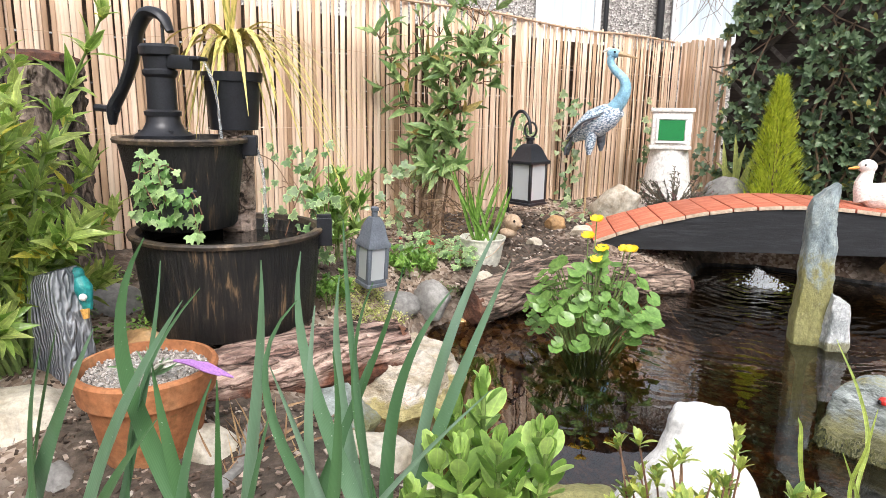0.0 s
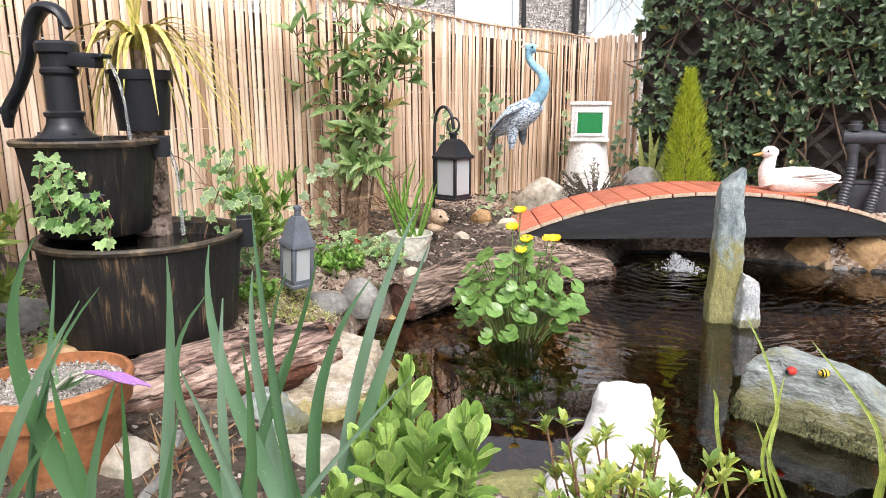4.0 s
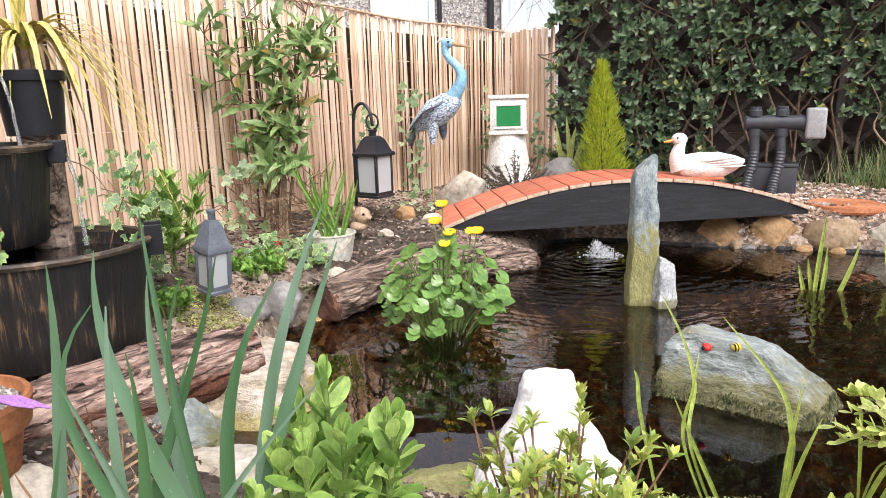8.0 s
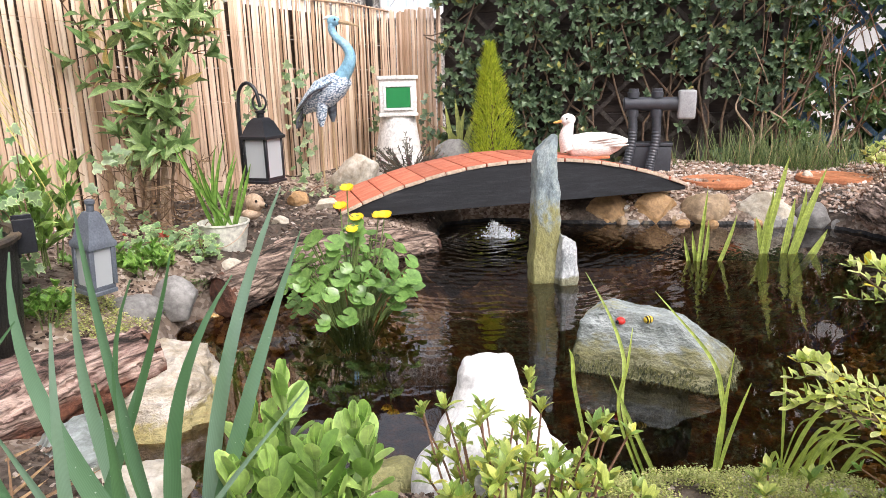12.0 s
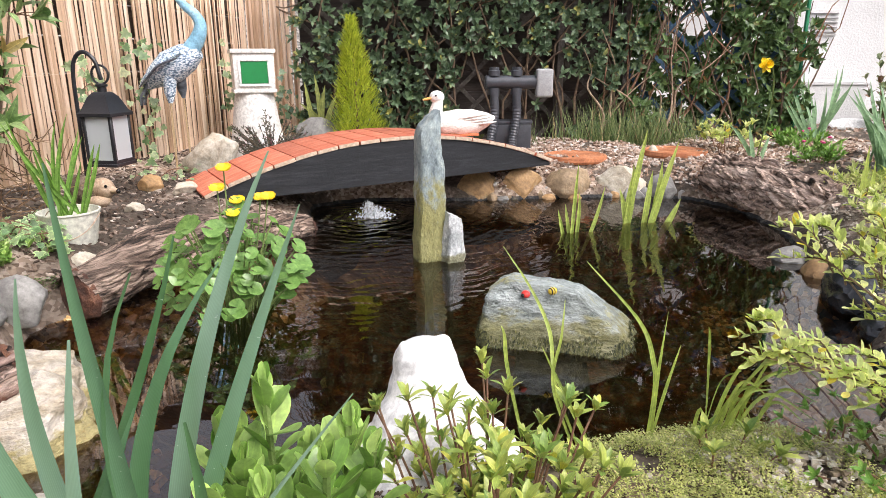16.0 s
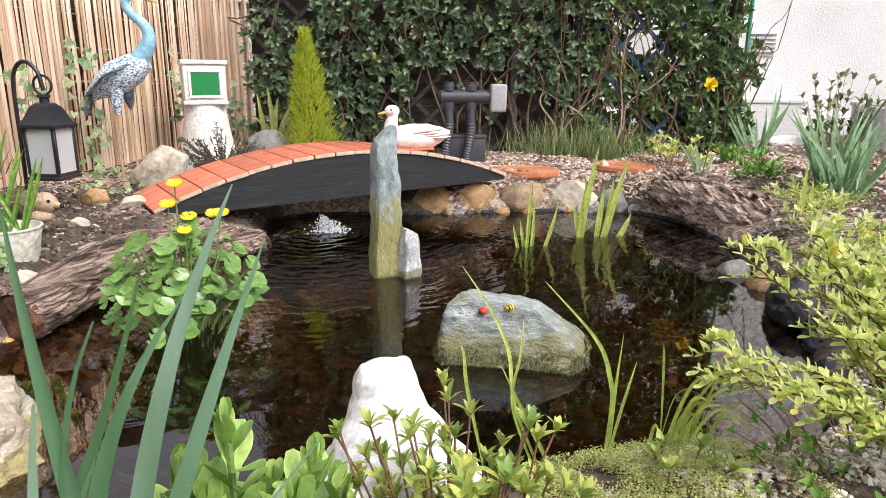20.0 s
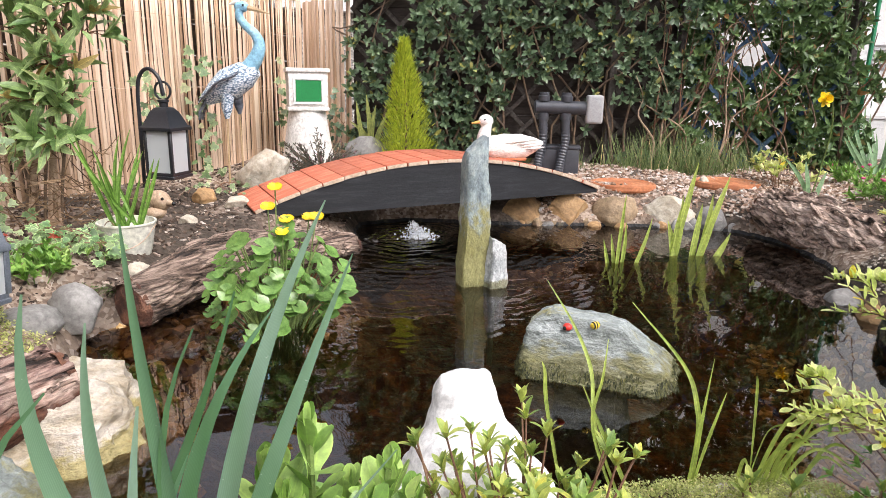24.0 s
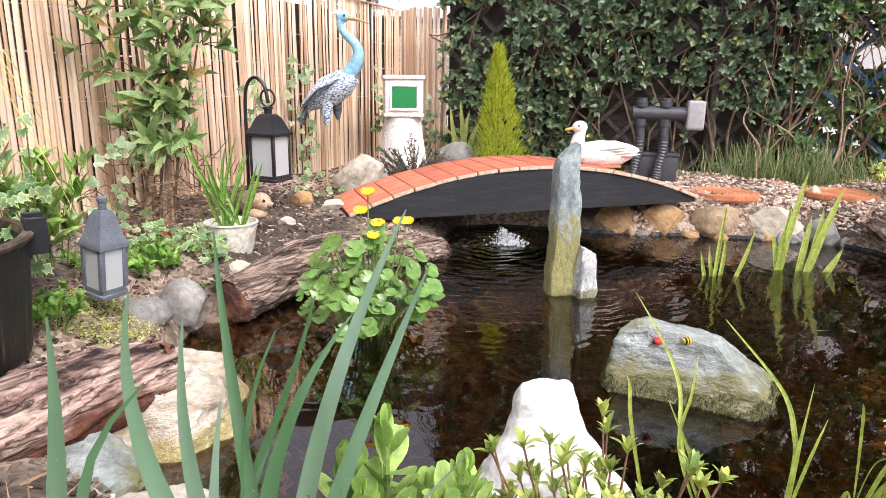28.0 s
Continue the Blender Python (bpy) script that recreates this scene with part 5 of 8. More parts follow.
# ---- chimney-shaped planter with the green panel ----
M_TOWER = mottled("off-white painted clay", [(0.55, 0.53, 0.49), (0.72, 0.71, 0.68), (0.8, 0.79, 0.77)], 7, 70, 0.65, 0.4, 0.004, spot=((0.4, 0.37, 0.3), 9, 0.66))
M_GREEN = plain("plain green panel", (0.012, 0.21, 0.06), 0.35, wear=0.05)
TW = Matrix.Translation((-0.125, 4.02, 0.14)) @ pose(0, 0, 0, 0, 0, 6)
tower = thing("chimney_planter", TW, "white chimney pot with a square head and green panel", "chimney pot")
part("pot", lathe([(0, 0), (0.155, 0), (0.152, 0.05), (0.128, 0.2), (0.105, 0.35), (0.1, 0.375), (0, 0.375)], 48), M_TOWER, tower)
head_part = part("head", merge(box((0.21, 0.2, 0.2), (0, 0, 0.477), (0, 0, 0), 0.006, seg=2), box((0.232, 0.222, 0.022), (0, 0, 0.587), (0, 0, 0), 0.005, seg=2), box((0.225, 0.215, 0.018), (0, 0, 0.381), (0, 0, 0), 0.005, seg=2)), M_TOWER, tower)
fr = bmesh.new()
for sx, sz, cx, cz in ((0.165, 0.013, 0, 0.542), (0.165, 0.013, 0, 0.412), (0.013, 0.118, -0.076, 0.477), (0.013, 0.118, 0.076, 0.477)):
    box((sx, 0.012, sz), (cx, -0.104, cz), (0, 0, 0), 0.002, fr)
frame_part = part("frame", fr, M_WHITE, head_part)
part("panel", box((0.136, 0.006, 0.112), (0, -0.103, 0.477), (0, 0, 0), 0.001), M_GREEN, head_part, "plain green panel")

# ---- lanterns ----
M_FROST, nt, b = nodes_of("frosted lantern glass", 0.35)
b.inputs["Base Color"].default_value = (0.62, 0.66, 0.68, 1)
b.inputs["Transmission Weight"].default_value = 0.35
bumped(nt, b, noise_tex(nt, coords(nt), 60, 3), 0.1, 0.002)


def lantern(m, w, h, metal, label, hung):
    t = thing("lantern", m, label, "lantern", "garden lanterns")
    part("base", merge(box((w, w, 0.012), (0, 0, 0.006), (0, 0, 0), 0.002), box((w * 0.92, w * 0.92, 0.014), (0, 0, 0.018), (0, 0, 0), 0.002)), metal, t)
    k = w * 0.42
    for x, y in ((-k, -k), (k, -k), (k, k), (-k, k)):
        part("post", box((0.013, 0.013, h), (x, y, 0.022 + h / 2), (0, 0, 0), 0.002), metal, t)
    for a in range(4):
        q = pose(0, 0, 0, 0, 0, 90 * a)
        bm = box((2 * k - 0.012, 0.004, h - 0.004), (0, -k, 0.022 + h / 2))
        bm.transform(q)
        part("pane", bm, M_FROST, t, "frosted pane")
    top = 0.022 + h
    bm = bmesh.new()
    rows = [(w * 0.54, top), (w * 0.54, top + 0.012), (w * 0.46, top + 0.02), (w * 0.3, top + 0.07), (w * 0.2, top + 0.085), (w * 0.16, top + 0.088)]
    rings = [[bm.verts.new((sx * r, sy * r, z)) for sx, sy in ((-1, -1), (1, -1), (1, 1), (-1, 1))] for r, z in rows]
    bm.faces.new(rings[0][::-1])
    bm.faces.new(rings[-1])
    for a, c in zip(rings, rings[1:]):
        for i in range(4):
            bm.faces.new((a[i], a[(i + 1) % 4], c[(i + 1) % 4], c[i]))
    roof = part("roof", bm, metal, t)
    flue = part("chimney", lathe([(0, top + 0.085), (w * 0.13, top + 0.085), (w * 0.13, top + 0.105), (w * 0.17, top + 0.108), (w * 0.17, top + 0.116), (0, top + 0.12)], 16), metal, roof)
    if hung:
        ring = [(0.034 * math.cos(a), 0, top + 0.15 + 0.034 * math.sin(a)) for a in np.linspace(0, 2 * math.pi, 25)]
        part("ring", tube(ring, 0.0045, 6, cap=False), metal, roof)
    return t


lantern(pose(-0.662, 2.95, 0.292, 0, 0, -24), 0.128, 0.165, M_IRON, "black hanging lantern with frosted panes", True)
lantern(pose(-0.805, 1.7, 0.2, 0, 6, -30), 0.07, 0.1, M_GREYPAINT, "blue-grey metal lantern standing on the soil", False)
hook = smooth_line([(-0.77, 2.99, 0.12), (-0.765, 2.99, 0.4), (-0.762, 2.99, 0.62), (-0.745, 2.985, 0.69), (-0.71, 2.97, 0.71), (-0.675, 2.955, 0.68), (-0.664, 2.95, 0.635), (-0.66, 2.95, 0.61)], 5)
solid("shepherd_hook", tube(hook, 0.0075, 8), M_IRON, Matrix(), "black metal shepherd's hook holding a lantern", "garden hook")

# ---- pots ----
M_GRIT = mottled("pale horticultural grit", [(0.2, 0.19, 0.18), (0.4, 0.38, 0.36), (0.6, 0.58, 0.55)], 120, 200, 0.85, 1.0, 0.01)
POT = Vector((-0.785, 0.83, 0.1))
pot = thing("terracotta_pot", Matrix.Translation(POT) @ Matrix.Scale(0.9, 4), "weathered terracotta pot topped with grit", "plant pot")
part("wall", lathe([(0, 0), (0.085, 0), (0.09, 0.01), (0.115, 0.14), (0.108, 0.14), (0.1, 0.12), (0, 0.12)], 56), M_TERRA, pot)
part("rim", lathe([(0.112, 0.138), (0.127, 0.14), (0.134, 0.188), (0.13, 0.194), (0.122, 0.194), (0.117, 0.16), (0.112, 0.138)], 56), M_TERRA, pot)
part("grit", lathe([(0.12, 0.171), (0.09, 0.176), (0.05, 0.18), (0, 0.178)], 40, wobble=lambda a, z: 0.02 * math.sin(9 * a)), M_GRIT, pot, "layer of pale grit")
rng = random.Random(8)
gv = bmesh.new()
for _ in range(900):
    a, r = rng.uniform(0, 6.28), 0.114 * math.sqrt(rng.random())
    s = rng.uniform(0.002, 0.0045)
    bmesh.ops.create_icosphere(gv, subdivisions=1, radius=1, matrix=Matrix.Translation((r * math.cos(a), r * math.sin(a), 0.178)) @ Euler((rng.random() * 6, rng.random() * 6, 0)).to_matrix().to_4x4() @ Matrix.Diagonal((s * 1.3, s, s * 0.8, 1)))
M_PEB, nt, b = nodes_of("mixed small pebbles", 0.8)
nt.links.new(ramp(nt, per_island(nt), [(0, (0.1, 0.085, 0.075)), (0.4, (0.28, 0.25, 0.22)), (0.8, (0.42, 0.39, 0.36)), (1, (0.55, 0.52, 0.5))]), b.inputs["Base Color"])
tagged(part("grit", gv, M_PEB, pot), kind="stuff")

bucket = thing("bucket", pose(-0.69, 2.4, 0.12, 0, 0, 0), "small cream metal bucket used as a planter", "bucket")
part("wall", lathe([(0, 0), (0.066, 0), (0.068, 0.006), (0.086, 0.105), (0.09, 0.108), (0.09, 0.113), (0.083, 0.113), (0.078, 0.09), (0, 0.085)], 40), M_CREAM, bucket)
part("handle", tube(smooth_line([(-0.088, 0, 0.1), (-0.06, -0.075, 0.06), (0, -0.1, 0.038), (0.06, -0.075, 0.06), (0.088, 0, 0.1)], 5), 0.0018, 5), M_BAREWOOD, bucket, "thin wire handle")
bpot = thing("cordyline_pot", BANK @ pose(-1.345, 1.775, 0.64), "black plastic pot holding a striped cordyline", "plant pot")
part("wall", lathe([(0, 0), (0.075, 0), (0.088, 0.15), (0.094, 0.152), (0.096, 0.18), (0.088, 0.18), (0.085, 0.15), (0, 0.14)], 36), M_IRON, bpot)

solid("wooden_post", tube([(-1.345, 1.775, 0.0), (-1.345, 1.775, 0.64)], 0.055, 16, rough=lambda t, a: 0.06 * math.sin(5 * a)), M_BARKDARK, BANK, "short wooden post under the cordyline pot", "post")

# ---- filter unit on the hedge ----
UV = Matrix.Translation((1.175, 3.93, 0.16)) @ pose(0, 0, 0, 0, 0, math.degrees(math.atan2(HEDGE_V.y, HEDGE_V.x)))
uv = thing("filter_unit", UV, "dark grey plastic pond filter with two hoses", "pond filter")
part("body", tube([(0, 0, 0.39), (0.01, 0, 0.39), (0.012, 0, 0.39), (0.3, 0, 0.39)], [0.03, 0.042, 0.038, 0.038], 24), M_PLASTIC, uv)
M_CAP = plain("light grey plastic", (0.35, 0.36, 0.37), 0.5)
part("end_cap", box((0.095, 0.1, 0.16), (0.345, 0, 0.385), (0, 0, 0), 0.016, seg=3), M_CAP, uv, "light grey end cap")
for x in (0.055, 0.185):
    part("union", lathe([(0, 0), (0.032, 0), (0.034, 0.03), (0.028, 0.034), (0.028, 0.05), (0, 0.05)], 20, (x, 0, 0.425)), M_PLASTIC, uv)
    clamp = lathe([(0, 0), (0.033, 0), (0.034, 0.04), (0, 0.04)], 20, (x, 0, 0.32))
    hose = smooth_line([(x, 0, 0.34), (x + 0.005, -0.005, 0.2), (x - 0.015, -0.03, 0.08), (x - 0.03, -0.06, -0.02)], 14)
    pipe = part("hose", tube(hose, [0.024 + 0.0035 * (i % 2) for i in range(len(hose))], 14), M_PLASTIC, uv, "black corrugated hose")
    part("clamp", clamp, M_PLASTIC, pipe)
pumpbox = thing("filter_box", UV @ Matrix.Translation((0.16, 0.06, 0)), "black plastic box below the filter", "pond filter")
part("body", box((0.24, 0.1, 0.15), (0, 0, 0.075), (0, 0, 0), 0.012, seg=2), M_PLASTIC, pumpbox)
part("lid", box((0.25, 0.11, 0.02), (0, 0, 0.16), (0, 0, 0), 0.006, seg=2), M_PLASTIC, pumpbox)

# ---- stepping stones ----
M_DISC = mottled("orange terracotta stepping stone", [(0.3, 0.1, 0.04), (0.45, 0.17, 0.075), (0.55, 0.25, 0.13)], 9, 80, 0.8, 0.5, 0.004)
disc = solid("stepping_stone", lathe([(0, 0), (0.17, 0), (0.176, 0.012), (0.172, 0.03), (0.16, 0.034), (0.152, 0.028), (0.14, 0.033), (0.13, 0.028), (0.06, 0.03), (0.055, 0.034), (0, 0.034)], 48), M_DISC, pose(1.55, 3.48, 0.142), "round orange stepping stone on chippings", "stepping stone", "stepping stones")
copy_thing(disc, pose(2.13, 3.41, 0.155, 0, 0, 40))

# ---- stones ----
def put_stone(x, y, z, sx, sy, sz, seed, mat, turn=0, label="rounded garden stone at the pond edge", cuts=5, flat=0.35, bumps=0.1, group="edging stones"):
    return solid("stone", stone(seed, (sx, sy, sz), cuts, 4, bumps, flat), mat, pose(x, y, z, 0, 0, turn), label, "stone", group)


M_OCHRE = mottled("ochre sandstone", [(0.16, 0.09, 0.04), (0.36, 0.22, 0.1), (0.48, 0.38, 0.26)], 6, 50, 0.7, 0.8, 0.01, spot=((0.1, 0.09, 0.04), 8, 0.58), vary=0.2)
put_stone(0.93, 3.33, -0.02, 0.12, 0.09, 0.1, 31, M_OCHRE, 5, "wet brown stone under the bridge end")
put_stone(1.16, 3.28, -0.02, 0.115, 0.08, 0.105, 32, M_OCHRE, -4, "squared ochre edging stone", cuts=8)
put_stone(1.41, 3.25, -0.02, 0.13, 0.09, 0.105, 33, M_BROWNSTONE, 10, "rounded brown edging stone", cuts=2)
put_stone(1.67, 3.19, -0.02, 0.14, 0.1, 0.11, 34, M_PALE, -10, "pale lichen-spotted edging stone")
put_stone(1.86, 3.1, -0.02, 0.08, 0.09, 0.08, 35, M_GREYSTONE, 20, "small grey edging stone")
put_stone(1.2, 3.4, 0.12, 0.16, 0.06, 0.022, 36, M_OCHRE, 8, "flat stone under the bridge end", cuts=4)
put_stone(1.66, 1.99, -0.03, 0.07, 0.06, 0.045, 37, M_GREYSTONE, 20, "small grey stone at the waterline")
put_stone(1.64, 1.83, -0.03, 0.08, 0.06, 0.05, 38, M_OCHRE, 30, "smooth tan stone at the waterline", cuts=2)
put_stone(-0.79, 1.83, 0.07, 0.085, 0.06, 0.045, 39, M_GREYSTONE, 30, "rounded grey stone beside the lantern", cuts=3)
put_stone(-0.72, 1.97, 0.03, 0.072, 0.055, 0.075, 40, M_GREYSTONE, -20, "smooth oval grey stone on the bank", cuts=2)
put_stone(-0.63, 2.27, 0.08, 0.05, 0.04, 0.03, 41, M_PALE, 0, "pale stone under the bucket")
put_stone(-0.33, 3.5, 0.15, 0.14, 0.1, 0.13, 42, M_PALE, 10, "pinkish-white angular rock by the bridge", cuts=8)
put_stone(0.2, 4.0, 0.17, 0.13, 0.08, 0.12, 43, M_GREYSTONE, 0, "grey rock behind the bridge")
put_stone(-0.42, 3.0, 0.16, 0.06, 0.045, 0.03, 44, M_PALE, 50, "pale stone at the bridge foot")
put_stone(-0.56, 2.7, 0.14, 0.035, 0.03, 0.03, 45, M_PALE, 10, "small cream pebble on the bank")
put_stone(-0.56, 3.1, 0.16, 0.05, 0.045, 0.04, 46, M_OCHRE, 10, "small brown rock on the bank")
put_stone(-1.1, 1.12, 0.1, 0.085, 0.07, 0.06, 47, M_OCHRE, 20, "mossy ochre stone before the tub", cuts=2)
put_stone(-1.4, 1.27, 0.11, 0.13, 0.1, 0.075, 48, M_GREYSTONE, 30, "grey stone beside the tub", cuts=3)
put_stone(-1.09, 0.79, 0.05, 0.15, 0.11, 0.075, 49, M_PALE, 30, "pale slab beside the pot")
put_stone(-0.88, 0.7, 0.05, 0.052, 0.04, 0.045, 50, M_GREYSTONE, 0, "small grey stone by the pot")
put_stone(-0.93, 0.765, 0.06, 0.042, 0.028, 0.028, 51, M_OCHRE, 0, "small brown pebble by the pot", cuts=1)
put_stone(-0.69, 0.86, 0.04, 0.075, 0.06, 0.07, 52, M_PALE, 0, "pale stone beneath the sword leaves")
put_stone(-0.6, 1.17, 0.0, 0.09, 0.08, 0.07, 53, M_ALGAE, 60, "speckled grey rock beside the log", bumps=0.16)
put_stone(-0.47, 1.06, 0.0, 0.1, 0.075, 0.06, 54, M_PALE, 10, "pale rock behind the leaves")
put_stone(-0.63, 1.0, 0.03, 0.075, 0.06, 0.06, 61, M_OCHRE, 25, "broken ochre stone among dry stalks", cuts=7)
put_stone(-0.5, 0.88, 0.02, 0.07, 0.05, 0.045, 62, M_PALE, 70, "white stone at the foot of the sword leaves")
put_stone(-0.98, 0.98, 0.07, 0.03, 0.025, 0.03, 63, M_GREYSTONE, 0, "small grey pebble behind the pot", cuts=2)
put_stone(-0.3, 0.95, 0.02, 0.06, 0.05, 0.04, 64, M_PALE, 15, "pale pebble in the shallows")
put_stone(-0.07, 1.12, -0.02, 0.09, 0.07, 0.04, 55, M_SLATE, 40, "flat slate by the frog statue")
put_stone(-1.4, 1.02, 0.1, 0.09, 0.1, 0.14, 56, M_OCHRE, 0, "ochre rock at the bed's edge")
put_stone(2.0, 3.42, 0.15, 0.03, 0.03, 0.04, 57, M_PALE, 0, "small pale stone beyond the log")
put_stone(3.9, 3.98, 0.15, 0.22, 0.08, 0.07, 58, M_WHITE, -25, "low white painted edging stone")

rng = random.Random(47)
for k in range(26):
    u = rng.random()
    put_stone(0.85 + 1.12 * u, 3.36 - 0.27 * u + rng.uniform(-0.09, 0.03), -0.015, rng.uniform(0.022, 0.05), rng.uniform(0.02, 0.04), rng.uniform(0.02, 0.045), 200 + k, rng.choice((M_OCHRE, M_BROWNSTONE, M_GREYSTONE)), rng.uniform(0, 180), "small wet pebble between the edging stones", cuts=3, group="edging pebbles")

bug = painted([(ball(0.016, (0, 0, 0.006), (1, 1, 0.75), 2), 0), (ball(0.007, (-0.012, -0.006, 0.006), n=2), 1)])
solid("painted_pebble", bug, [plain("red paint", (0.6, 0.03, 0.02), 0.35), M_EYE], pose(0.496, 1.576, 0.123, 20, 0, 0) @ Matrix.Diagonal((0.72, 0.72, 0.72, 1)), "red painted ladybird pebble on the boulder", "ornament")
bee = painted([(tube([(x, 0, 0.008) for x in np.linspace(-0.018, 0.018, 9)], [0.004, 0.01, 0.0125, 0.0135, 0.0135, 0.013, 0.0115, 0.009, 0.004], 12), 0)])
bee.faces.ensure_lookup_table()
for f in bee.faces:
    if int((f.calc_center_median().x + 0.02) / 0.0055) % 2:
        f.material_index = 1
solid("painted_pebble", bee, [plain("yellow paint", (0.7, 0.5, 0.04), 0.4), M_EYE], pose(0.554, 1.550, 0.133, 25, 0, 20) @ Matrix.Diagonal((0.72, 0.72, 0.72, 1)), "yellow and black striped bee pebble on the boulder", "ornament")

# ---- small fountain under the bridge ----
M_FOAM, nt, b = nodes_of("white bubbling water", 0.15)
b.inputs["Base Color"].default_value = (0.85, 0.88, 0.9, 1)
b.inputs["Transmission Weight"].default_value = 0.55
bumped(nt, b, noise_tex(nt, coords(nt), 90, 3), 0.6, 0.006)
rng = random.Random(4)
sp = bmesh.new()
for k in range(600):
    h = rng.random() ** 2.2
    r = rng.uniform(0.0015, 0.005) * (1.1 - 0.6 * h)
    bmesh.ops.create_icosphere(sp, subdivisions=1, radius=r, matrix=Matrix.Translation((rng.gauss(0.04 * (1 - h), 0.035 * (1.1 - h)), rng.gauss(0, 0.03), 0.075 * h)) @ Matrix.Diagonal((1, 1, rng.uniform(0.7, 1.5), 1)))
solid("fountain", sp, M_FOAM, pose(0.33, 3.05, 0.0), "small bubbling fountain of white water", "fountain", kind="stuff")


# ---- plant helpers ----
def whorl(items, rng, at, axis, count, length, width, prof, spread=(0.7, 1.2), bend=(0.2, 0.7), vary=0.25):
    """Leaves set round a shoot's tip."""
    axis = Vector(axis).normalized()
    side = axis.cross(Vector((0, 0, 1)) if abs(axis.z) < 0.9 else Vector((1, 0, 0))).normalized()
    a0 = rng.uniform(0, 6.28)
    for k in range(count):
        turn = Matrix.Rotation(a0 + k * 2.4, 3, axis)
        s = rng.uniform(*spread) * (0.4 + 0.6 * k / max(1, count - 1))
        d = axis * math.cos(s) + (turn @ side) * math.sin(s)
        size = rng.uniform(1 - vary, 1 + vary)
        items.append((Vector(at) - axis * rng.uniform(0, length * 0.35), d, axis, length * size, width * size, -rng.uniform(*bend), prof))


def lobed(name, material, m, items, label="", category="", parent=None, group="", kind=""):
    """Ivy leaves: items of (place, normal, point direction, size)."""
    shape = [(0.0, 0.0), (0.28, -0.12), (0.55, 0.1), (0.36, 0.3), (0.42, 0.62), (0.16, 0.58), (0.0, 1.0), (-0.16, 0.58), (-0.42, 0.62), (-0.36, 0.3), (-0.55, 0.1), (-0.28, -0.12)]
    verts, faces, spans = [], [], []
    for at, nrm, tipd, size in items:
        nrm = Vector(nrm).normalized()
        t = Vector(tipd)
        t = (t - nrm * t.dot(nrm)).normalized()
        s = t.cross(nrm)
        k = len(verts)
        verts.append(Vector(at) + t * size * 0.3 - nrm * size * 0.06)
        verts += [Vector(at) + (s * x + t * y + nrm * (0.12 * abs(x) - 0.1 * y * y)) * size for x, y in shape]
        faces += [(k, k + 1 + i, k + 1 + (i + 1) % 12) for i in range(12)]
        spans += [(0.5, 0.3)] + [(0.0, 0.5)] * 12
    me = bpy.data.meshes.new(name)
    me.from_pydata([tuple(v) for v in verts], [], faces)
    me.shade_smooth()
    uv_from(me, spans)
    me.materials.append(material)
    ob = new(name, me)
    if parent:
        ob.parent = parent
    else:
        ob.matrix_world = m
    return tagged(ob, label, category, group, kind)


def sword_mesh(base, tip, width, bow=0.0, face=(0, -1, 0.2), n=12, start=0.7):
    """One long flat leaf from base to tip, bowed sideways, with a shallow fold."""
    bm = bmesh.new()
    layer = bm.loops.layers.uv.new("UVMap")
    base, tip = Vector(base), Vector(tip)
    d = tip - base
    face = Vector(face)
    side = d.cross(face).normalized()
    mid = (base + tip) / 2 + side * bow * d.length + face.normalized() * 0.05 * d.length
    rows = []
    for i in range(n):
        t = i / (n - 1)
        p = (1 - t) ** 2 * base + 2 * t * (1 - t) * mid + t * t * tip
        tan = (2 * (1 - t) * (mid - base) + 2 * t * (tip - mid)).normalized()
        s = tan.cross(face).normalized()
        nrm = s.cross(tan)
        w = width * min(start + t * 1.2, 1.0) * (1 - max(0, (t - 0.5) / 0.5) ** 2.2) * 0.5 + 0.0006
        tw = 0.35 * math.sin(t * 2.2 + base.x * 40)
        s2 = s * math.cos(tw) + nrm * math.sin(tw)
        rows.append([bm.verts.new(p - s2 * w + nrm * w * 0.25), bm.verts.new(p - nrm * 0.0008), bm.verts.new(p + s2 * w + nrm * w * 0.25)])
    for a, c in zip(rows, rows[1:]):
        for k in (0, 1):
            f = bm.faces.new((a[k], a[k + 1], c[k + 1], c[k]))
            for corner, u in zip(f.loops, (0.5 * k, 0.5 * k + 0.5, 0.5 * k + 0.5, 0.5 * k)):
                corner[layer].uv = (u, 0.3)
    return bm


def strip_mesh(line, width, face=(0.12, -1, 0.2)):
    """A long keeled leaf along a line from root to tip, twisting a little."""
    bm = bmesh.new()
    layer = bm.loops.layers.uv.new("UVMap")
    face = Vector(face)
    n = len(line)
    turn0 = line[-1].x * 70
    rows = []
    for i, p in enumerate(line):
        u = i / (n - 1)
        tan = (line[min(i + 1, n - 1)] - line[max(i - 1, 0)]).normalized()
        s = tan.cross(face).normalized()
        nrm = s.cross(tan)
        w = width * 0.5 * min(1.0, 0.6 + 0.8 * u) * (1 - max(0.0, (u - 0.45) / 0.55) ** 1.9) + 0.0005
        tw = 0.42 * math.sin(turn0 + u * 2.6)
        side = s * math.cos(tw) + nrm * math.sin(tw)
        up = side.cross(tan)
        rows.append([bm.verts.new(p + side * w * k + up * w * 0.3 * abs(k) ** 1.4) for k in (-1, -0.5, 0, 0.5, 1)])
    for a, c in zip(rows, rows[1:]):
        for k in range(4):
            f = bm.faces.new((a[k], a[k + 1], c[k + 1], c[k]))
            f.smooth = True
            for corner, u in zip(f.loops, (k, k + 1, k + 1, k)):
                corner[layer].uv = (u * 0.25, 0.3)
    return bm


def plant(name, at, label, category="plant", group=""):
    return thing(name, Matrix.Translation(at), label, category, group)


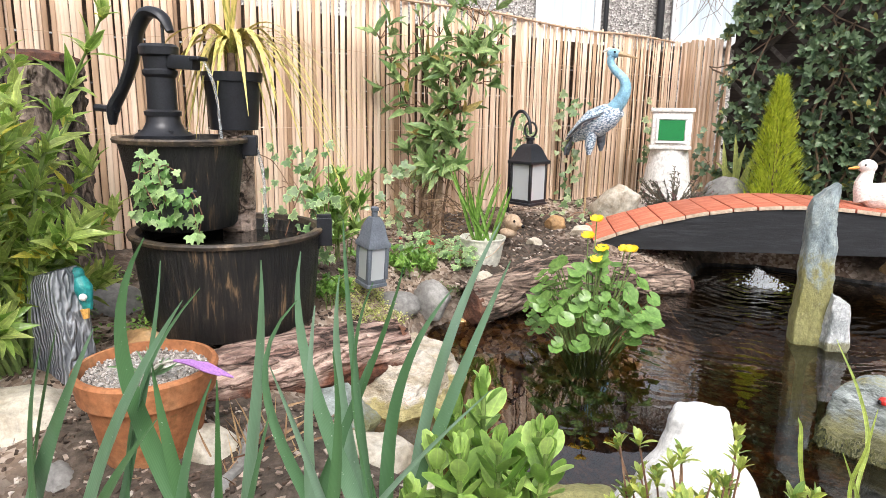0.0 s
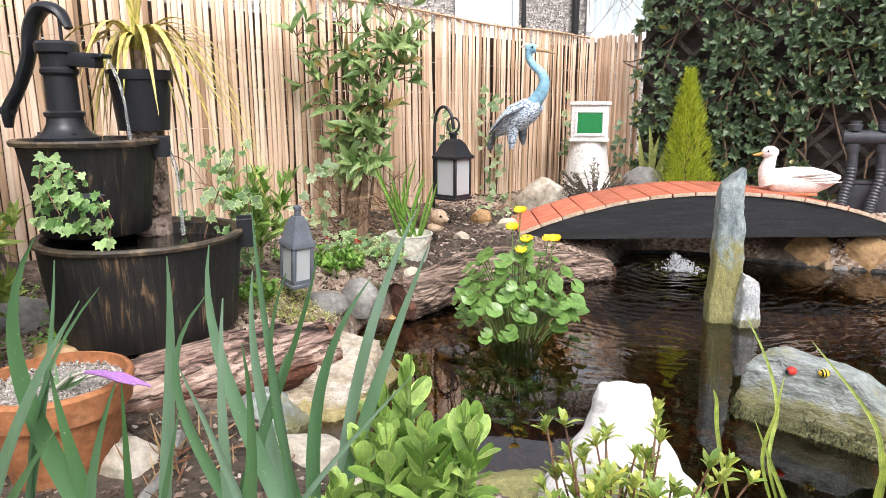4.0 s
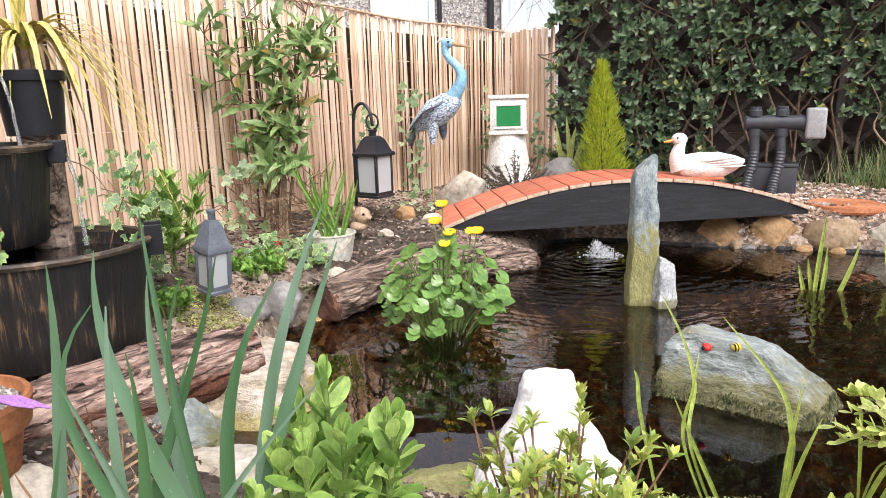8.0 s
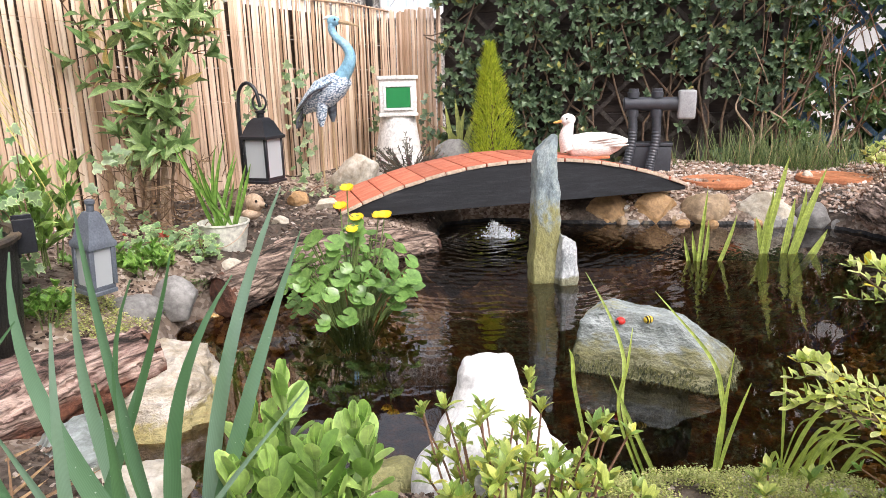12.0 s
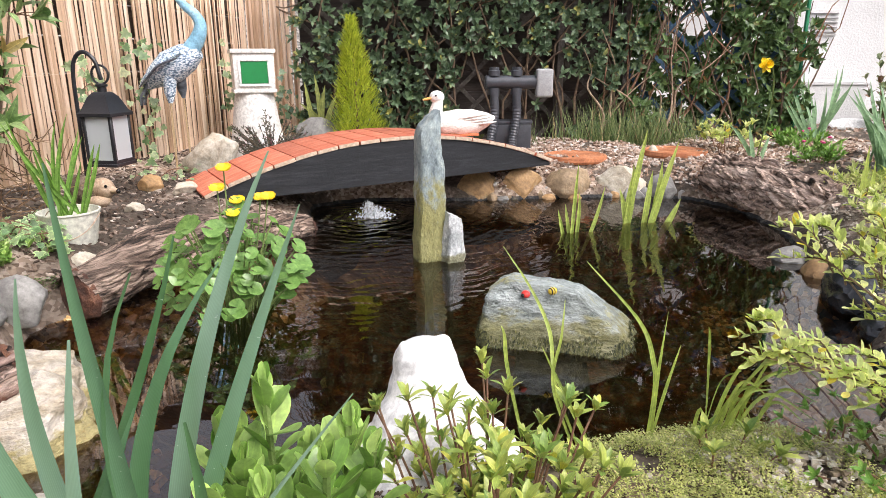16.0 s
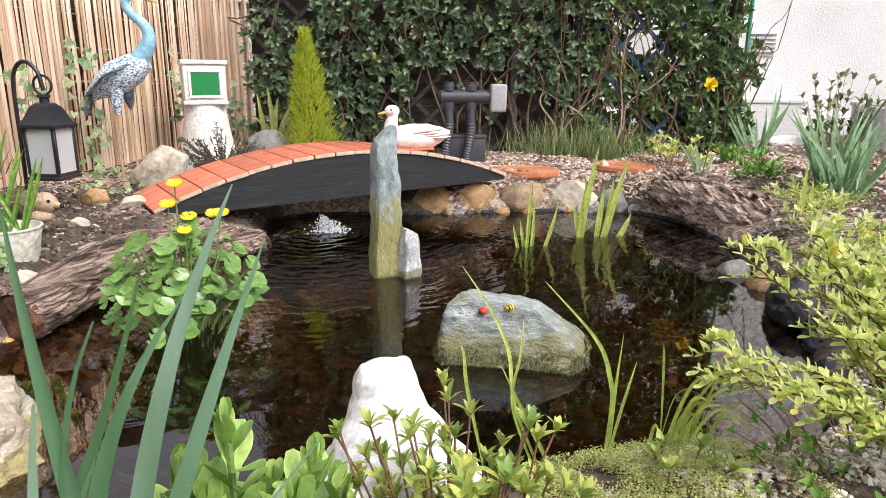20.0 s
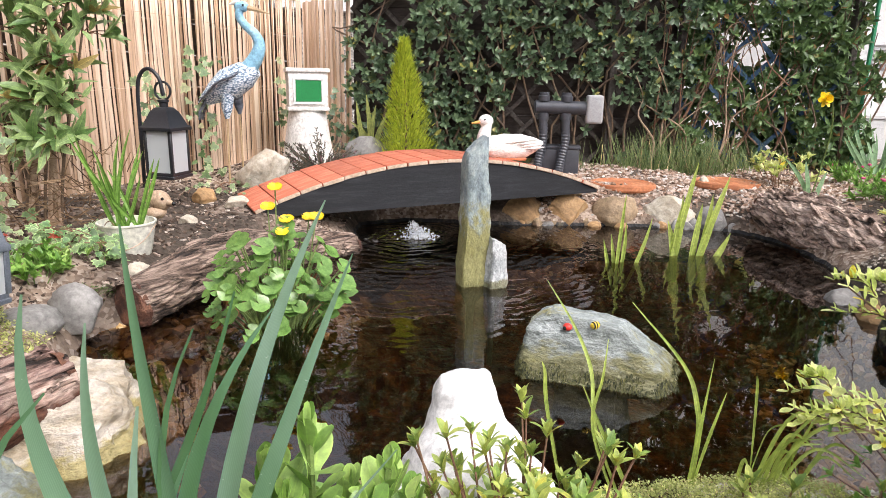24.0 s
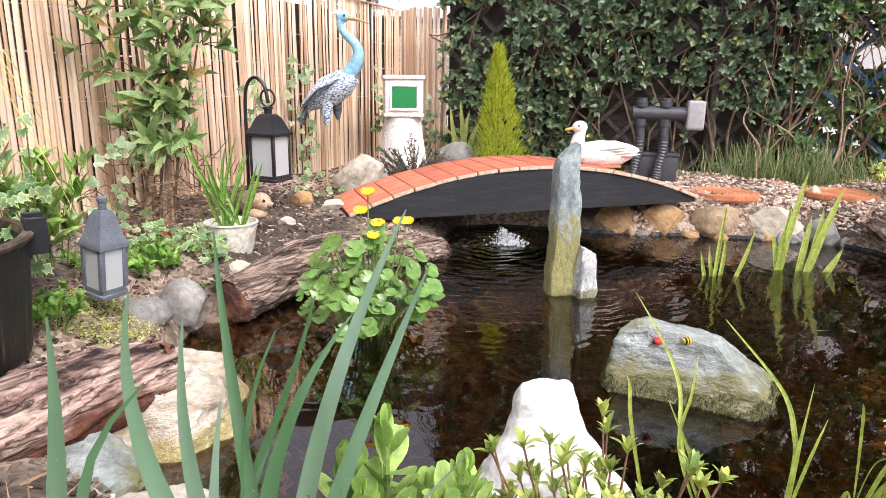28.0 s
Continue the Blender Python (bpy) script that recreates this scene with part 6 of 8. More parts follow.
M_TWIG = mottled("brown twigs", [(0.07, 0.045, 0.03), (0.15, 0.1, 0.065), (0.24, 0.17, 0.11)], 20, 90, 0.85, 0.6, 0.002)
M_GREENSTEM = mottled("green stems", [(0.1, 0.16, 0.04), (0.17, 0.25, 0.07), (0.25, 0.32, 0.1)], 20, 90, 0.6)
M_REDSTEM = mottled("reddish stems", [(0.12, 0.06, 0.035), (0.2, 0.1, 0.06), (0.28, 0.17, 0.1)], 20, 90, 0.7)

# ---- laurel hedge ----
rng = random.Random(11)
items = []
for _ in range(2350):
    s, z = rng.uniform(-0.02, 2.1), rng.uniform(0.12, 2.7)
    if 0.98 < s < 1.62 and z < 0.72 and rng.random() < 0.93:
        continue
    if s > 1.55 and z < 0.55 and rng.random() < 0.75:
        continue
    if s < 0.14 and 0.75 < z < 1.15 and rng.random() < 0.6:
        continue
    if noise.noise(Vector((s * 3.2, z * 3.2, 2))) < -0.33:
        continue
    out = rng.uniform(-0.03, 0.1) + 0.05 * noise.noise(Vector((s * 2, z * 2, 0)))
    axis = HEDGE_N * 1.0 + HEDGE_V * rng.uniform(-0.8, 0.8) + Vector((0, 0, rng.uniform(-0.5, 0.7)))
    whorl(items, rng, hedge_at(s, z, out), axis, rng.randint(6, 9), 0.052, 0.02, (0.12, 0.5, 0.85, 1.0, 0.95, 0.65, 0.12), (0.5, 1.3), (0.1, 0.8))
hedge = plant("laurel_hedge", hedge_at(1.0, 0.1), "dense dark green evergreen hedge on trellis", "hedge")
hedge.matrix_world = Matrix()
tagged(blades("leaves", L_HEDGE, Matrix(), items, parent=hedge), kind="stuff")
for k in range(26):
    s = rng.uniform(0.05, 2.05)
    line = [hedge_at(s + 0.1 * rng.uniform(-1, 1) * i + 0.03 * math.sin(i * 2 + k), 0.12 + i * rng.uniform(0.22, 0.33), rng.uniform(-0.03, 0.02)) for i in range(6)]
    part("branch", tube(smooth_line(line, 3), [0.009, 0.006, 0.003], 5), M_TWIG, hedge)

# bare twigs over the fence corner
rg = random.Random(77)
t = plant("bare_twigs", hedge_at(-0.1, 1.1), "bare drooping twigs at the fence corner", "twigs")
t.matrix_world = Matrix()
for k in range(16):
    a = hedge_at(rg.uniform(-0.05, 0.15), 1.75 + rg.uniform(0, 0.2), rg.uniform(-0.05, 0.1))
    line = [a, a + Vector((rg.uniform(-0.12, -0.02), 0, -0.15)), a + Vector((rg.uniform(-0.28, -0.03), 0, -0.35 - rg.uniform(0, 0.1))), a + Vector((rg.uniform(-0.35, -0.02), 0, -0.5 - rg.uniform(0, 0.15)))]
    part("twig", tube(smooth_line(line, 4), [0.004, 0.0025, 0.001], 4), M_TWIG, t)

# the thinner climber over the blue trellis
L_CLIMB = leafy("climber leaves", (0.04, 0.085, 0.03), (0.14, 0.23, 0.08), (0.25, 0.14, 0.05), 0.4)
items = []
for _ in range(1900):
    s, z = rng.uniform(2.0, 3.14), rng.uniform(0.25, 2.6)
    keep = 0.55 + 0.45 * min(1, max(0, (s - 2.3) / 0.5)) if z < 1.0 else 0.85
    if rng.random() > keep or (2.42 < s < 2.56 and 0.8 < z < 0.96) or noise.noise(Vector((s * 4, z * 4, 9))) < -0.2:
        continue
    whorl(items, rng, hedge_at(s, z, rng.uniform(-0.05, 0.09)), HEDGE_N + Vector((rng.uniform(-0.9, 0.9), 0, rng.uniform(-0.4, 0.8))), rng.randint(4, 8), 0.06, 0.021, (0.12, 0.6, 1.0, 0.9, 0.5, 0.05), (0.6, 1.4))
for _ in range(1700):
    s, z = rng.uniform(1.98, 3.1), rng.uniform(0.12, 2.6)
    if 2.42 < s < 2.56 and 0.8 < z < 0.96:
        continue
    whorl(items, rng, hedge_at(s, z, rng.uniform(-0.25, -0.08)), HEDGE_N + Vector((rng.uniform(-0.9, 0.9), 0, rng.uniform(-0.4, 0.8))), 7, 0.065, 0.026, (0.12, 0.6, 1.0, 0.9, 0.5, 0.05), (0.6, 1.5))
climb = plant("climber_hedge", (0, 0, 0), "looser evergreen climber with bare twigs on blue trellis", "hedge")
tagged(blades("leaves", L_CLIMB, Matrix(), items, parent=climb), kind="stuff")
for k in range(34):
    s, z = rng.uniform(1.8, 3.0), rng.uniform(0.12, 0.5)
    lean = rng.uniform(-0.12, 0.12)
    line = [hedge_at(s + lean * i + 0.03 * rng.uniform(-1, 1), z + i * rng.uniform(0.12, 0.22), 0.03 + rng.uniform(-0.02, 0.06)) for i in range(6)]
    part("twig", tube(smooth_line(line, 3), [0.007, 0.004, 0.0015], 5), M_TWIG if k % 3 else M_REDSTEM, climb)

M_TANWOOD = mottled("bare tan branches", [(0.2, 0.13, 0.085), (0.36, 0.26, 0.18), (0.48, 0.37, 0.27)], 14, 80, 0.8, 0.5, 0.003)
rg = random.Random(19)
for k in range(7):
    s0, lean, top = rg.uniform(1.75, 2.4), rg.uniform(-0.45, 0.75), rg.uniform(0.35, 1.0)
    line = [hedge_at(s0 + lean * u ** 1.5 + 0.05 * rg.uniform(-1, 1), 0.14 + top * u + 0.05 * math.sin(k + 5 * u), 0.06 + 0.06 * rg.random()) for u in (0, 0.25, 0.5, 0.75, 1.0)]
    part("branch", tube(smooth_line(line, 4), [0.009, 0.005, 0.002], 6), M_TANWOOD, climb)

# fine grass at the hedge's foot
L_GRASS = leafy("fine green and straw grass", (0.06, 0.12, 0.035), (0.22, 0.27, 0.1), (0.5, 0.38, 0.2), 0.6)
items = []
for _ in range(800):
    s = rng.gauss(2.05, 0.28)
    p = hedge_at(s, 0.14, rng.uniform(0.02, 0.16))
    d = Vector((rng.uniform(-0.5, 0.5), rng.uniform(-0.4, 0.3), 1)) + HEDGE_N * 0.3
    items.append((p, d, HEDGE_N, rng.uniform(0.1, 0.42) * (1 - 0.5 * abs(s - 2.0)), 0.0035, -rng.uniform(0.3, 2.2), GRASS))
blades("grass_tuft", L_GRASS, Matrix(), items, "tuft of fine green and straw grass", "grass", kind="stuff")

# strap-leaved plant in the corner
t = plant("strap_leaf_plant", (0.3, 4.25, 0.14), "yellowing strap-leaved plant in the corner")
L_STRAP = leafy("yellow-green straps", (0.2, 0.26, 0.05), (0.38, 0.4, 0.14), (0.4, 0.28, 0.12), 0.5)
for k, (dx, h, bow) in enumerate(((-0.1, 0.42, 0.0), (-0.04, 0.46, 0.05), (0.02, 0.4, -0.1), (0.1, 0.36, -0.2), (0.16, 0.24, -0.25), (-0.14, 0.3, 0.2))):
    part("leaf", sword_mesh((0.02 * k - 0.08, 0, 0), (dx - 0.04, -0.03, h), 0.03, bow), L_STRAP, t)

# ---- golden conifer ----
rng = random.Random(3)
t = plant("conifer", (0.43, 3.92, 0.15), "small conical lime-green conifer", "conifer")
part("trunk", tube([(0, 0, 0), (-0.01, 0, 0.4), (-0.02, 0, 0.72)], [0.014, 0.01, 0.003], 8), M_TWIG, t)
items = []
for _ in range(7500):
    h = rng.random() ** 1.25
    a = rng.uniform(0, 6.28)
    R = 0.15 * (1 - h) ** 0.8 * (1 + 0.8 * noise.noise(Vector((math.cos(a) * 3.2, math.sin(a) * 3.2, h * 12)))) + 0.008
    r = R * math.sqrt(rng.uniform(0.35, 1))
    p = (r * math.cos(a) - 0.025 * h, r * math.sin(a), 0.02 + 0.72 * h)
    d = Vector((math.cos(a) * rng.uniform(0.3, 1.1), math.sin(a) * rng.uniform(0.3, 1.1), 1.0))
    items.append((p, d, (math.cos(a), math.sin(a), 0.2), rng.uniform(0.014, 0.046), rng.uniform(0.004, 0.008), rng.uniform(-0.3, 0.5), (0.5, 1.0, 0.7, 0.1)))
tagged(blades("foliage", L_LIME, Matrix(), items, parent=t), kind="stuff")

# ---- tall shrub against the reed fence ----
rng = random.Random(21)
t = plant("tall_shrub", (-1.03, 2.62, 0.12), "tall shrub with grey-green pointed leaves against the fence", "shrub")
items = []
for k in range(8):
    x0 = rng.uniform(-0.06, 0.06)
    topx = rng.uniform(-0.3, 0.46)
    line = smooth_line([(x0, 0.02, 0), (x0 + topx * 0.2, 0.03, 0.3), (x0 + topx * 0.6, 0.06, 0.65), (topx, topx * 0.4 + 0.06 + rng.uniform(-0.05, 0.03), rng.uniform(0.85, 1.25))], 6)
    part("stem", tube(line, [0.013 if k < 3 else 0.006, 0.008 if k < 3 else 0.005, 0.002], 6), M_TANWOOD if k < 3 else M_TWIG, t)
    for q in line[7::2]:
        for _ in range(3):
            tip = q + Vector((rng.uniform(-0.09, 0.09), rng.uniform(-0.1, 0.02), rng.uniform(-0.02, 0.07)))
            part("twig", tube([q, q.lerp(tip, 0.5) + Vector((0, 0, 0.006)), tip], [0.0025, 0.0012], 4), M_REDSTEM, t)
            whorl(items, rng, tip, (tip - q) + Vector((0, 0, 0.02)), rng.randint(2, 5), 0.088, 0.025, LANCE, (0.5, 1.3), (0.3, 1.1), 0.45)
tagged(blades("leaves", L_SHRUB, Matrix(), items, parent=t), kind="stuff")
items = []
for _ in range(260):
    p = (rng.gauss(0.08, 0.12), rng.uniform(-0.12, 0.05), rng.uniform(0.02, 0.32))
    items.append((p, (rng.uniform(-1, 1), rng.uniform(-0.8, 0.2), rng.uniform(-0.2, 1)), (0, -1, 0.3), rng.uniform(0.03, 0.12), 0.004, rng.uniform(-0.6, 0.6), GRASS))
tagged(blades("dry_litter", leafy("dead brown stems", (0.1, 0.06, 0.035), (0.26, 0.17, 0.1), None, 0.8), Matrix(), items, parent=t), kind="stuff")

# ---- striped cordyline in the black pot ----
M_STRIPE, nt, b = nodes_of("yellow and green striped leaves", 0.45)
col = ramp(nt, per_island(nt), [(0, (0.62, 0.48, 0.1)), (0.6, (0.75, 0.63, 0.24)), (1, (0.55, 0.5, 0.16))])
col = mixed(nt, ramp(nt, noise_tex(nt, coords(nt, (90, 90, 4)), 1.0, 2), [(0.5, (0, 0, 0)), (0.62, (1, 1, 1))]), col, (0.3, 0.3, 0.06))
nt.links.new(col, b.inputs["Base Color"])
rng = random.Random(6)
t = plant("cordyline", (-1.345, 1.775, 0.78), "yellow striped cordyline with long arching leaves")
t.matrix_world = BANK @ t.matrix_world
part("stalk", tube([(0, 0, 0), (0, 0, 0.1)], [0.016, 0.012], 8), M_TWIG, t)
for k in range(66):
    a = rng.uniform(0, 6.28)
    out = Vector((math.cos(a), math.sin(a) * 0.75, 0))
    reach, drop = (rng.uniform(0.12, 0.3), rng.uniform(-0.35, 0.02)) if k > 10 else (rng.uniform(0.03, 0.2), rng.uniform(0.25, 0.5))
    if 10 < k < 32:
        out, reach, drop = Vector((0.9, 0.25 + rng.uniform(-0.3, 0.5), 0)), rng.uniform(0.3, 0.58), rng.uniform(-0.55, -0.15)
    n = 12
    bm = bmesh.new()
    rows = []
    p0, p1, p2 = Vector((0, 0, 0.09)), out * reach * 0.45 + Vector((0, 0, 0.09 + max(0.2, drop + 0.1) * rng.uniform(0.7, 1.2))), out * reach + Vector((0, 0, 0.09 + drop))
    sd = Vector((-out.y, out.x, 0)).normalized()
    for i in range(n):
        u = i / (n - 1)
        p = (1 - u) ** 2 * p0 + 2 * u * (1 - u) * p1 + u * u * p2
        w = 0.0105 * min(1, 0.45 + u * 2) * (1 - max(0, (u - 0.4) / 0.6) ** 1.6) + 0.0005
        if 10 < k < 32:
            w *= 0.42
        rows.append([bm.verts.new(p - sd * w + Vector((0, 0, 0.2 * w))), bm.verts.new(p), bm.verts.new(p + sd * w + Vector((0, 0, 0.2 * w)))])
    for q, c in zip(rows, rows[1:]):
        bm.faces.new((q[0], q[1], c[1], c[0]))
        bm.faces.new((q[1], q[2], c[2], c[1]))
    part("leaf", bm, M_STRIPE, t)

# ---- ivy ----
L_IVY = leafy("variegated ivy leaves", (0.09, 0.19, 0.07), (0.26, 0.36, 0.18), None, 0.36, 0.2, 0.7, 2.4)
L_IVYG = leafy("pale green ivy leaves", (0.13, 0.3, 0.08), (0.38, 0.55, 0.25), None, 0.4, 0.2)
L_IVYR = leafy("ivy leaves with red ones", (0.1, 0.18, 0.07), (0.34, 0.42, 0.24), (0.35, 0.05, 0.03), 0.36, 0.2, 0.9, 1.6)


def ivy_patch(name, box0, box1, count, size, material, label, seed, face=(0.2, -1, 0.5), drop=-0.6):
    rg = random.Random(seed)
    its = []
    for _ in range(count):
        p = [rg.uniform(a, b_) for a, b_ in zip(box0, box1)]
        nrm = Vector(face) + Vector((rg.uniform(-0.7, 0.7), rg.uniform(-0.5, 0.5), rg.uniform(-0.5, 0.6)))
        its.append((p, nrm, (rg.uniform(-1, 1), rg.uniform(-0.4, 0.4), drop + rg.uniform(-0.6, 0.6)), size * rg.uniform(0.6, 1.25)))
    t = plant(name, box0, label, "ivy")
    t.matrix_world = Matrix()
    tagged(lobed("leaves", material, Matrix(), its, parent=t), kind="stuff")
    for k in range(max(3, count // 12)):
        a = Vector([rg.uniform(c, d) for c, d in zip(box0, box1)])
        c = Vector([rg.uniform(c, d) for c, d in zip(box0, box1)])
        part("stem", tube(smooth_line([a, (a + c) / 2 + Vector((0, 0, 0.03)), c], 4), 0.0016, 4), M_REDSTEM, t)
    return t


pot2 = thing("hanging_pot", BANK @ pose(-1.215, 1.37, 0.4), "small dark pot hung on the tub with trailing ivy", "plant pot")
part("wall", lathe([(0, 0), (0.035, 0), (0.048, 0.085), (0.052, 0.09), (0.046, 0.09), (0, 0.08)], 28), M_PLASTIC, pot2)
ivy_patch("trailing_ivy", (-1.285, 1.28, 0.42), (-1.165, 1.345, 0.6), 72, 0.031, L_IVYG, "pale trailing ivy in front of the upper tub", 5).matrix_world = BANK
ivy_patch("trailing_ivy", (-1.17, 1.325, 0.37), (-1.12, 1.37, 0.5), 16, 0.03, L_IVYG, "strand of pale ivy hanging over the tub", 6).matrix_world = BANK
ivy_patch("ground_ivy", (-0.98, 2.2, 0.12), (-0.68, 2.5, 0.22), 230, 0.03, L_IVY, "cream-edged ivy spreading on the bank", 7, (0.1, -0.6, 1))
ivy_patch("climbing_ivy", (-1.2, 2.35, 0.2), (-1.02, 2.6, 0.5), 34, 0.038, L_IVYR, "thin ivy with red leaves climbing the fence", 8)
ivy_patch("climbing_ivy", (-0.7, 3.62, 0.2), (-0.54, 3.72, 0.82), 46, 0.042, L_IVYR, "ivy climbing the reed fence behind the heron", 9)
ivy_patch("climbing_ivy", (-0.3, 4.2, 0.3), (-0.22, 4.35, 0.8), 22, 0.04, L_IVYR, "ivy climbing beside the chimney pot", 10)
ivy_patch("climbing_ivy", (0.0, 4.3, 0.2), (0.12, 4.5, 0.65), 26, 0.04, L_HEDGE, "dark ivy in the fence corner", 14)
ivy_patch("climbing_ivy", (-0.82, 3.2, 0.45), (-0.72, 3.35, 0.72), 18, 0.038, L_IVYR, "reddish ivy on the fence above the lantern", 12)
ivy_patch("tub_ivy", (-1.25, 1.73, 0.1), (-1.02, 1.95, 0.6), 120, 0.034, L_IVY, "cream-edged ivy behind the tub", 13).matrix_world = BANK
ivy_patch("ground_ivy", (-1.1, 2.3, 0.1), (-0.8, 2.6, 0.2), 90, 0.028, L_IVYR, "green and red ivy below the tall shrub", 15, (0.1, -0.6, 1))
ivy_patch("ground_ivy", (-0.66, 3.1, 0.14), (-0.4, 3.5, 0.22), 60, 0.024, L_IVYR, "low ivy under the heron statue", 16, (0.1, -0.6, 1))


# ---- leafy fresh plants ----
def leafy_clump(name, at, label, seed, stems, radius, height, leaf, material, stem_mat, prof=OVAL, per=7, spread=(0.5, 1.2), lean=0.35, whorls=2, category="plant", group="", stem_r=0.002):
    rg = random.Random(seed)
    t = plant(name, at, label, category, group)
    its = []
    for k in range(stems):
        a, r = rg.uniform(0, 6.28), radius * math.sqrt(rg.random())
        base = Vector((r * 0.5 * math.cos(a), r * 0.5 * math.sin(a), 0))
        top = Vector((r * (1 + lean) * math.cos(a), r * (1 + lean) * math.sin(a), height * rg.uniform(0.55, 1.0)))
        line = smooth_line([base, (base + top) / 2 + Vector((rg.uniform(-0.01, 0.01), rg.uniform(-0.01, 0.01), 0.01)), top], 4)
        part("stem", tube(line, [stem_r, stem_r * 0.7], 5), stem_mat, t)
        for w in range(whorls):
            q = top.lerp(base, w * 0.3)
            whorl(its, rg, q, (top - base) + Vector((0, 0, 0.05)), per, leaf[0] * (1 + 0.15 * w), leaf[1] * (1 + 0.15 * w), prof, spread)
    tagged(blades("leaves", material, Matrix(), its, parent=t), kind="stuff")
    return t


def sedum(at, seed, shoots, radius, height, label):
    """Upright shoots set all along with smooth, spoon-shaped, upward-cupped leaves."""
    rg = random.Random(seed)
    t = plant("sedum_plant", at, label, "plant", "sedum clumps")
    its = []
    for k in range(shoots):
        a, r = k * 2.4, radius * math.sqrt((k + 0.4) / shoots)
        top = Vector((r * math.cos(a) * 1.25, r * math.sin(a) * 1.25, height * rg.uniform(0.7, 1.0) * (1 - 0.22 * r / radius)))
        base = Vector((r * 0.6 * math.cos(a), r * 0.6 * math.sin(a), 0))
        part("stem", tube(smooth_line([base, base.lerp(top, 0.5), top], 4), [0.0045, 0.003], 6), M_GREENSTEM, t)
        for i in range(24):
            u = 1 - (i / 24) ** 1.2 * 0.5
            q = base.lerp(top, u)
            ang = i * 2.4 + k
            tilt = 0.2 + 1.15 * min(1.0, i / 14) + rg.uniform(-0.3, 0.35)
            size = (0.55 + 0.5 * min(1, i / 7)) * rg.uniform(0.8, 1.2)
            d = Vector((math.cos(ang) * math.sin(tilt), math.sin(ang) * math.sin(tilt), math.cos(tilt)))
            its.append((q, d, (0, 0, 1), 0.041 * size, 0.0205 * size, rg.uniform(-0.2, 0.9), (0.34, 0.36, 0.5, 0.78, 0.97, 1.0, 0.93, 0.7, 0.28)))
    tagged(blades("leaves", L_SEDUM, Matrix(), its, parent=t), kind="stuff")


sedum((-0.085, 0.635, 0.06), 31, 17, 0.058, 0.425, "pale green fleshy-leaved clump at the pond edge")
sedum((-0.15, 0.585, 0.06), 32, 9, 0.036, 0.315, "lower shoots of a pale fleshy-leaved plant beside the sword leaves")
L_AZ = leafy("azalea leaves with yellow buds", (0.19, 0.32, 0.07), (0.52, 0.58, 0.15), (0.62, 0.6, 0.1), 0.36, 0.3, 1.3, 1.2, 0.1)
leafy_clump("azalea", (0.135, 0.8, 0.05), "young azalea with upright yellow-green rosettes", 32, 58, 0.13, 0.25, (0.023, 0.008), L_AZ, M_REDSTEM, (0.2, 0.5, 0.8, 1.0, 0.95, 0.65, 0.15), 9, (0.2, 1.35), 0.2, 3, stem_r=0.002)
leafy_clump("young_rhododendron", (0.52, 0.86, 0.04), "small rhododendron with pale green rosettes", 33, 7, 0.05, 0.13, (0.026, 0.01), L_AZ, M_REDSTEM, (0.2, 0.7, 1.0, 0.8, 0.15), 8, (0.5, 1.3), 0.3, 1)
leafy_clump("leafy_perennial", (0.82, 0.78, 0.04), "low green perennial at the near bank", 34, 60, 0.17, 0.13, (0.017, 0.0062), L_FRESH, M_REDSTEM, OVAL, 6, (0.5, 1.3), 0.5, 3)
leafy_clump("leafy_perennial", (0.66, 0.82, 0.03), "low trailing green plant on the near bank", 35, 22, 0.09, 0.1, (0.018, 0.007), L_AZ, M_REDSTEM, LANCE, 7, (0.5, 1.3), 0.4, 2)
leafy_clump("spring_plant", (-0.87, 2.12, 0.1), "fresh green seedlings by the grey stones", 36, 10, 0.06, 0.09, (0.035, 0.013), L_FRESH, M_GREENSTEM, LANCE, 6, (0.4, 1.2), 0.5, 2)
leafy_clump("spring_plant", (-0.98, 2.16, 0.1), "fresh leafy growth among the ivy", 39, 16, 0.09, 0.1, (0.034, 0.014), L_FRESH, M_GREENSTEM, OVAL, 7, (0.4, 1.3), 0.5, 2)
leafy_clump("spring_plant", (-0.8, 2.24, 0.1), "light green seedlings on the bank", 40, 14, 0.08, 0.08, (0.028, 0.012), L_SEDUM, M_GREENSTEM, OVAL, 7, (0.4, 1.3), 0.5, 2)
leafy_clump("spring_plant", (-0.86, 1.56, 0.16), "bright green leafy plant beside the tub", 37, 14, 0.055, 0.09, (0.021, 0.012), L_FRESH, M_GREENSTEM, ROUND, 6, (0.4, 1.2), 0.4, 2)
leafy_clump("spring_plant", (-0.98, 1.8, 0.24), "tall lime-green shoots behind the tub", 38, 12, 0.09, 0.3, (0.06, 0.022), L_SEDUM, M_GREENSTEM, LANCE, 6, (0.3, 1.2), 0.3, 3)

# variegated shrub leaning in over the water
L_VAR = leafy("yellow-green small leaves", (0.46, 0.58, 0.14), (0.82, 0.86, 0.42), (0.75, 0.62, 0.08), 0.38, 0.45, 1.15, 1.3)
rng = random.Random(41)
t = plant("privet_shrub", (0.97, 0.66, 0.05), "yellow-green small-leaved shrub reaching over the water", "shrub")
items = []


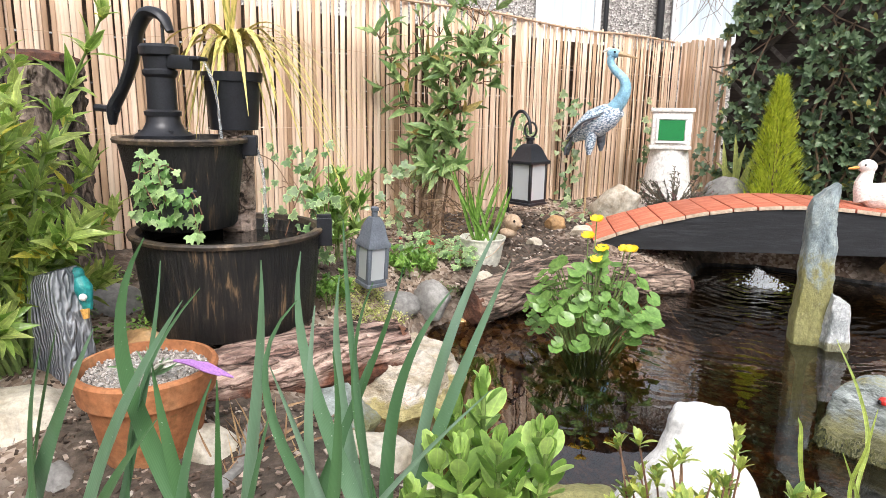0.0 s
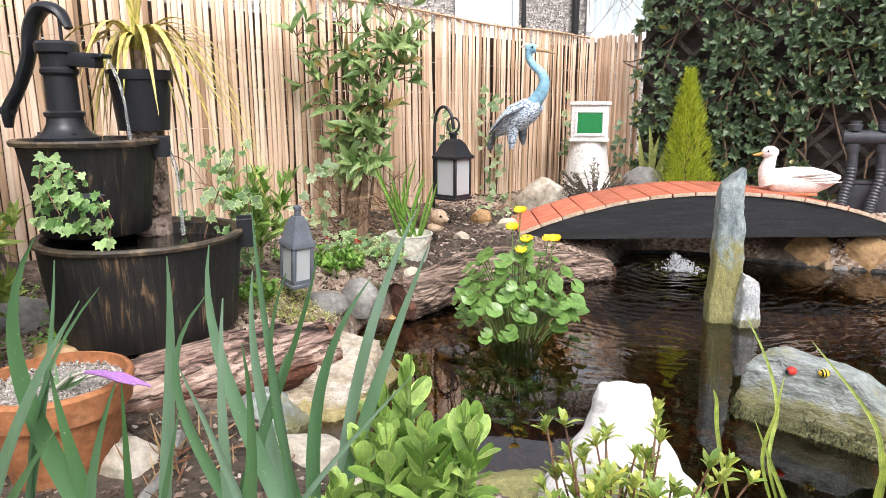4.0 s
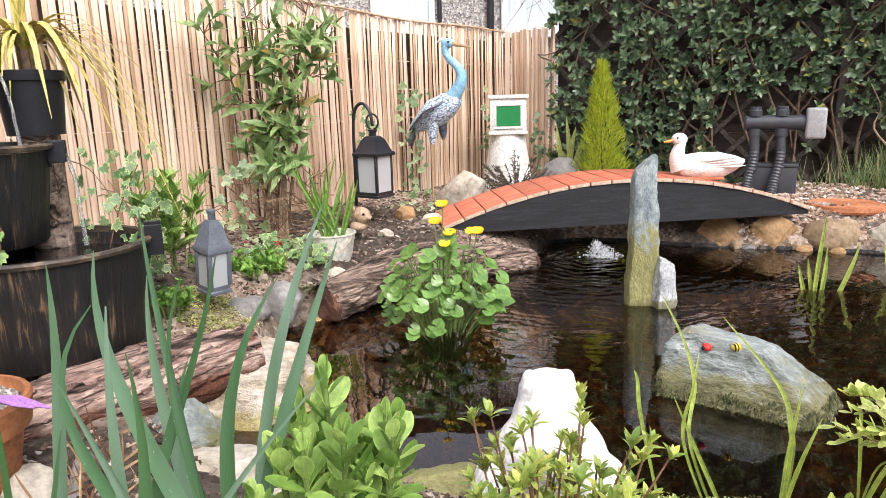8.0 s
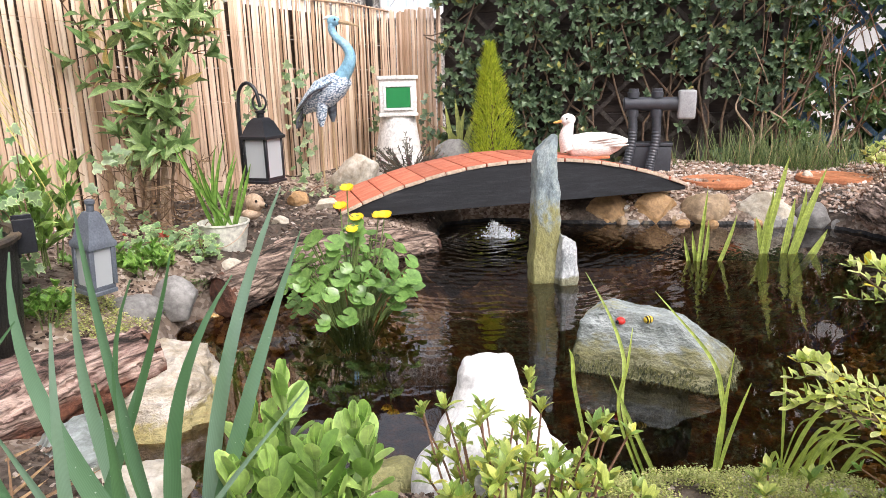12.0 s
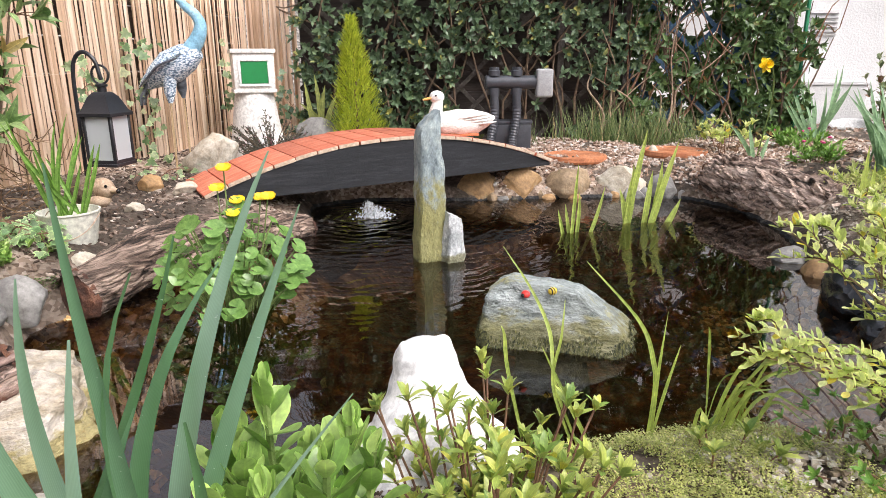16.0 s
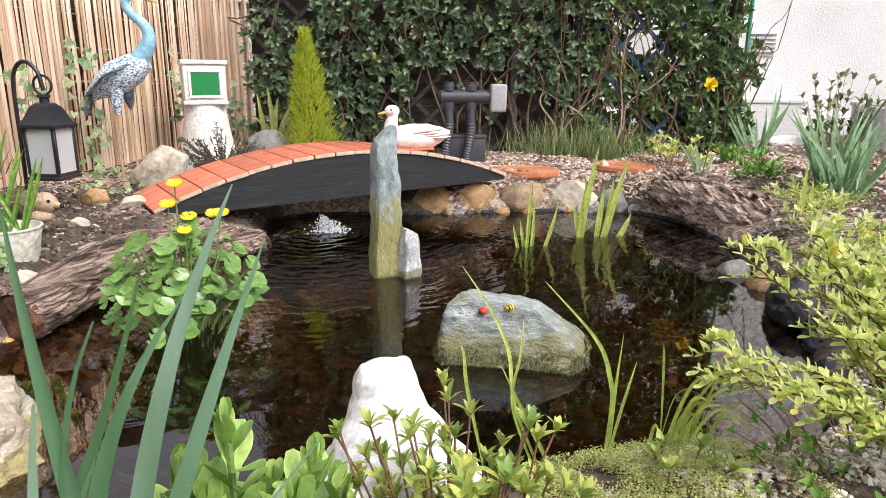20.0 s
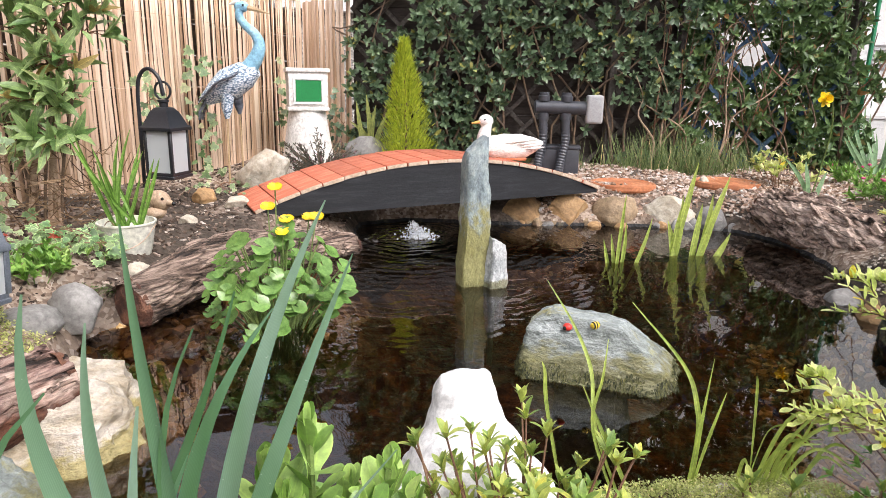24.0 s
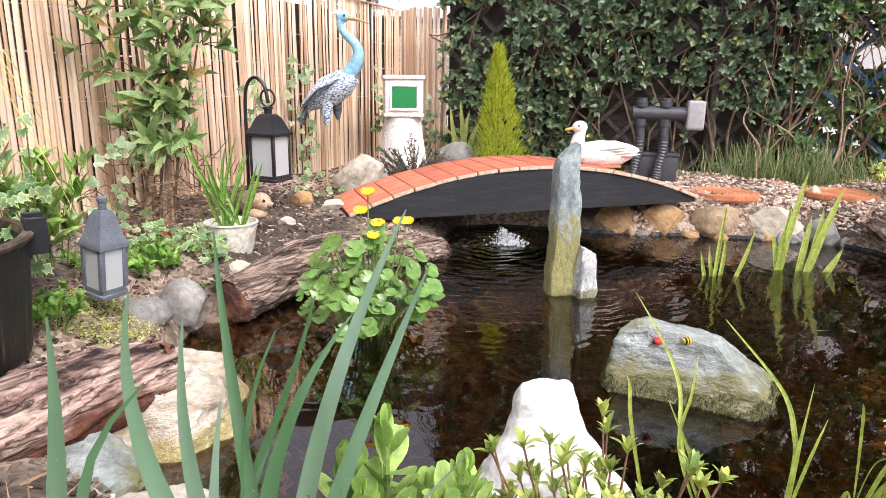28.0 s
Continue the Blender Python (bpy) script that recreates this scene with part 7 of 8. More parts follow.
def bough(a, b_, n, r, sub):
    a, b_ = Vector(a), Vector(b_)
    line = smooth_line([a, (a + b_) / 2 + Vector((0, 0, 0.03)), b_], 5)
    part("branch", tube(line, [r, r * 0.4], 5), M_TWIG, t)
    for i in range(n):
        u = 0.3 + 0.7 * i / max(1, n - 1)
        f_ = u * (len(line) - 1)
        q = line[min(len(line) - 2, int(f_))].lerp(line[min(len(line) - 2, int(f_)) + 1], f_ - min(len(line) - 2, int(f_)))
        for side in (0.0, math.pi):
            along = (b_ - a).normalized()
            across = Matrix.Rotation(side + (i % 2) * 1.57 + rng.uniform(-0.3, 0.3), 3, along) @ along.cross(Vector((0.1, 0.2, 1))).normalized()
            d = along * rng.uniform(0.5, 0.9) + across * 0.75 + Vector((0, 0, 0.25))
            size = rng.uniform(0.7, 1.2) * (1.0 - 0.35 * u)
            items.append((q, d, Vector((0, 0, 1)) + across * 0.2, 0.025 * size, 0.0125 * size, rng.uniform(-0.3, 0.3), (0.14, 0.5, 0.8, 1.0, 0.98, 0.75, 0.2)))
    if sub:
        for _ in range(sub):
            u = rng.uniform(0.3, 0.9)
            q = a.lerp(b_, u)
            bough(q, q + (b_ - a).normalized() * rng.uniform(0.05, 0.1) + Vector((rng.uniform(-0.05, 0.05), rng.uniform(-0.04, 0.04), rng.uniform(-0.02, 0.045))), 12, r * 0.5, 0)


O = Vector((0.95, 0.66, 0.05))
for tip in ((0.43, 0.78, 0.335), (0.52, 0.8, 0.32), (0.59, 0.79, 0.28), (0.56, 0.87, 0.45), (0.62, 0.88, 0.455), (0.68, 0.88, 0.44), (0.72, 0.86, 0.42), (0.78, 0.86, 0.31), (0.8, 0.84, 0.22), (0.86, 0.86, 0.41), (0.72, 0.8, 0.3), (0.92, 0.95, 0.38)):
    bough(rng.choice(((0, 0, 0), (-0.03, 0.04, 0.06), (0.03, 0.02, 0.1))), Vector(tip) - O, 30, 0.003, 7)
tagged(blades("leaves", L_VAR, Matrix(), items, parent=t), kind="stuff")

# shrub with long leaves at the start of the bank
L_BAY = leafy("glossy long leaves", (0.18, 0.33, 0.06), (0.52, 0.62, 0.2), (0.6, 0.55, 0.1), 0.25, 0.4)
rng = random.Random(51)
t = plant("glossy_shrub", (-1.22, 0.86, 0.08), "glossy green shrub with long pointed leaves", "shrub")
items = []
for k in range(52):
    tip = Vector((rng.uniform(-0.22, 0.17), rng.uniform(-0.18, 0.25), rng.uniform(0.2, 0.8)))
    if k == 0:
        tip = Vector((0.28, 0.08, 0.8))
    line = smooth_line([(rng.uniform(-0.05, 0.05), 0.03, 0), tip * 0.5 + Vector((-0.03, 0, 0.08)), tip], 5)
    part("stem", tube(line, [0.006, 0.002], 5), M_GREENSTEM, t)
    for q in line[4:]:
        whorl(items, rng, q, tip + Vector((rng.uniform(-0.4, 0.4), rng.uniform(-0.4, 0.4), 0)), 7, 0.062, 0.018, LANCE, (0.5, 1.4), (0.2, 0.9), 0.4)
tagged(blades("leaves", L_BAY, Matrix(), items, parent=t), kind="stuff")
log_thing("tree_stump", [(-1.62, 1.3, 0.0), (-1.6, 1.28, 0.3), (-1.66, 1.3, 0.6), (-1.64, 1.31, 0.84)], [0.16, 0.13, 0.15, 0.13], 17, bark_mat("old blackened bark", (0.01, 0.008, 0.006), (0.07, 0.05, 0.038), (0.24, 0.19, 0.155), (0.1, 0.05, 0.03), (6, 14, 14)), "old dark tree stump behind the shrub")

# ---- sword leaves in the foreground ----
L_SWORD, nt, b = nodes_of("glaucous sword leaves with fine veins", 0.3)
sv = nt.nodes.new("ShaderNodeUVMap")
sx = nt.nodes.new("ShaderNodeSeparateXYZ")
nt.links.new(sv.outputs[0], sx.inputs[0])
vein = nt.nodes.new("ShaderNodeMath")
vein.operation = "SINE"
vs = nt.nodes.new("ShaderNodeMath")
vs.operation = "MULTIPLY"
vs.inputs[1].default_value = 70.0
nt.links.new(sx.outputs["X"], vs.inputs[0])
nt.links.new(vs.outputs[0], vein.inputs[0])
col = ramp(nt, per_object(nt), [(0, (0.07, 0.17, 0.06)), (0.5, (0.125, 0.25, 0.14)), (1, (0.25, 0.38, 0.29))])
col = mixed(nt, 1.0, col, ramp(nt, vein.outputs[0], [(0.0, (0.92, 0.93, 0.92)), (0.8, (1.03, 1.03, 1.03))]), "MULTIPLY")
col = mixed(nt, 1.0, col, ramp(nt, noise_tex(nt, coords(nt, (1, 1, 0.15)), 14, 3), [(0.3, (0.6, 0.72, 0.5)), (0.7, (1.35, 1.28, 1.35))]), "MULTIPLY")
spots = ramp(nt, noise_tex(nt, coords(nt), 260, 2), [(0.72, (0, 0, 0)), (0.76, (0.6, 0.6, 0.6))])
col = mixed(nt, spots, col, (0.6, 0.68, 0.6))
nt.links.new(col, b.inputs["Base Color"])
see = nt.nodes.new("ShaderNodeBsdfTranslucent")
nt.links.new(col, see.inputs["Color"])
half = nt.nodes.new("ShaderNodeMixShader")
half.inputs[0].default_value = 0.22
nt.links.new(b.outputs[0], half.inputs[1])
nt.links.new(see.outputs[0], half.inputs[2])
nt.links.new(half.outputs[0], nt.nodes["Material Output"].inputs["Surface"])
bumped(nt, b, vein.outputs[0], 0.12, 0.0004)
t = plant("daffodil_leaves", (-0.3, 0.6, 0.05), "clump of blue-green sword-shaped daffodil leaves")
t.matrix_world = Matrix()


def sword(points, width):
    """A leaf given from its tip downwards; it runs on into the clump's root."""
    low = Vector(points[-1])
    prev = Vector(points[-2])
    slope = (low - prev) / max(0.02, prev.z - low.z)
    slope *= min(1.0, 0.42 / max(0.01, Vector((slope.x, slope.y, 0)).length))
    fall = low.z - 0.06
    root = Vector((low.x + slope.x * fall * 0.6, low.y + 0.02, 0.06))
    held = np.array([tuple(root)] + [tuple(q) for q in reversed(points)])
    bend = 3 if len(held) > 4 else 2
    weight = np.array([0.35] + [1.0] * len(points))
    px, py = np.polyfit(held[:, 2], held[:, 0], bend, w=weight), np.polyfit(held[:, 2], held[:, 1], 1, w=weight)
    line = [Vector((float(np.polyval(px, z)), float(np.polyval(py, z)), float(z))) for z in np.linspace(0.06, held[-1, 2], 26)]
    part("leaf", strip_mesh(line, width * 1.1), L_SWORD, t)


sword([(-0.177, 0.490, 0.631), (-0.178, 0.490, 0.604), (-0.175, 0.490, 0.565), (-0.171, 0.490, 0.528), (-0.169, 0.490, 0.484)], 0.0114)
sword([(-0.085, 0.637, 0.614), (-0.100, 0.637, 0.574), (-0.118, 0.637, 0.533), (-0.147, 0.637, 0.453), (-0.163, 0.637, 0.374)], 0.015)
sword([(-0.066, 0.618, 0.580), (-0.078, 0.618, 0.552), (-0.092, 0.618, 0.516), (-0.120, 0.618, 0.439), (-0.138, 0.618, 0.389)], 0.0138)
sword([(-0.134, 0.515, 0.589), (-0.137, 0.515, 0.568), (-0.147, 0.515, 0.543), (-0.170, 0.515, 0.489), (-0.177, 0.515, 0.464)], 0.0082)
sword([(-0.150, 0.490, 0.579), (-0.158, 0.490, 0.559), (-0.166, 0.490, 0.537), (-0.169, 0.490, 0.518)], 0.0064)
sword([(-0.120, 0.600, 0.549), (-0.141, 0.600, 0.517), (-0.159, 0.600, 0.485), (-0.182, 0.600, 0.419), (-0.186, 0.600, 0.400)], 0.0139)
sword([(-0.217, 0.546, 0.564), (-0.218, 0.546, 0.539), (-0.223, 0.546, 0.509), (-0.219, 0.546, 0.443)], 0.0127)
sword([(-0.224, 0.494, 0.598), (-0.228, 0.494, 0.573), (-0.230, 0.494, 0.542), (-0.219, 0.494, 0.476)], 0.0148)
sword([(-0.261, 0.486, 0.588), (-0.262, 0.486, 0.565), (-0.264, 0.486, 0.534), (-0.270, 0.486, 0.483)], 0.0177)
sword([(-0.205, 0.460, 0.564), (-0.220, 0.460, 0.552), (-0.229, 0.460, 0.533), (-0.243, 0.460, 0.500)], 0.0127)
sword([(-0.159, 0.500, 0.505), (-0.166, 0.500, 0.488), (-0.173, 0.500, 0.470)], 0.0133)
sword([(-0.329, 0.420, 0.614), (-0.354, 0.420, 0.572), (-0.366, 0.420, 0.524), (-0.361, 0.420, 0.465), (-0.318, 0.420, 0.374)], 0.0189)
sword([(-0.312, 0.420, 0.596), (-0.318, 0.420, 0.571), (-0.325, 0.420, 0.540), (-0.337, 0.420, 0.502)], 0.007)
sword([(-0.272, 0.400, 0.572), (-0.296, 0.400, 0.541), (-0.328, 0.400, 0.495), (-0.397, 0.400, 0.371)], 0.022)
sword([(-0.272, 0.420, 0.577), (-0.296, 0.420, 0.552), (-0.317, 0.420, 0.526), (-0.338, 0.420, 0.494)], 0.0099)
sword([(-0.320, 0.410, 0.508), (-0.316, 0.410, 0.467), (-0.310, 0.410, 0.426), (-0.301, 0.410, 0.384)], 0.0166)
sword([(-0.288, 0.380, 0.476), (-0.312, 0.380, 0.446), (-0.358, 0.380, 0.387)], 0.0179)
sword([(-0.398, 0.420, 0.524), (-0.424, 0.420, 0.482), (-0.453, 0.420, 0.436), (-0.491, 0.420, 0.367)], 0.0156)
sword([(-0.447, 0.420, 0.517), (-0.465, 0.420, 0.469), (-0.493, 0.420, 0.404)], 0.0096)
sword([(-0.456, 0.410, 0.502), (-0.476, 0.410, 0.447), (-0.489, 0.410, 0.397), (-0.495, 0.410, 0.333)], 0.0202)
sword([(-0.183, 0.390, 0.536), (-0.171, 0.390, 0.509), (-0.157, 0.390, 0.475), (-0.144, 0.390, 0.441)], 0.0159)
sword([(-0.156, 0.411, 0.580), (-0.161, 0.411, 0.544), (-0.165, 0.411, 0.506), (-0.167, 0.411, 0.458)], 0.0102)
sword([(-0.116, 0.370, 0.565), (-0.113, 0.370, 0.541), (-0.114, 0.370, 0.508), (-0.119, 0.370, 0.455)], 0.0144)
sword([(-0.247, 0.400, 0.510), (-0.266, 0.400, 0.472), (-0.281, 0.400, 0.427), (-0.292, 0.400, 0.392)], 0.011)
sword([(-0.243, 0.400, 0.510), (-0.244, 0.400, 0.466), (-0.251, 0.400, 0.413)], 0.0084)
sword([(-0.178, 0.380, 0.506), (-0.183, 0.380, 0.475), (-0.201, 0.380, 0.427)], 0.0102)
sword([(-0.048, 0.52, 0.492), (-0.075, 0.51, 0.462), (-0.1, 0.5, 0.43), (-0.125, 0.5, 0.4)], 0.006)


# ---- marsh marigold in the water ----
rng = random.Random(61)
t = plant("marsh_marigold", (-0.2, 2.0, -0.1), "marsh marigold with round leaves and yellow flowers")
L_MARI = leafy("glossy marigold leaves", (0.05, 0.15, 0.025), (0.17, 0.32, 0.08), None, 0.26, 0.2, 1.3, 1.2)


def round_leaf(at, nrm, r):
    bm = bmesh.new()
    nrm = Vector(nrm).normalized()
    s = nrm.cross(Vector((0.3, 1, 0.2))).normalized()
    q = nrm.cross(s)
    c = bm.verts.new(Vector(at))
    ring = []
    for i in range(15):
        a = 0.25 + i * (2 * math.pi - 0.5) / 14
        k = r * (1 + 0.05 * math.sin(6 * a))
        ring.append(bm.verts.new(Vector(at) + s * k * math.cos(a) + q * k * math.sin(a) + nrm * (0.22 * r + 0.08 * r * math.sin(3 * a))))
    layer = bm.loops.layers.uv.new("UVMap")
    for i, (a, b_) in enumerate(zip(ring, ring[1:])):
        f = bm.faces.new((c, a, b_))
        for corner, u in zip(f.loops, (0.48, 0.02 if i % 2 else 0.2, 0.2 if i % 2 else 0.02)):
            corner[layer].uv = (u, 0.5)
    return bm


for k in range(150):
    a, rr = rng.uniform(0, 6.28), 0.2 * math.sqrt(rng.random())
    z = 0.12 + (0.03 + 0.27 * rng.random()) * (1 - (rr / 0.26) ** 2)
    if k > 150:
        rr, z = rng.uniform(0.15, 0.23), 0.106 + 0.01 * rng.random()
    p = Vector((rr * math.cos(a), rr * math.sin(a), z))
    part("leaf", round_leaf(p, (math.cos(a) * 0.5 + rng.uniform(-0.55, 0.55), math.sin(a) * 0.4 - 0.3 + rng.uniform(-0.45, 0.45), rng.uniform(0.6, 1.0)), rng.uniform(0.014, 0.033)), L_MARI, t)
    if k < 110:
        part("stem", tube(smooth_line([(p.x * 0.25, p.y * 0.25, 0), (p.x * 0.6, p.y * 0.6, z * 0.65), p], 4), 0.0025, 5), M_GREENSTEM, t)
M_YELLOW = plain("yellow petals", (0.8, 0.55, 0.01), 0.5, wear=0.1)
for x, y, z in ((0.0, 0.02, 0.5), (-0.02, 0.0, 0.45), (0.03, -0.03, 0.42), (0.09, 0.02, 0.415), (0.11, 0.0, 0.42), (0.02, -0.05, 0.39)):
    bm = bmesh.new()
    for j in range(6):
        a = j * 1.047
        round_piece = round_leaf((x + 0.011 * math.cos(a), y + 0.011 * math.sin(a), z), (math.cos(a) * -0.4, math.sin(a) * -0.4 - 0.75, 0.6), 0.0115)
        bm = merge(bm, round_piece)
    part("flower", bm, M_YELLOW, t, "yellow flower")
    part("flower_stem", tube([(x * 0.5, y * 0.5, 0.1), (x, y, z)], 0.002, 5), M_GREENSTEM, t)

# ---- reeds and rushes in the pond ----
L_REED = leafy("yellow-green reed leaves", (0.26, 0.38, 0.06), (0.48, 0.56, 0.14), None, 0.45, 0.35)


def reeds(at, tips, width, label="clump of yellow-green reed leaves in the water", bow=0.04):
    t = plant("reed_clump", (*at, -0.12), label, "reed", "reeds in the pond")
    for k, (dx, dy, z) in enumerate(tips):
        part("leaf", sword_mesh((0.012 * (k % 4) - 0.02, 0.01 * (k % 3), 0), (dx, dy, z + 0.12), width, bow * (1 if k % 2 else -1), start=0.6), L_REED, t)


reeds((1.1, 2.53), ((0.0, 0, 0.28), (0.02, 0.02, 0.16), (-0.05, 0, 0.12), (0.12, 0, 0.18), (-0.08, 0, 0.1)), 0.014)
reeds((1.38, 2.62), ((0.07, 0, 0.39), (0.03, 0.02, 0.25), (0.0, -0.02, 0.2), (-0.04, 0, 0.15)), 0.026)
reeds((1.47, 2.6), ((0.12, 0, 0.34), (0.05, 0, 0.26), (0.1, 0.03, 0.2), (0.14, -0.02, 0.1), (0.02, 0.02, 0.22)), 0.026)


def bent_reeds(label, lines, width):
    """Slender blades, each led through a few points from the root to the tip."""
    root = lines[0][0]
    t = plant("reed_clump", (root[0], root[1], 0.0), label, "reed", "reeds in the pond")
    for k, pts in enumerate(lines):
        line = smooth_line([Vector(q) - Vector((root[0], root[1], 0)) for q in pts], 7)
        part("leaf", strip_mesh(line, width * (1.0 - 0.12 * (k % 3)), (0.2 - 0.2 * (k % 3), -1, 0.15)), L_REED, t)


bent_reeds("slender reed before the slate boulder", [
    ((0.430, 1.080, -0.020), (0.413, 1.080, 0.037), (0.376, 1.100, 0.122), (0.340, 1.120, 0.207)),
    ((0.420, 1.090, -0.020), (0.370, 1.120, 0.124), (0.390, 1.200, 0.195), (0.381, 1.270, 0.254), (0.349, 1.340, 0.322)),
    ((0.410, 1.090, -0.020), (0.355, 1.100, 0.136), (0.365, 1.100, 0.229), (0.374, 1.110, 0.291)),
    ((0.330, 1.150, -0.020), (0.291, 1.150, 0.154), (0.283, 1.150, 0.219), (0.277, 1.150, 0.240))], 0.0068)
bent_reeds("reed shoots at the near edge", [
    ((0.475, 1.000, 0.000), (0.481, 1.000, 0.093), (0.486, 1.000, 0.196), (0.499, 1.006, 0.295)),
    ((0.480, 1.000, 0.000), (0.487, 1.000, 0.092), (0.502, 1.000, 0.163), (0.531, 1.010, 0.234)),
    ((0.485, 1.020, 0.000), (0.497, 1.020, 0.144), (0.497, 1.030, 0.200), (0.484, 1.060, 0.260), (0.405, 1.100, 0.357))], 0.0095)
reeds((2.1, 2.15), ((0.0, 0, 0.36), (0.04, 0, 0.3), (0.12, -0.02, 0.25), (-0.03, 0, 0.22), (0.16, 0, 0.2)), 0.024, "bright reed clump beside the log")
rng = random.Random(71)
lines = []
for k in range(17):
    x, y, lean, high = 0.6 + rng.uniform(-0.04, 0.06), 1.0 + rng.uniform(-0.03, 0.03), rng.uniform(-0.02, 0.22), rng.uniform(0.09, 0.24)
    droop = rng.uniform(0.0, 0.09) if k % 3 else 0.0
    lines.append(((x, y, 0.02), (x + lean * 0.2, y, high * 0.5), (x + lean * 0.65, y, high), (x + lean * 1.3, y - 0.01, high * 1.12 - droop)))
bent_reeds("arching rush clump on the near bank", lines, 0.0062)

# leaves in the white bucket
t = plant("bucket_leaves", (-0.69, 2.4, 0.2), "upright green bulb leaves growing in the bucket")
for k in range(14):
    part("leaf", sword_mesh((rng.uniform(-0.05, 0.05), rng.uniform(-0.03, 0.03), 0), (rng.uniform(-0.12, 0.13), rng.uniform(-0.08, 0.05), rng.uniform(0.16, 0.33)), 0.012, rng.uniform(-0.1, 0.1)), L_FRESH, t)

# crocus fallen over the pot's rim
M_PURPLE = plain("purple petals", (0.4, 0.19, 0.52), 0.5)
t = plant("crocus", (-0.74, 0.81, 0.265), "purple crocus lying over the grit")
for y, z in ((-0.01, 0.03), (0.02, 0.015)):
    part("flower", tube(smooth_line([(0.05, y, z + 0.01), (0.085, y, z + 0.012), (0.12, y - 0.005, z + 0.008), (0.145, y, z)], 3), [0.003, 0.0075, 0.0065, 0.002], 8, squash=0.7), M_PURPLE, t, "purple flower")
    part("stem", tube([(-0.02, y, 0), (0.02, y, z), (0.05, y, z + 0.01)], 0.003, 5), M_CREAM, t)
for k in range(7):
    part("leaf", sword_mesh((-0.02, 0, 0), (rng.uniform(-0.1, 0.12), rng.uniform(-0.1, 0.05), rng.uniform(0.02, 0.05)), 0.006, 0.15), L_IRIS, t)

# grey heather by the chimney pot
L_HEATH = leafy("grey-purple heather needles", (0.05, 0.055, 0.04), (0.17, 0.16, 0.13), (0.25, 0.1, 0.14), 0.7)
t = plant("heather", (-0.06, 3.74, 0.17), "grey-purple heather below the chimney pot", "shrub")
items = []
for k in range(80):
    d = Vector((rng.uniform(-1, 1.3), rng.uniform(-0.6, 0.3), rng.uniform(0.2, 0.9)))
    tip = d.normalized() * rng.uniform(0.12, 0.28)
    part("twig", tube([(0, 0, 0), tip * 0.5 + Vector((0, 0, 0.01)), tip], [0.002, 0.001], 4), M_TWIG, t)
    for i in range(26):
        q = tip * rng.uniform(0.2, 1)
        items.append((q, d + Vector((rng.uniform(-1, 1), rng.uniform(-1, 1), rng.uniform(-0.3, 1))), (0, -1, 0), 0.02, 0.0055, 0.2, (0.4, 1, 0.1)))
tagged(blades("needles", L_HEATH, Matrix(), items, parent=t), kind="stuff")


# ---- loose pieces on the ground ----
def scatter(name, spots, size, material, label, category, seed, squash=(1, 0.7, 0.4), lift=0.0):
    """Many small lumps lying on the ground, one object."""
    rg = random.Random(seed)
    corners = [Vector((x, y, z)) for x in (-1, 1) for y in (-1, 1) for z in (-1, 1)]
    sides = ((0, 1, 3, 2), (4, 6, 7, 5), (0, 4, 5, 1), (2, 3, 7, 6), (0, 2, 6, 4), (1, 5, 7, 3))
    vs, fs = [], []
    for x, y, z in spots:
        s = rg.uniform(*size)
        rot = Euler((rg.gauss(0, 0.4), rg.gauss(0, 0.4), rg.uniform(0, 6.28))).to_matrix()
        k = len(vs)
        for c in corners:
            p = Vector((c.x * squash[0] * rg.uniform(0.6, 1), c.y * squash[1] * rg.uniform(0.5, 1), c.z * squash[2] * rg.uniform(0.6, 1))) * s
            vs.append(rot @ p + Vector((x, y, z + lift)))
        fs += [tuple(k + i for i in f) for f in sides]
    me = bpy.data.meshes.new(name)
    me.from_pydata([tuple(v) for v in vs], [], fs)
    me.materials.append(material)
    return tagged(new(name, me), label, category, kind="stuff")


def land_spots(seed, count, x0, x1, y0, y1, want=None, low=0.02, high=9.0):
    """Random places on the ground with a distance from the shore between low and high."""
    r = np.random.RandomState(seed)
    x, y = r.uniform(x0, x1, count), r.uniform(y0, y1, count)
    d = shore_distance(x, y)
    z = land(d, x, y)
    ok = (d > low) & (d < high)
    out = []
    for a, b_, c in zip(x[ok], y[ok], z[ok]):
        if want is None or want(a, b_):
            v = Vector((a, b_, 0))
            c += 0.03 * noise.fractal(v * 3, 0.6, 2.0, 3) + 0.008 * noise.noise(v * 30)
            out.append((a, b_, c))
    return out


def chip_mat(name, stops, rough=0.85):
    m, nt, b = nodes_of(name, rough)
    col = ramp(nt, per_island(nt), stops)
    col = mixed(nt, 1.0, col, ramp(nt, noise_tex(nt, coords(nt), 150, 3), [(0.3, (0.7, 0.7, 0.7)), (0.7, (1.2, 1.2, 1.2))]), "MULTIPLY")
    nt.links.new(col, b.inputs["Base Color"])
    return m


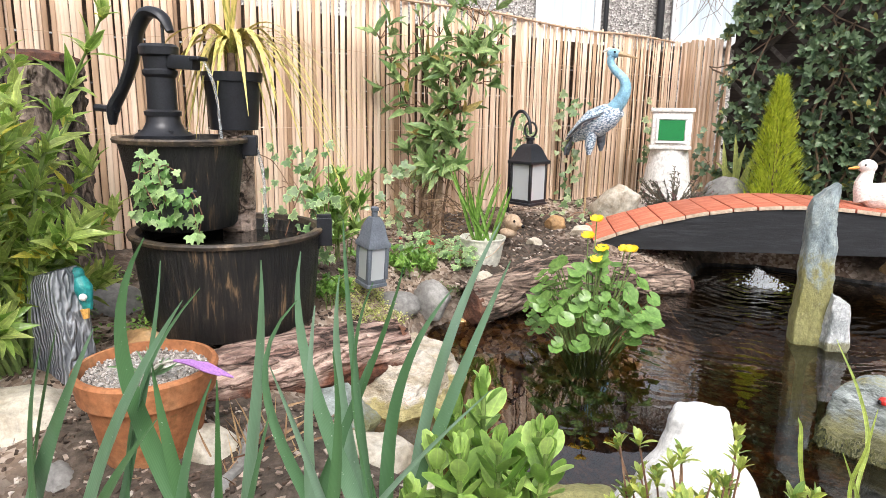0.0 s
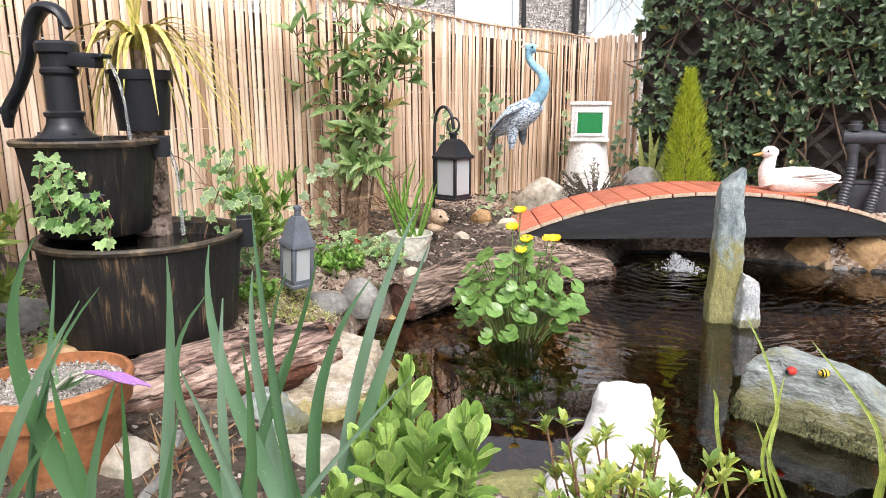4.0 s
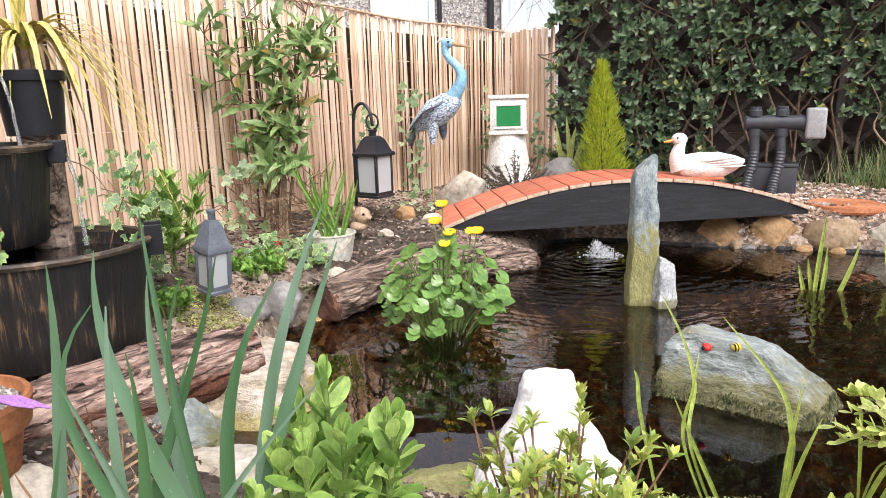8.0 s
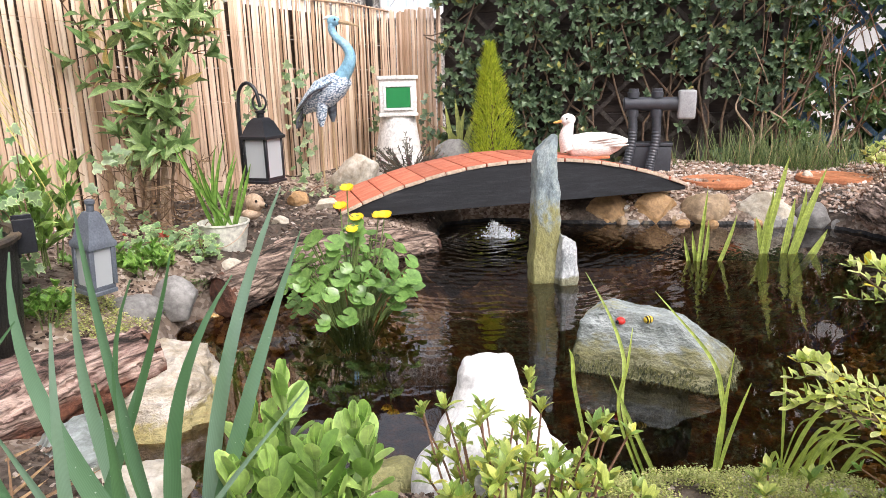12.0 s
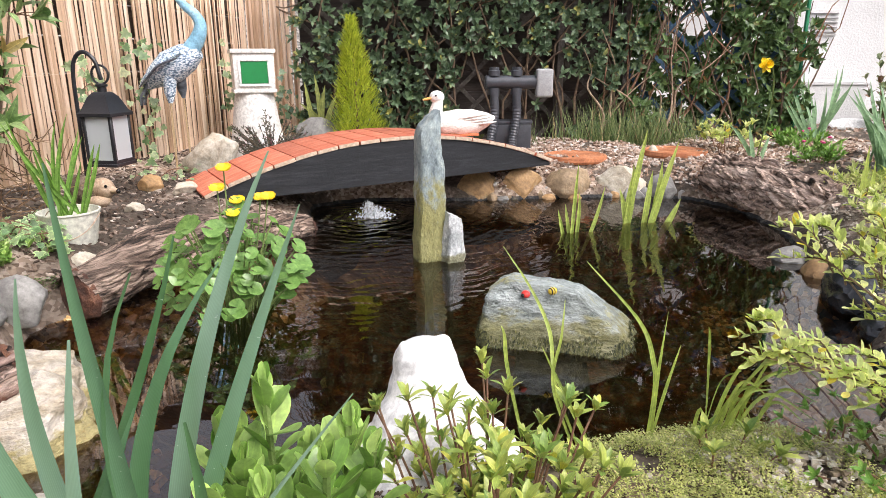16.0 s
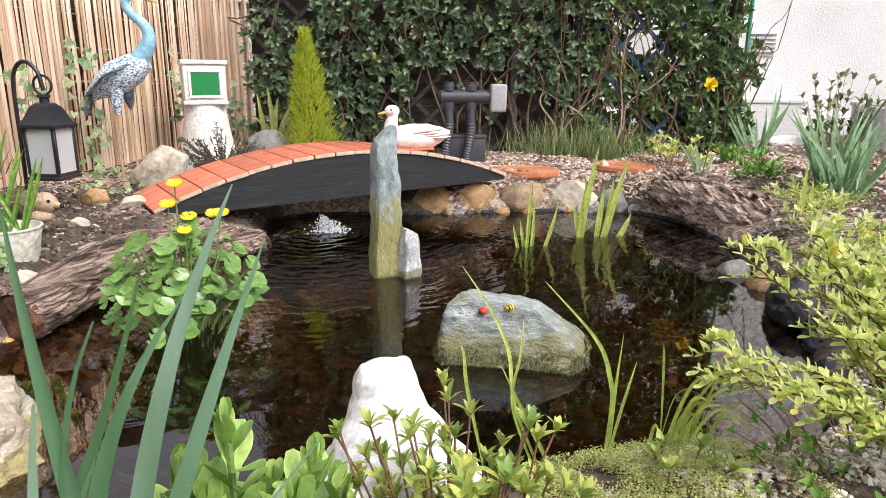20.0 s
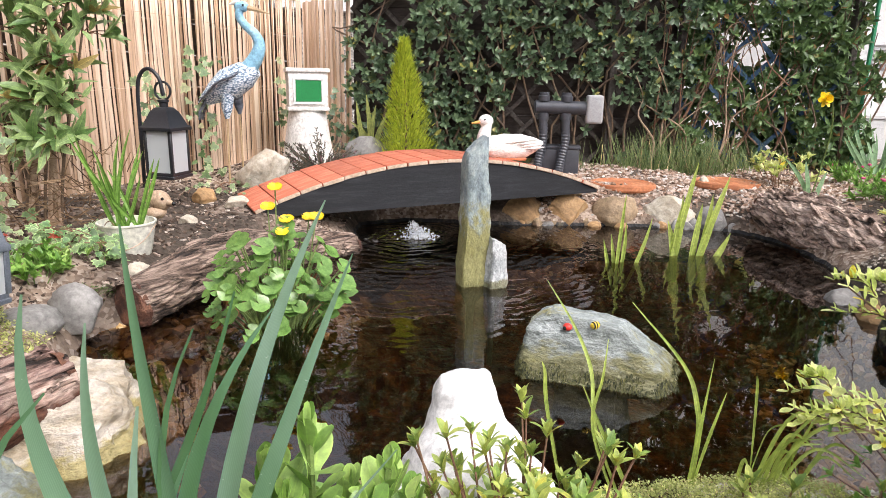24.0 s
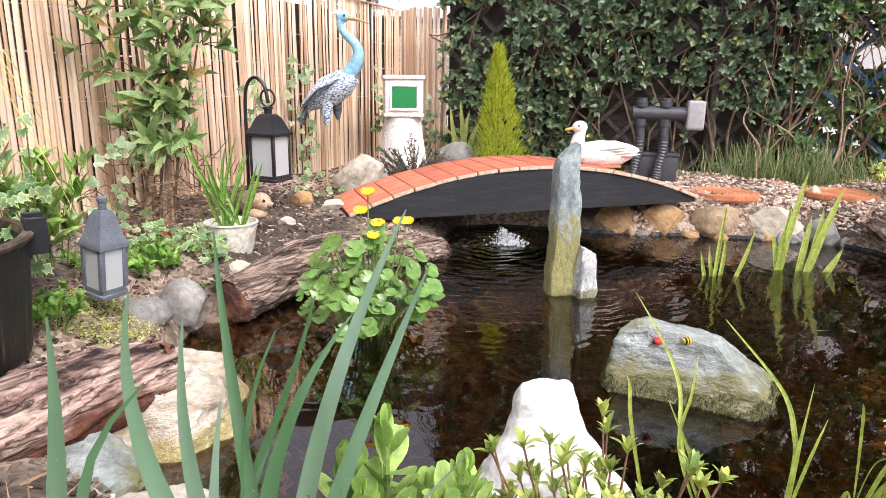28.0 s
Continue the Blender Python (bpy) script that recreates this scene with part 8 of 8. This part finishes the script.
M_CHIP = chip_mat("bark and gravel chippings", [(0, (0.1, 0.06, 0.04)), (0.3, (0.3, 0.19, 0.13)), (0.6, (0.45, 0.34, 0.27)), (0.85, (0.55, 0.47, 0.41)), (1, (0.62, 0.6, 0.58))])
M_MULCH = chip_mat("dark mulch", [(0, (0.025, 0.017, 0.012)), (0.4, (0.08, 0.052, 0.036)), (0.7, (0.19, 0.135, 0.1)), (0.9, (0.36, 0.29, 0.24)), (1, (0.55, 0.5, 0.45))])
M_BEDSTONE = chip_mat("ochre pond gravel", [(0, (0.1, 0.05, 0.018)), (0.4, (0.4, 0.23, 0.07)), (0.75, (0.6, 0.42, 0.17)), (1, (0.75, 0.63, 0.4))], 0.5)
scatter("gravel", land_spots(1, 9000, 0.9, 3.1, 2.9, 4.05, lambda x, y: y > 3.15 or x > 1.9), (0.006, 0.017), M_CHIP, "tan and grey bark and gravel chippings", "gravel", 1)
scatter("gravel", land_spots(2, 5000, 2.0, 4.8, 1.6, 4.6), (0.008, 0.02), M_CHIP, "chippings on the flower bed", "gravel", 2)
scatter("mulch", land_spots(3, 9000, -1.5, 0.3, 2.0, 4.0, lambda x, y: y < 3.9 + 1.2 * x + 1.2), (0.004, 0.012), M_MULCH, "dark bark mulch on the bank", "mulch", 3, (1.3, 0.5, 0.3))
scatter("mulch", land_spots(4, 11000, -1.5, 0.2, 0.35, 2.0), (0.0025, 0.008), M_MULCH, "dark mulch and grit by the pot", "mulch", 4, (1.2, 0.6, 0.4))
scatter("mulch", land_spots(5, 7000, -0.1, 1.6, 0.35, 1.2), (0.0025, 0.007), M_MULCH, "dark mulch on the near bank", "mulch", 5)
scatter("pond_gravel", land_spots(6, 7000, -0.9, 1.7, 0.9, 2.4, low=-0.3, high=-0.02), (0.008, 0.02), M_BEDSTONE, "ochre gravel on the pond's shelf", "gravel", 6, (1, 0.8, 0.5))

scatter("gravel", land_spots(7, 8000, 1.35, 2.5, 1.0, 2.2), (0.003, 0.008), chip_mat("pale grey gravel", [(0, (0.08, 0.06, 0.045)), (0.4, (0.24, 0.2, 0.16)), (0.8, (0.38, 0.34, 0.29)), (1, (0.56, 0.53, 0.48))]), "pale gravel on the bank beside the liner", "gravel", 7)
scatter("gravel", land_spots(8, 12000, 0.45, 1.6, 0.5, 1.15, lambda x, y: noise.noise(Vector((x * 5, y * 5, 2))) > 0.5 - 1.1 * (y - 0.5) / 0.4 and (x - 1.0) ** 2 / 0.3 + (y - 0.95) ** 2 / 0.12 < 1), (0.003, 0.009), chip_mat("pale grit", [(0, (0.2, 0.15, 0.1)), (0.4, (0.42, 0.36, 0.28)), (0.8, (0.62, 0.58, 0.52)), (1, (0.75, 0.73, 0.7))]), "pale grit on the near bank", "gravel", 8, lift=0.004)
# moss and mat plants
L_MOSS = leafy("bright mat-forming moss", (0.3, 0.36, 0.09), (0.68, 0.7, 0.3), (0.66, 0.56, 0.34), 0.6, 0.35)


def mat_plant(spots, label, seed, size=0.009, height=0.012, material=None, name="moss_mat"):
    rg = random.Random(seed)
    its = []
    for x, y, z in spots:
        for _ in range(3):
            its.append(((x + rg.gauss(0, 0.006), y + rg.gauss(0, 0.006), z + rg.uniform(0, height)), (rg.uniform(-1, 1), rg.uniform(-1, 1), rg.uniform(0.0, 0.8)), (0.1, 0.2, 1), size * rg.uniform(0.5, 1.0), size * 0.6, -0.4, (0.5, 1, 0.3)))
    return blades(name, material or L_MOSS, Matrix(), its, label, "moss", kind="stuff")


mat_plant(land_spots(11, 14000, 0.28, 0.68, 0.72, 1.08, lambda x, y: noise.noise(Vector((x * 9, y * 9, 0))) + 0.5 * noise.noise(Vector((x * 30, y * 30, 0))) > -0.22, 0.0), "bright green moss mat on the near bank", 1, 0.0046, 0.022)
mat_plant(land_spots(12, 900, -0.9, -0.7, 1.55, 1.85), "bright moss beside the tub", 2, height=0.02)
mat_plant(land_spots(13, 800, -0.78, -0.66, 1.85, 2.12), "dark moss between the stones", 3, 0.007, 0.02, leafy("dark green moss", (0.04, 0.09, 0.015), (0.12, 0.2, 0.04), None, 0.7))
mat_plant(land_spots(14, 1500, -1.6, -1.05, 0.9, 1.4, lambda x, y: noise.noise(Vector((x * 6, y * 6, 3))) > 0), "creeping green leaves among the stones", 4, 0.014, 0.03, L_FRESH)
mat_plant(land_spots(16, 1800, 1.15, 1.6, 0.95, 1.5, lambda x, y: noise.noise(Vector((x * 8, y * 8, 5))) > -0.1), "mossy growth on the pond liner", 8, 0.008, 0.02)
mat_plant(land_spots(15, 900, 2.1, 2.5, 2.1, 2.5), "lime cushion plant on the bed", 5, 0.01, 0.05)

# pond liner showing at the bank
M_LINER, nt, b = nodes_of("wet black pond liner", 0.22)
nt.links.new(ramp(nt, noise_tex(nt, coords(nt), 12, 4), [(0.3, (0.008, 0.009, 0.011)), (0.7, (0.03, 0.034, 0.04))]), b.inputs["Base Color"])
bumped(nt, b, noise_tex(nt, coords(nt), 8, 3), 0.6, 0.02)
for x, y, sx, sy, sz, turn, seed in ((1.5, 1.58, 0.15, 0.08, 0.085, 55, 3), (1.4, 1.4, 0.1, 0.045, 0.05, 40, 5), (1.28, 1.25, 0.08, 0.04, 0.035, 30, 12), (1.08, 1.05, 0.12, 0.04, 0.035, 40, 8)):
    solid("liner_fold", stone(seed, (sx, sy, sz), 0, 4, 0.14, 0.4), M_LINER, pose(x, y, -0.02, 0, 0, turn), "fold of wet black pond liner at the bank", "pond liner", "liner folds")

# driftwood and dry stalks among the leaves
solid("driftwood", tube(smooth_line([(-0.7, 1.0, 0.05), (-0.64, 0.93, 0.13), (-0.61, 0.86, 0.1), (-0.58, 0.77, 0.11), (-0.56, 0.7, 0.05)], 6), [0.02, 0.016, 0.015, 0.013, 0.01], 14, rough=lambda t, a: 0.2 * noise.noise(Vector((math.cos(a) * 2, math.sin(a) * 2, t * 9)))), M_GREYSTONE, Matrix(), "bleached grey piece of driftwood", "driftwood")
rng = random.Random(91)
items = []
for _ in range(80):
    p = (rng.gauss(-0.6, 0.04), rng.gauss(0.9, 0.05), rng.uniform(0.05, 0.13))
    items.append((p, (rng.uniform(-1, 1), rng.uniform(-1, 1), rng.uniform(-0.2, 1)), (0, -1, 0.3), rng.uniform(0.04, 0.14), 0.005, rng.uniform(-1, 1), GRASS))
blades("dry_stalks", leafy("dry straw and red-brown stalks", (0.16, 0.07, 0.04), (0.5, 0.36, 0.2), None, 0.8), Matrix(), items, "tangle of dry stalks beside the pot", "dead plant", kind="stuff")

# ---- flower bed beyond the rugged log ----
M_DAFF = plain("yellow daffodil petals", (0.85, 0.6, 0.01), 0.5, wear=0.08)


def daffodils(at, count, height, seed, flowers, label):
    rg = random.Random(seed)
    t = plant("daffodil_clump", (*at, 0.14), label, "daffodils", "daffodil clumps")
    for _ in range(count):
        a = rg.uniform(0, 6.28)
        r = rg.uniform(0.1, 0.5) * height
        part("leaf", sword_mesh((rg.gauss(0, 0.03), rg.gauss(0, 0.03), 0), (r * 1.4 * math.cos(a), r * math.sin(a), height * rg.uniform(0.6, 1.05)), 0.02, rg.uniform(-0.12, 0.12), n=8), L_IRIS, t)
    for fx, fy, fz in flowers:
        tip = Vector((fx, fy, fz)) - Vector((*at, 0.14))
        part("flower_stem", tube(smooth_line([(0, 0, 0), (tip.x * 0.3 + 0.02, tip.y * 0.5, tip.z * 0.7), tip + Vector((0.03, 0, 0.02)), tip], 4), 0.0035, 5), M_GREENSTEM, t)
        bm = lathe([(0.008, 0), (0.012, 0.012), (0.016, 0.03), (0.019, 0.033), (0.013, 0.02), (0.006, 0.004)], 12)
        for j in range(6):
            a = j * 1.047
            bm = merge(bm, sword_mesh((0.006 * math.cos(a), 0.006 * math.sin(a), 0), (0.038 * math.cos(a), 0.038 * math.sin(a), 0.006), 0.024, 0, (0, 0, 1), 5))
        bm.transform(Matrix.Translation(tip) @ pose(0, 0, 0, 78, 0, rg.uniform(-40, 20)))
        part("flower", bm, M_DAFF, t, "yellow trumpet flower")


daffodils((2.62, 2.5), 26, 0.42, 5, ((2.42, 2.1, 0.65),), "clump of daffodil leaves with a yellow flower")
daffodils((2.5, 2.3), 18, 0.4, 6, (), "leaning clump of blue-green daffodil leaves")
daffodils((2.3, 2.98), 3, 0.25, 7, ((2.1, 2.75, 0.645),), "single yellow daffodil on a long stem")
daffodils((3.15, 3.5), 20, 0.48, 8, (), "clump of daffodil leaves by the hedge's end")
leafy_clump("flower_bed_shrub", (2.38, 3.3, 0.15), "small yellow-green shrub beyond the log", 81, 16, 0.14, 0.2, (0.04, 0.018), L_VAR, M_REDSTEM, OVAL, 6, (0.4, 1.2), 0.4, 2)
leafy_clump("flower_bed_plant", (2.75, 3.15, 0.14), "green wallflower plant with tiny blooms", 82, 20, 0.12, 0.16, (0.045, 0.012), L_FRESH, M_GREENSTEM, LANCE, 7, (0.4, 1.2), 0.4, 2)
leafy_clump("flower_bed_plant", (2.55, 2.85, 0.14), "low green plant with pink flowers", 83, 18, 0.11, 0.11, (0.04, 0.012), L_FRESH, M_GREENSTEM, LANCE, 7, (0.5, 1.3), 0.4, 2)
leafy_clump("flower_bed_plant", (2.3, 2.3, 0.12), "grey-green low plant beside the log", 84, 16, 0.13, 0.12, (0.04, 0.012), L_VAR, M_GREENSTEM, LANCE, 7, (0.5, 1.3), 0.4, 2)
leafy_clump("rose_bush", (4.05, 3.75, 0.15), "sparse rose bush before the white wall", 85, 22, 0.2, 0.55, (0.05, 0.024), leafy("dull green rose leaves", (0.1, 0.14, 0.06), (0.28, 0.32, 0.17), (0.25, 0.12, 0.08), 0.6), M_REDSTEM, OVAL, 4, (0.5, 1.3), 0.3, 3, "shrub")
leafy_clump("clipped_bush", (4.5, 3.5, 0.46), "small clipped green bush in the planter", 86, 40, 0.17, 0.16, (0.035, 0.016), L_HEDGE, M_TWIG, OVAL, 7, (0.4, 1.3), 0.2, 2, "shrub")
for x, y, r, h, seed in ((1.72, 1.6, 0.1, 0.12, 87), (1.95, 1.86, 0.13, 0.14, 88), (1.75, 1.25, 0.12, 0.16, 89), (2.1, 1.55, 0.15, 0.2, 90)):
    leafy_clump("bank_plant", (x, y, 0.1), "yellow-green low plant on the gravel bank", seed, 16, r, h, (0.035, 0.012), L_VAR, M_GREENSTEM, OVAL, 7, (0.4, 1.3), 0.4, 2, "plant", "bank plants")
M_PINK = plain("pink petals", (0.6, 0.06, 0.2), 0.5)
rng = random.Random(95)
for k in range(7):
    x, y = rng.choice(((2.6, 2.85), (2.8, 3.2), (2.95, 3.4)))
    solid("pink_flower", ball(0.012, (0, 0, 0), (1, 1, 0.6), 1), M_PINK, pose(x + rng.gauss(0, 0.06), y + rng.gauss(0, 0.06), 0.27 + rng.uniform(-0.02, 0.04)), "small pink bloom among green leaves", "flower", "pink blooms")
t = plant("bare_sapling", (3.55, 4.2, 0.15), "bare leafless sapling before the white wall", "sapling")
for k in range(7):
    tip = Vector((rng.uniform(-0.18, 0.3), rng.uniform(-0.1, 0.1), rng.uniform(0.6, 1.1)))
    part("twig", tube(smooth_line([(0, 0, 0), tip * 0.4 + Vector((rng.uniform(-0.05, 0.05), 0, 0.05)), tip], 5), [0.012, 0.007, 0.003], 6), M_TWIG, t)


# ---- the fence's canes ----
nearest = sorted(CANES, key=lambda c: abs(c[0] - 1.4))[:290]
chosen = {c[2] for c in nearest}
verts, faces = [], []
for s, m, n, k in CANES:
    me = cane_meshes[k][1]
    if n in chosen:
        ob = new("slat", me)
        ob.parent = fence
        ob.matrix_local = m
    else:
        first = len(verts)
        verts += [tuple(m @ v.co) for v in me.vertices]
        faces += [tuple(first + i for i in f.vertices) for f in me.polygons]
M_CANE_FAR, nt, b = nodes_of("dry reed canes joined", 0.6)
tone = ramp(nt, per_island(nt), [(0, (0.33, 0.21, 0.13)), (0.08, (0.5, 0.34, 0.22)), (0.35, (0.64, 0.46, 0.335)), (0.75, (0.75, 0.575, 0.445)), (1, (0.8, 0.67, 0.54))])
v = coords(nt, (60, 60, 3))
streak = ramp(nt, noise_tex(nt, v, 1.0, 4), [(0.3, (0.7, 0.68, 0.64)), (0.7, (1.12, 1.1, 1.08))])
nt.links.new(mixed(nt, 1.0, tone, streak, "MULTIPLY"), b.inputs["Base Color"])
me = bpy.data.meshes.new("slats")
me.from_pydata(verts, [], faces)
me.shade_smooth()
me.materials.append(M_CANE_FAR)
rest = new("slats", me)
rest.parent = fence
tagged(rest, kind="stuff")
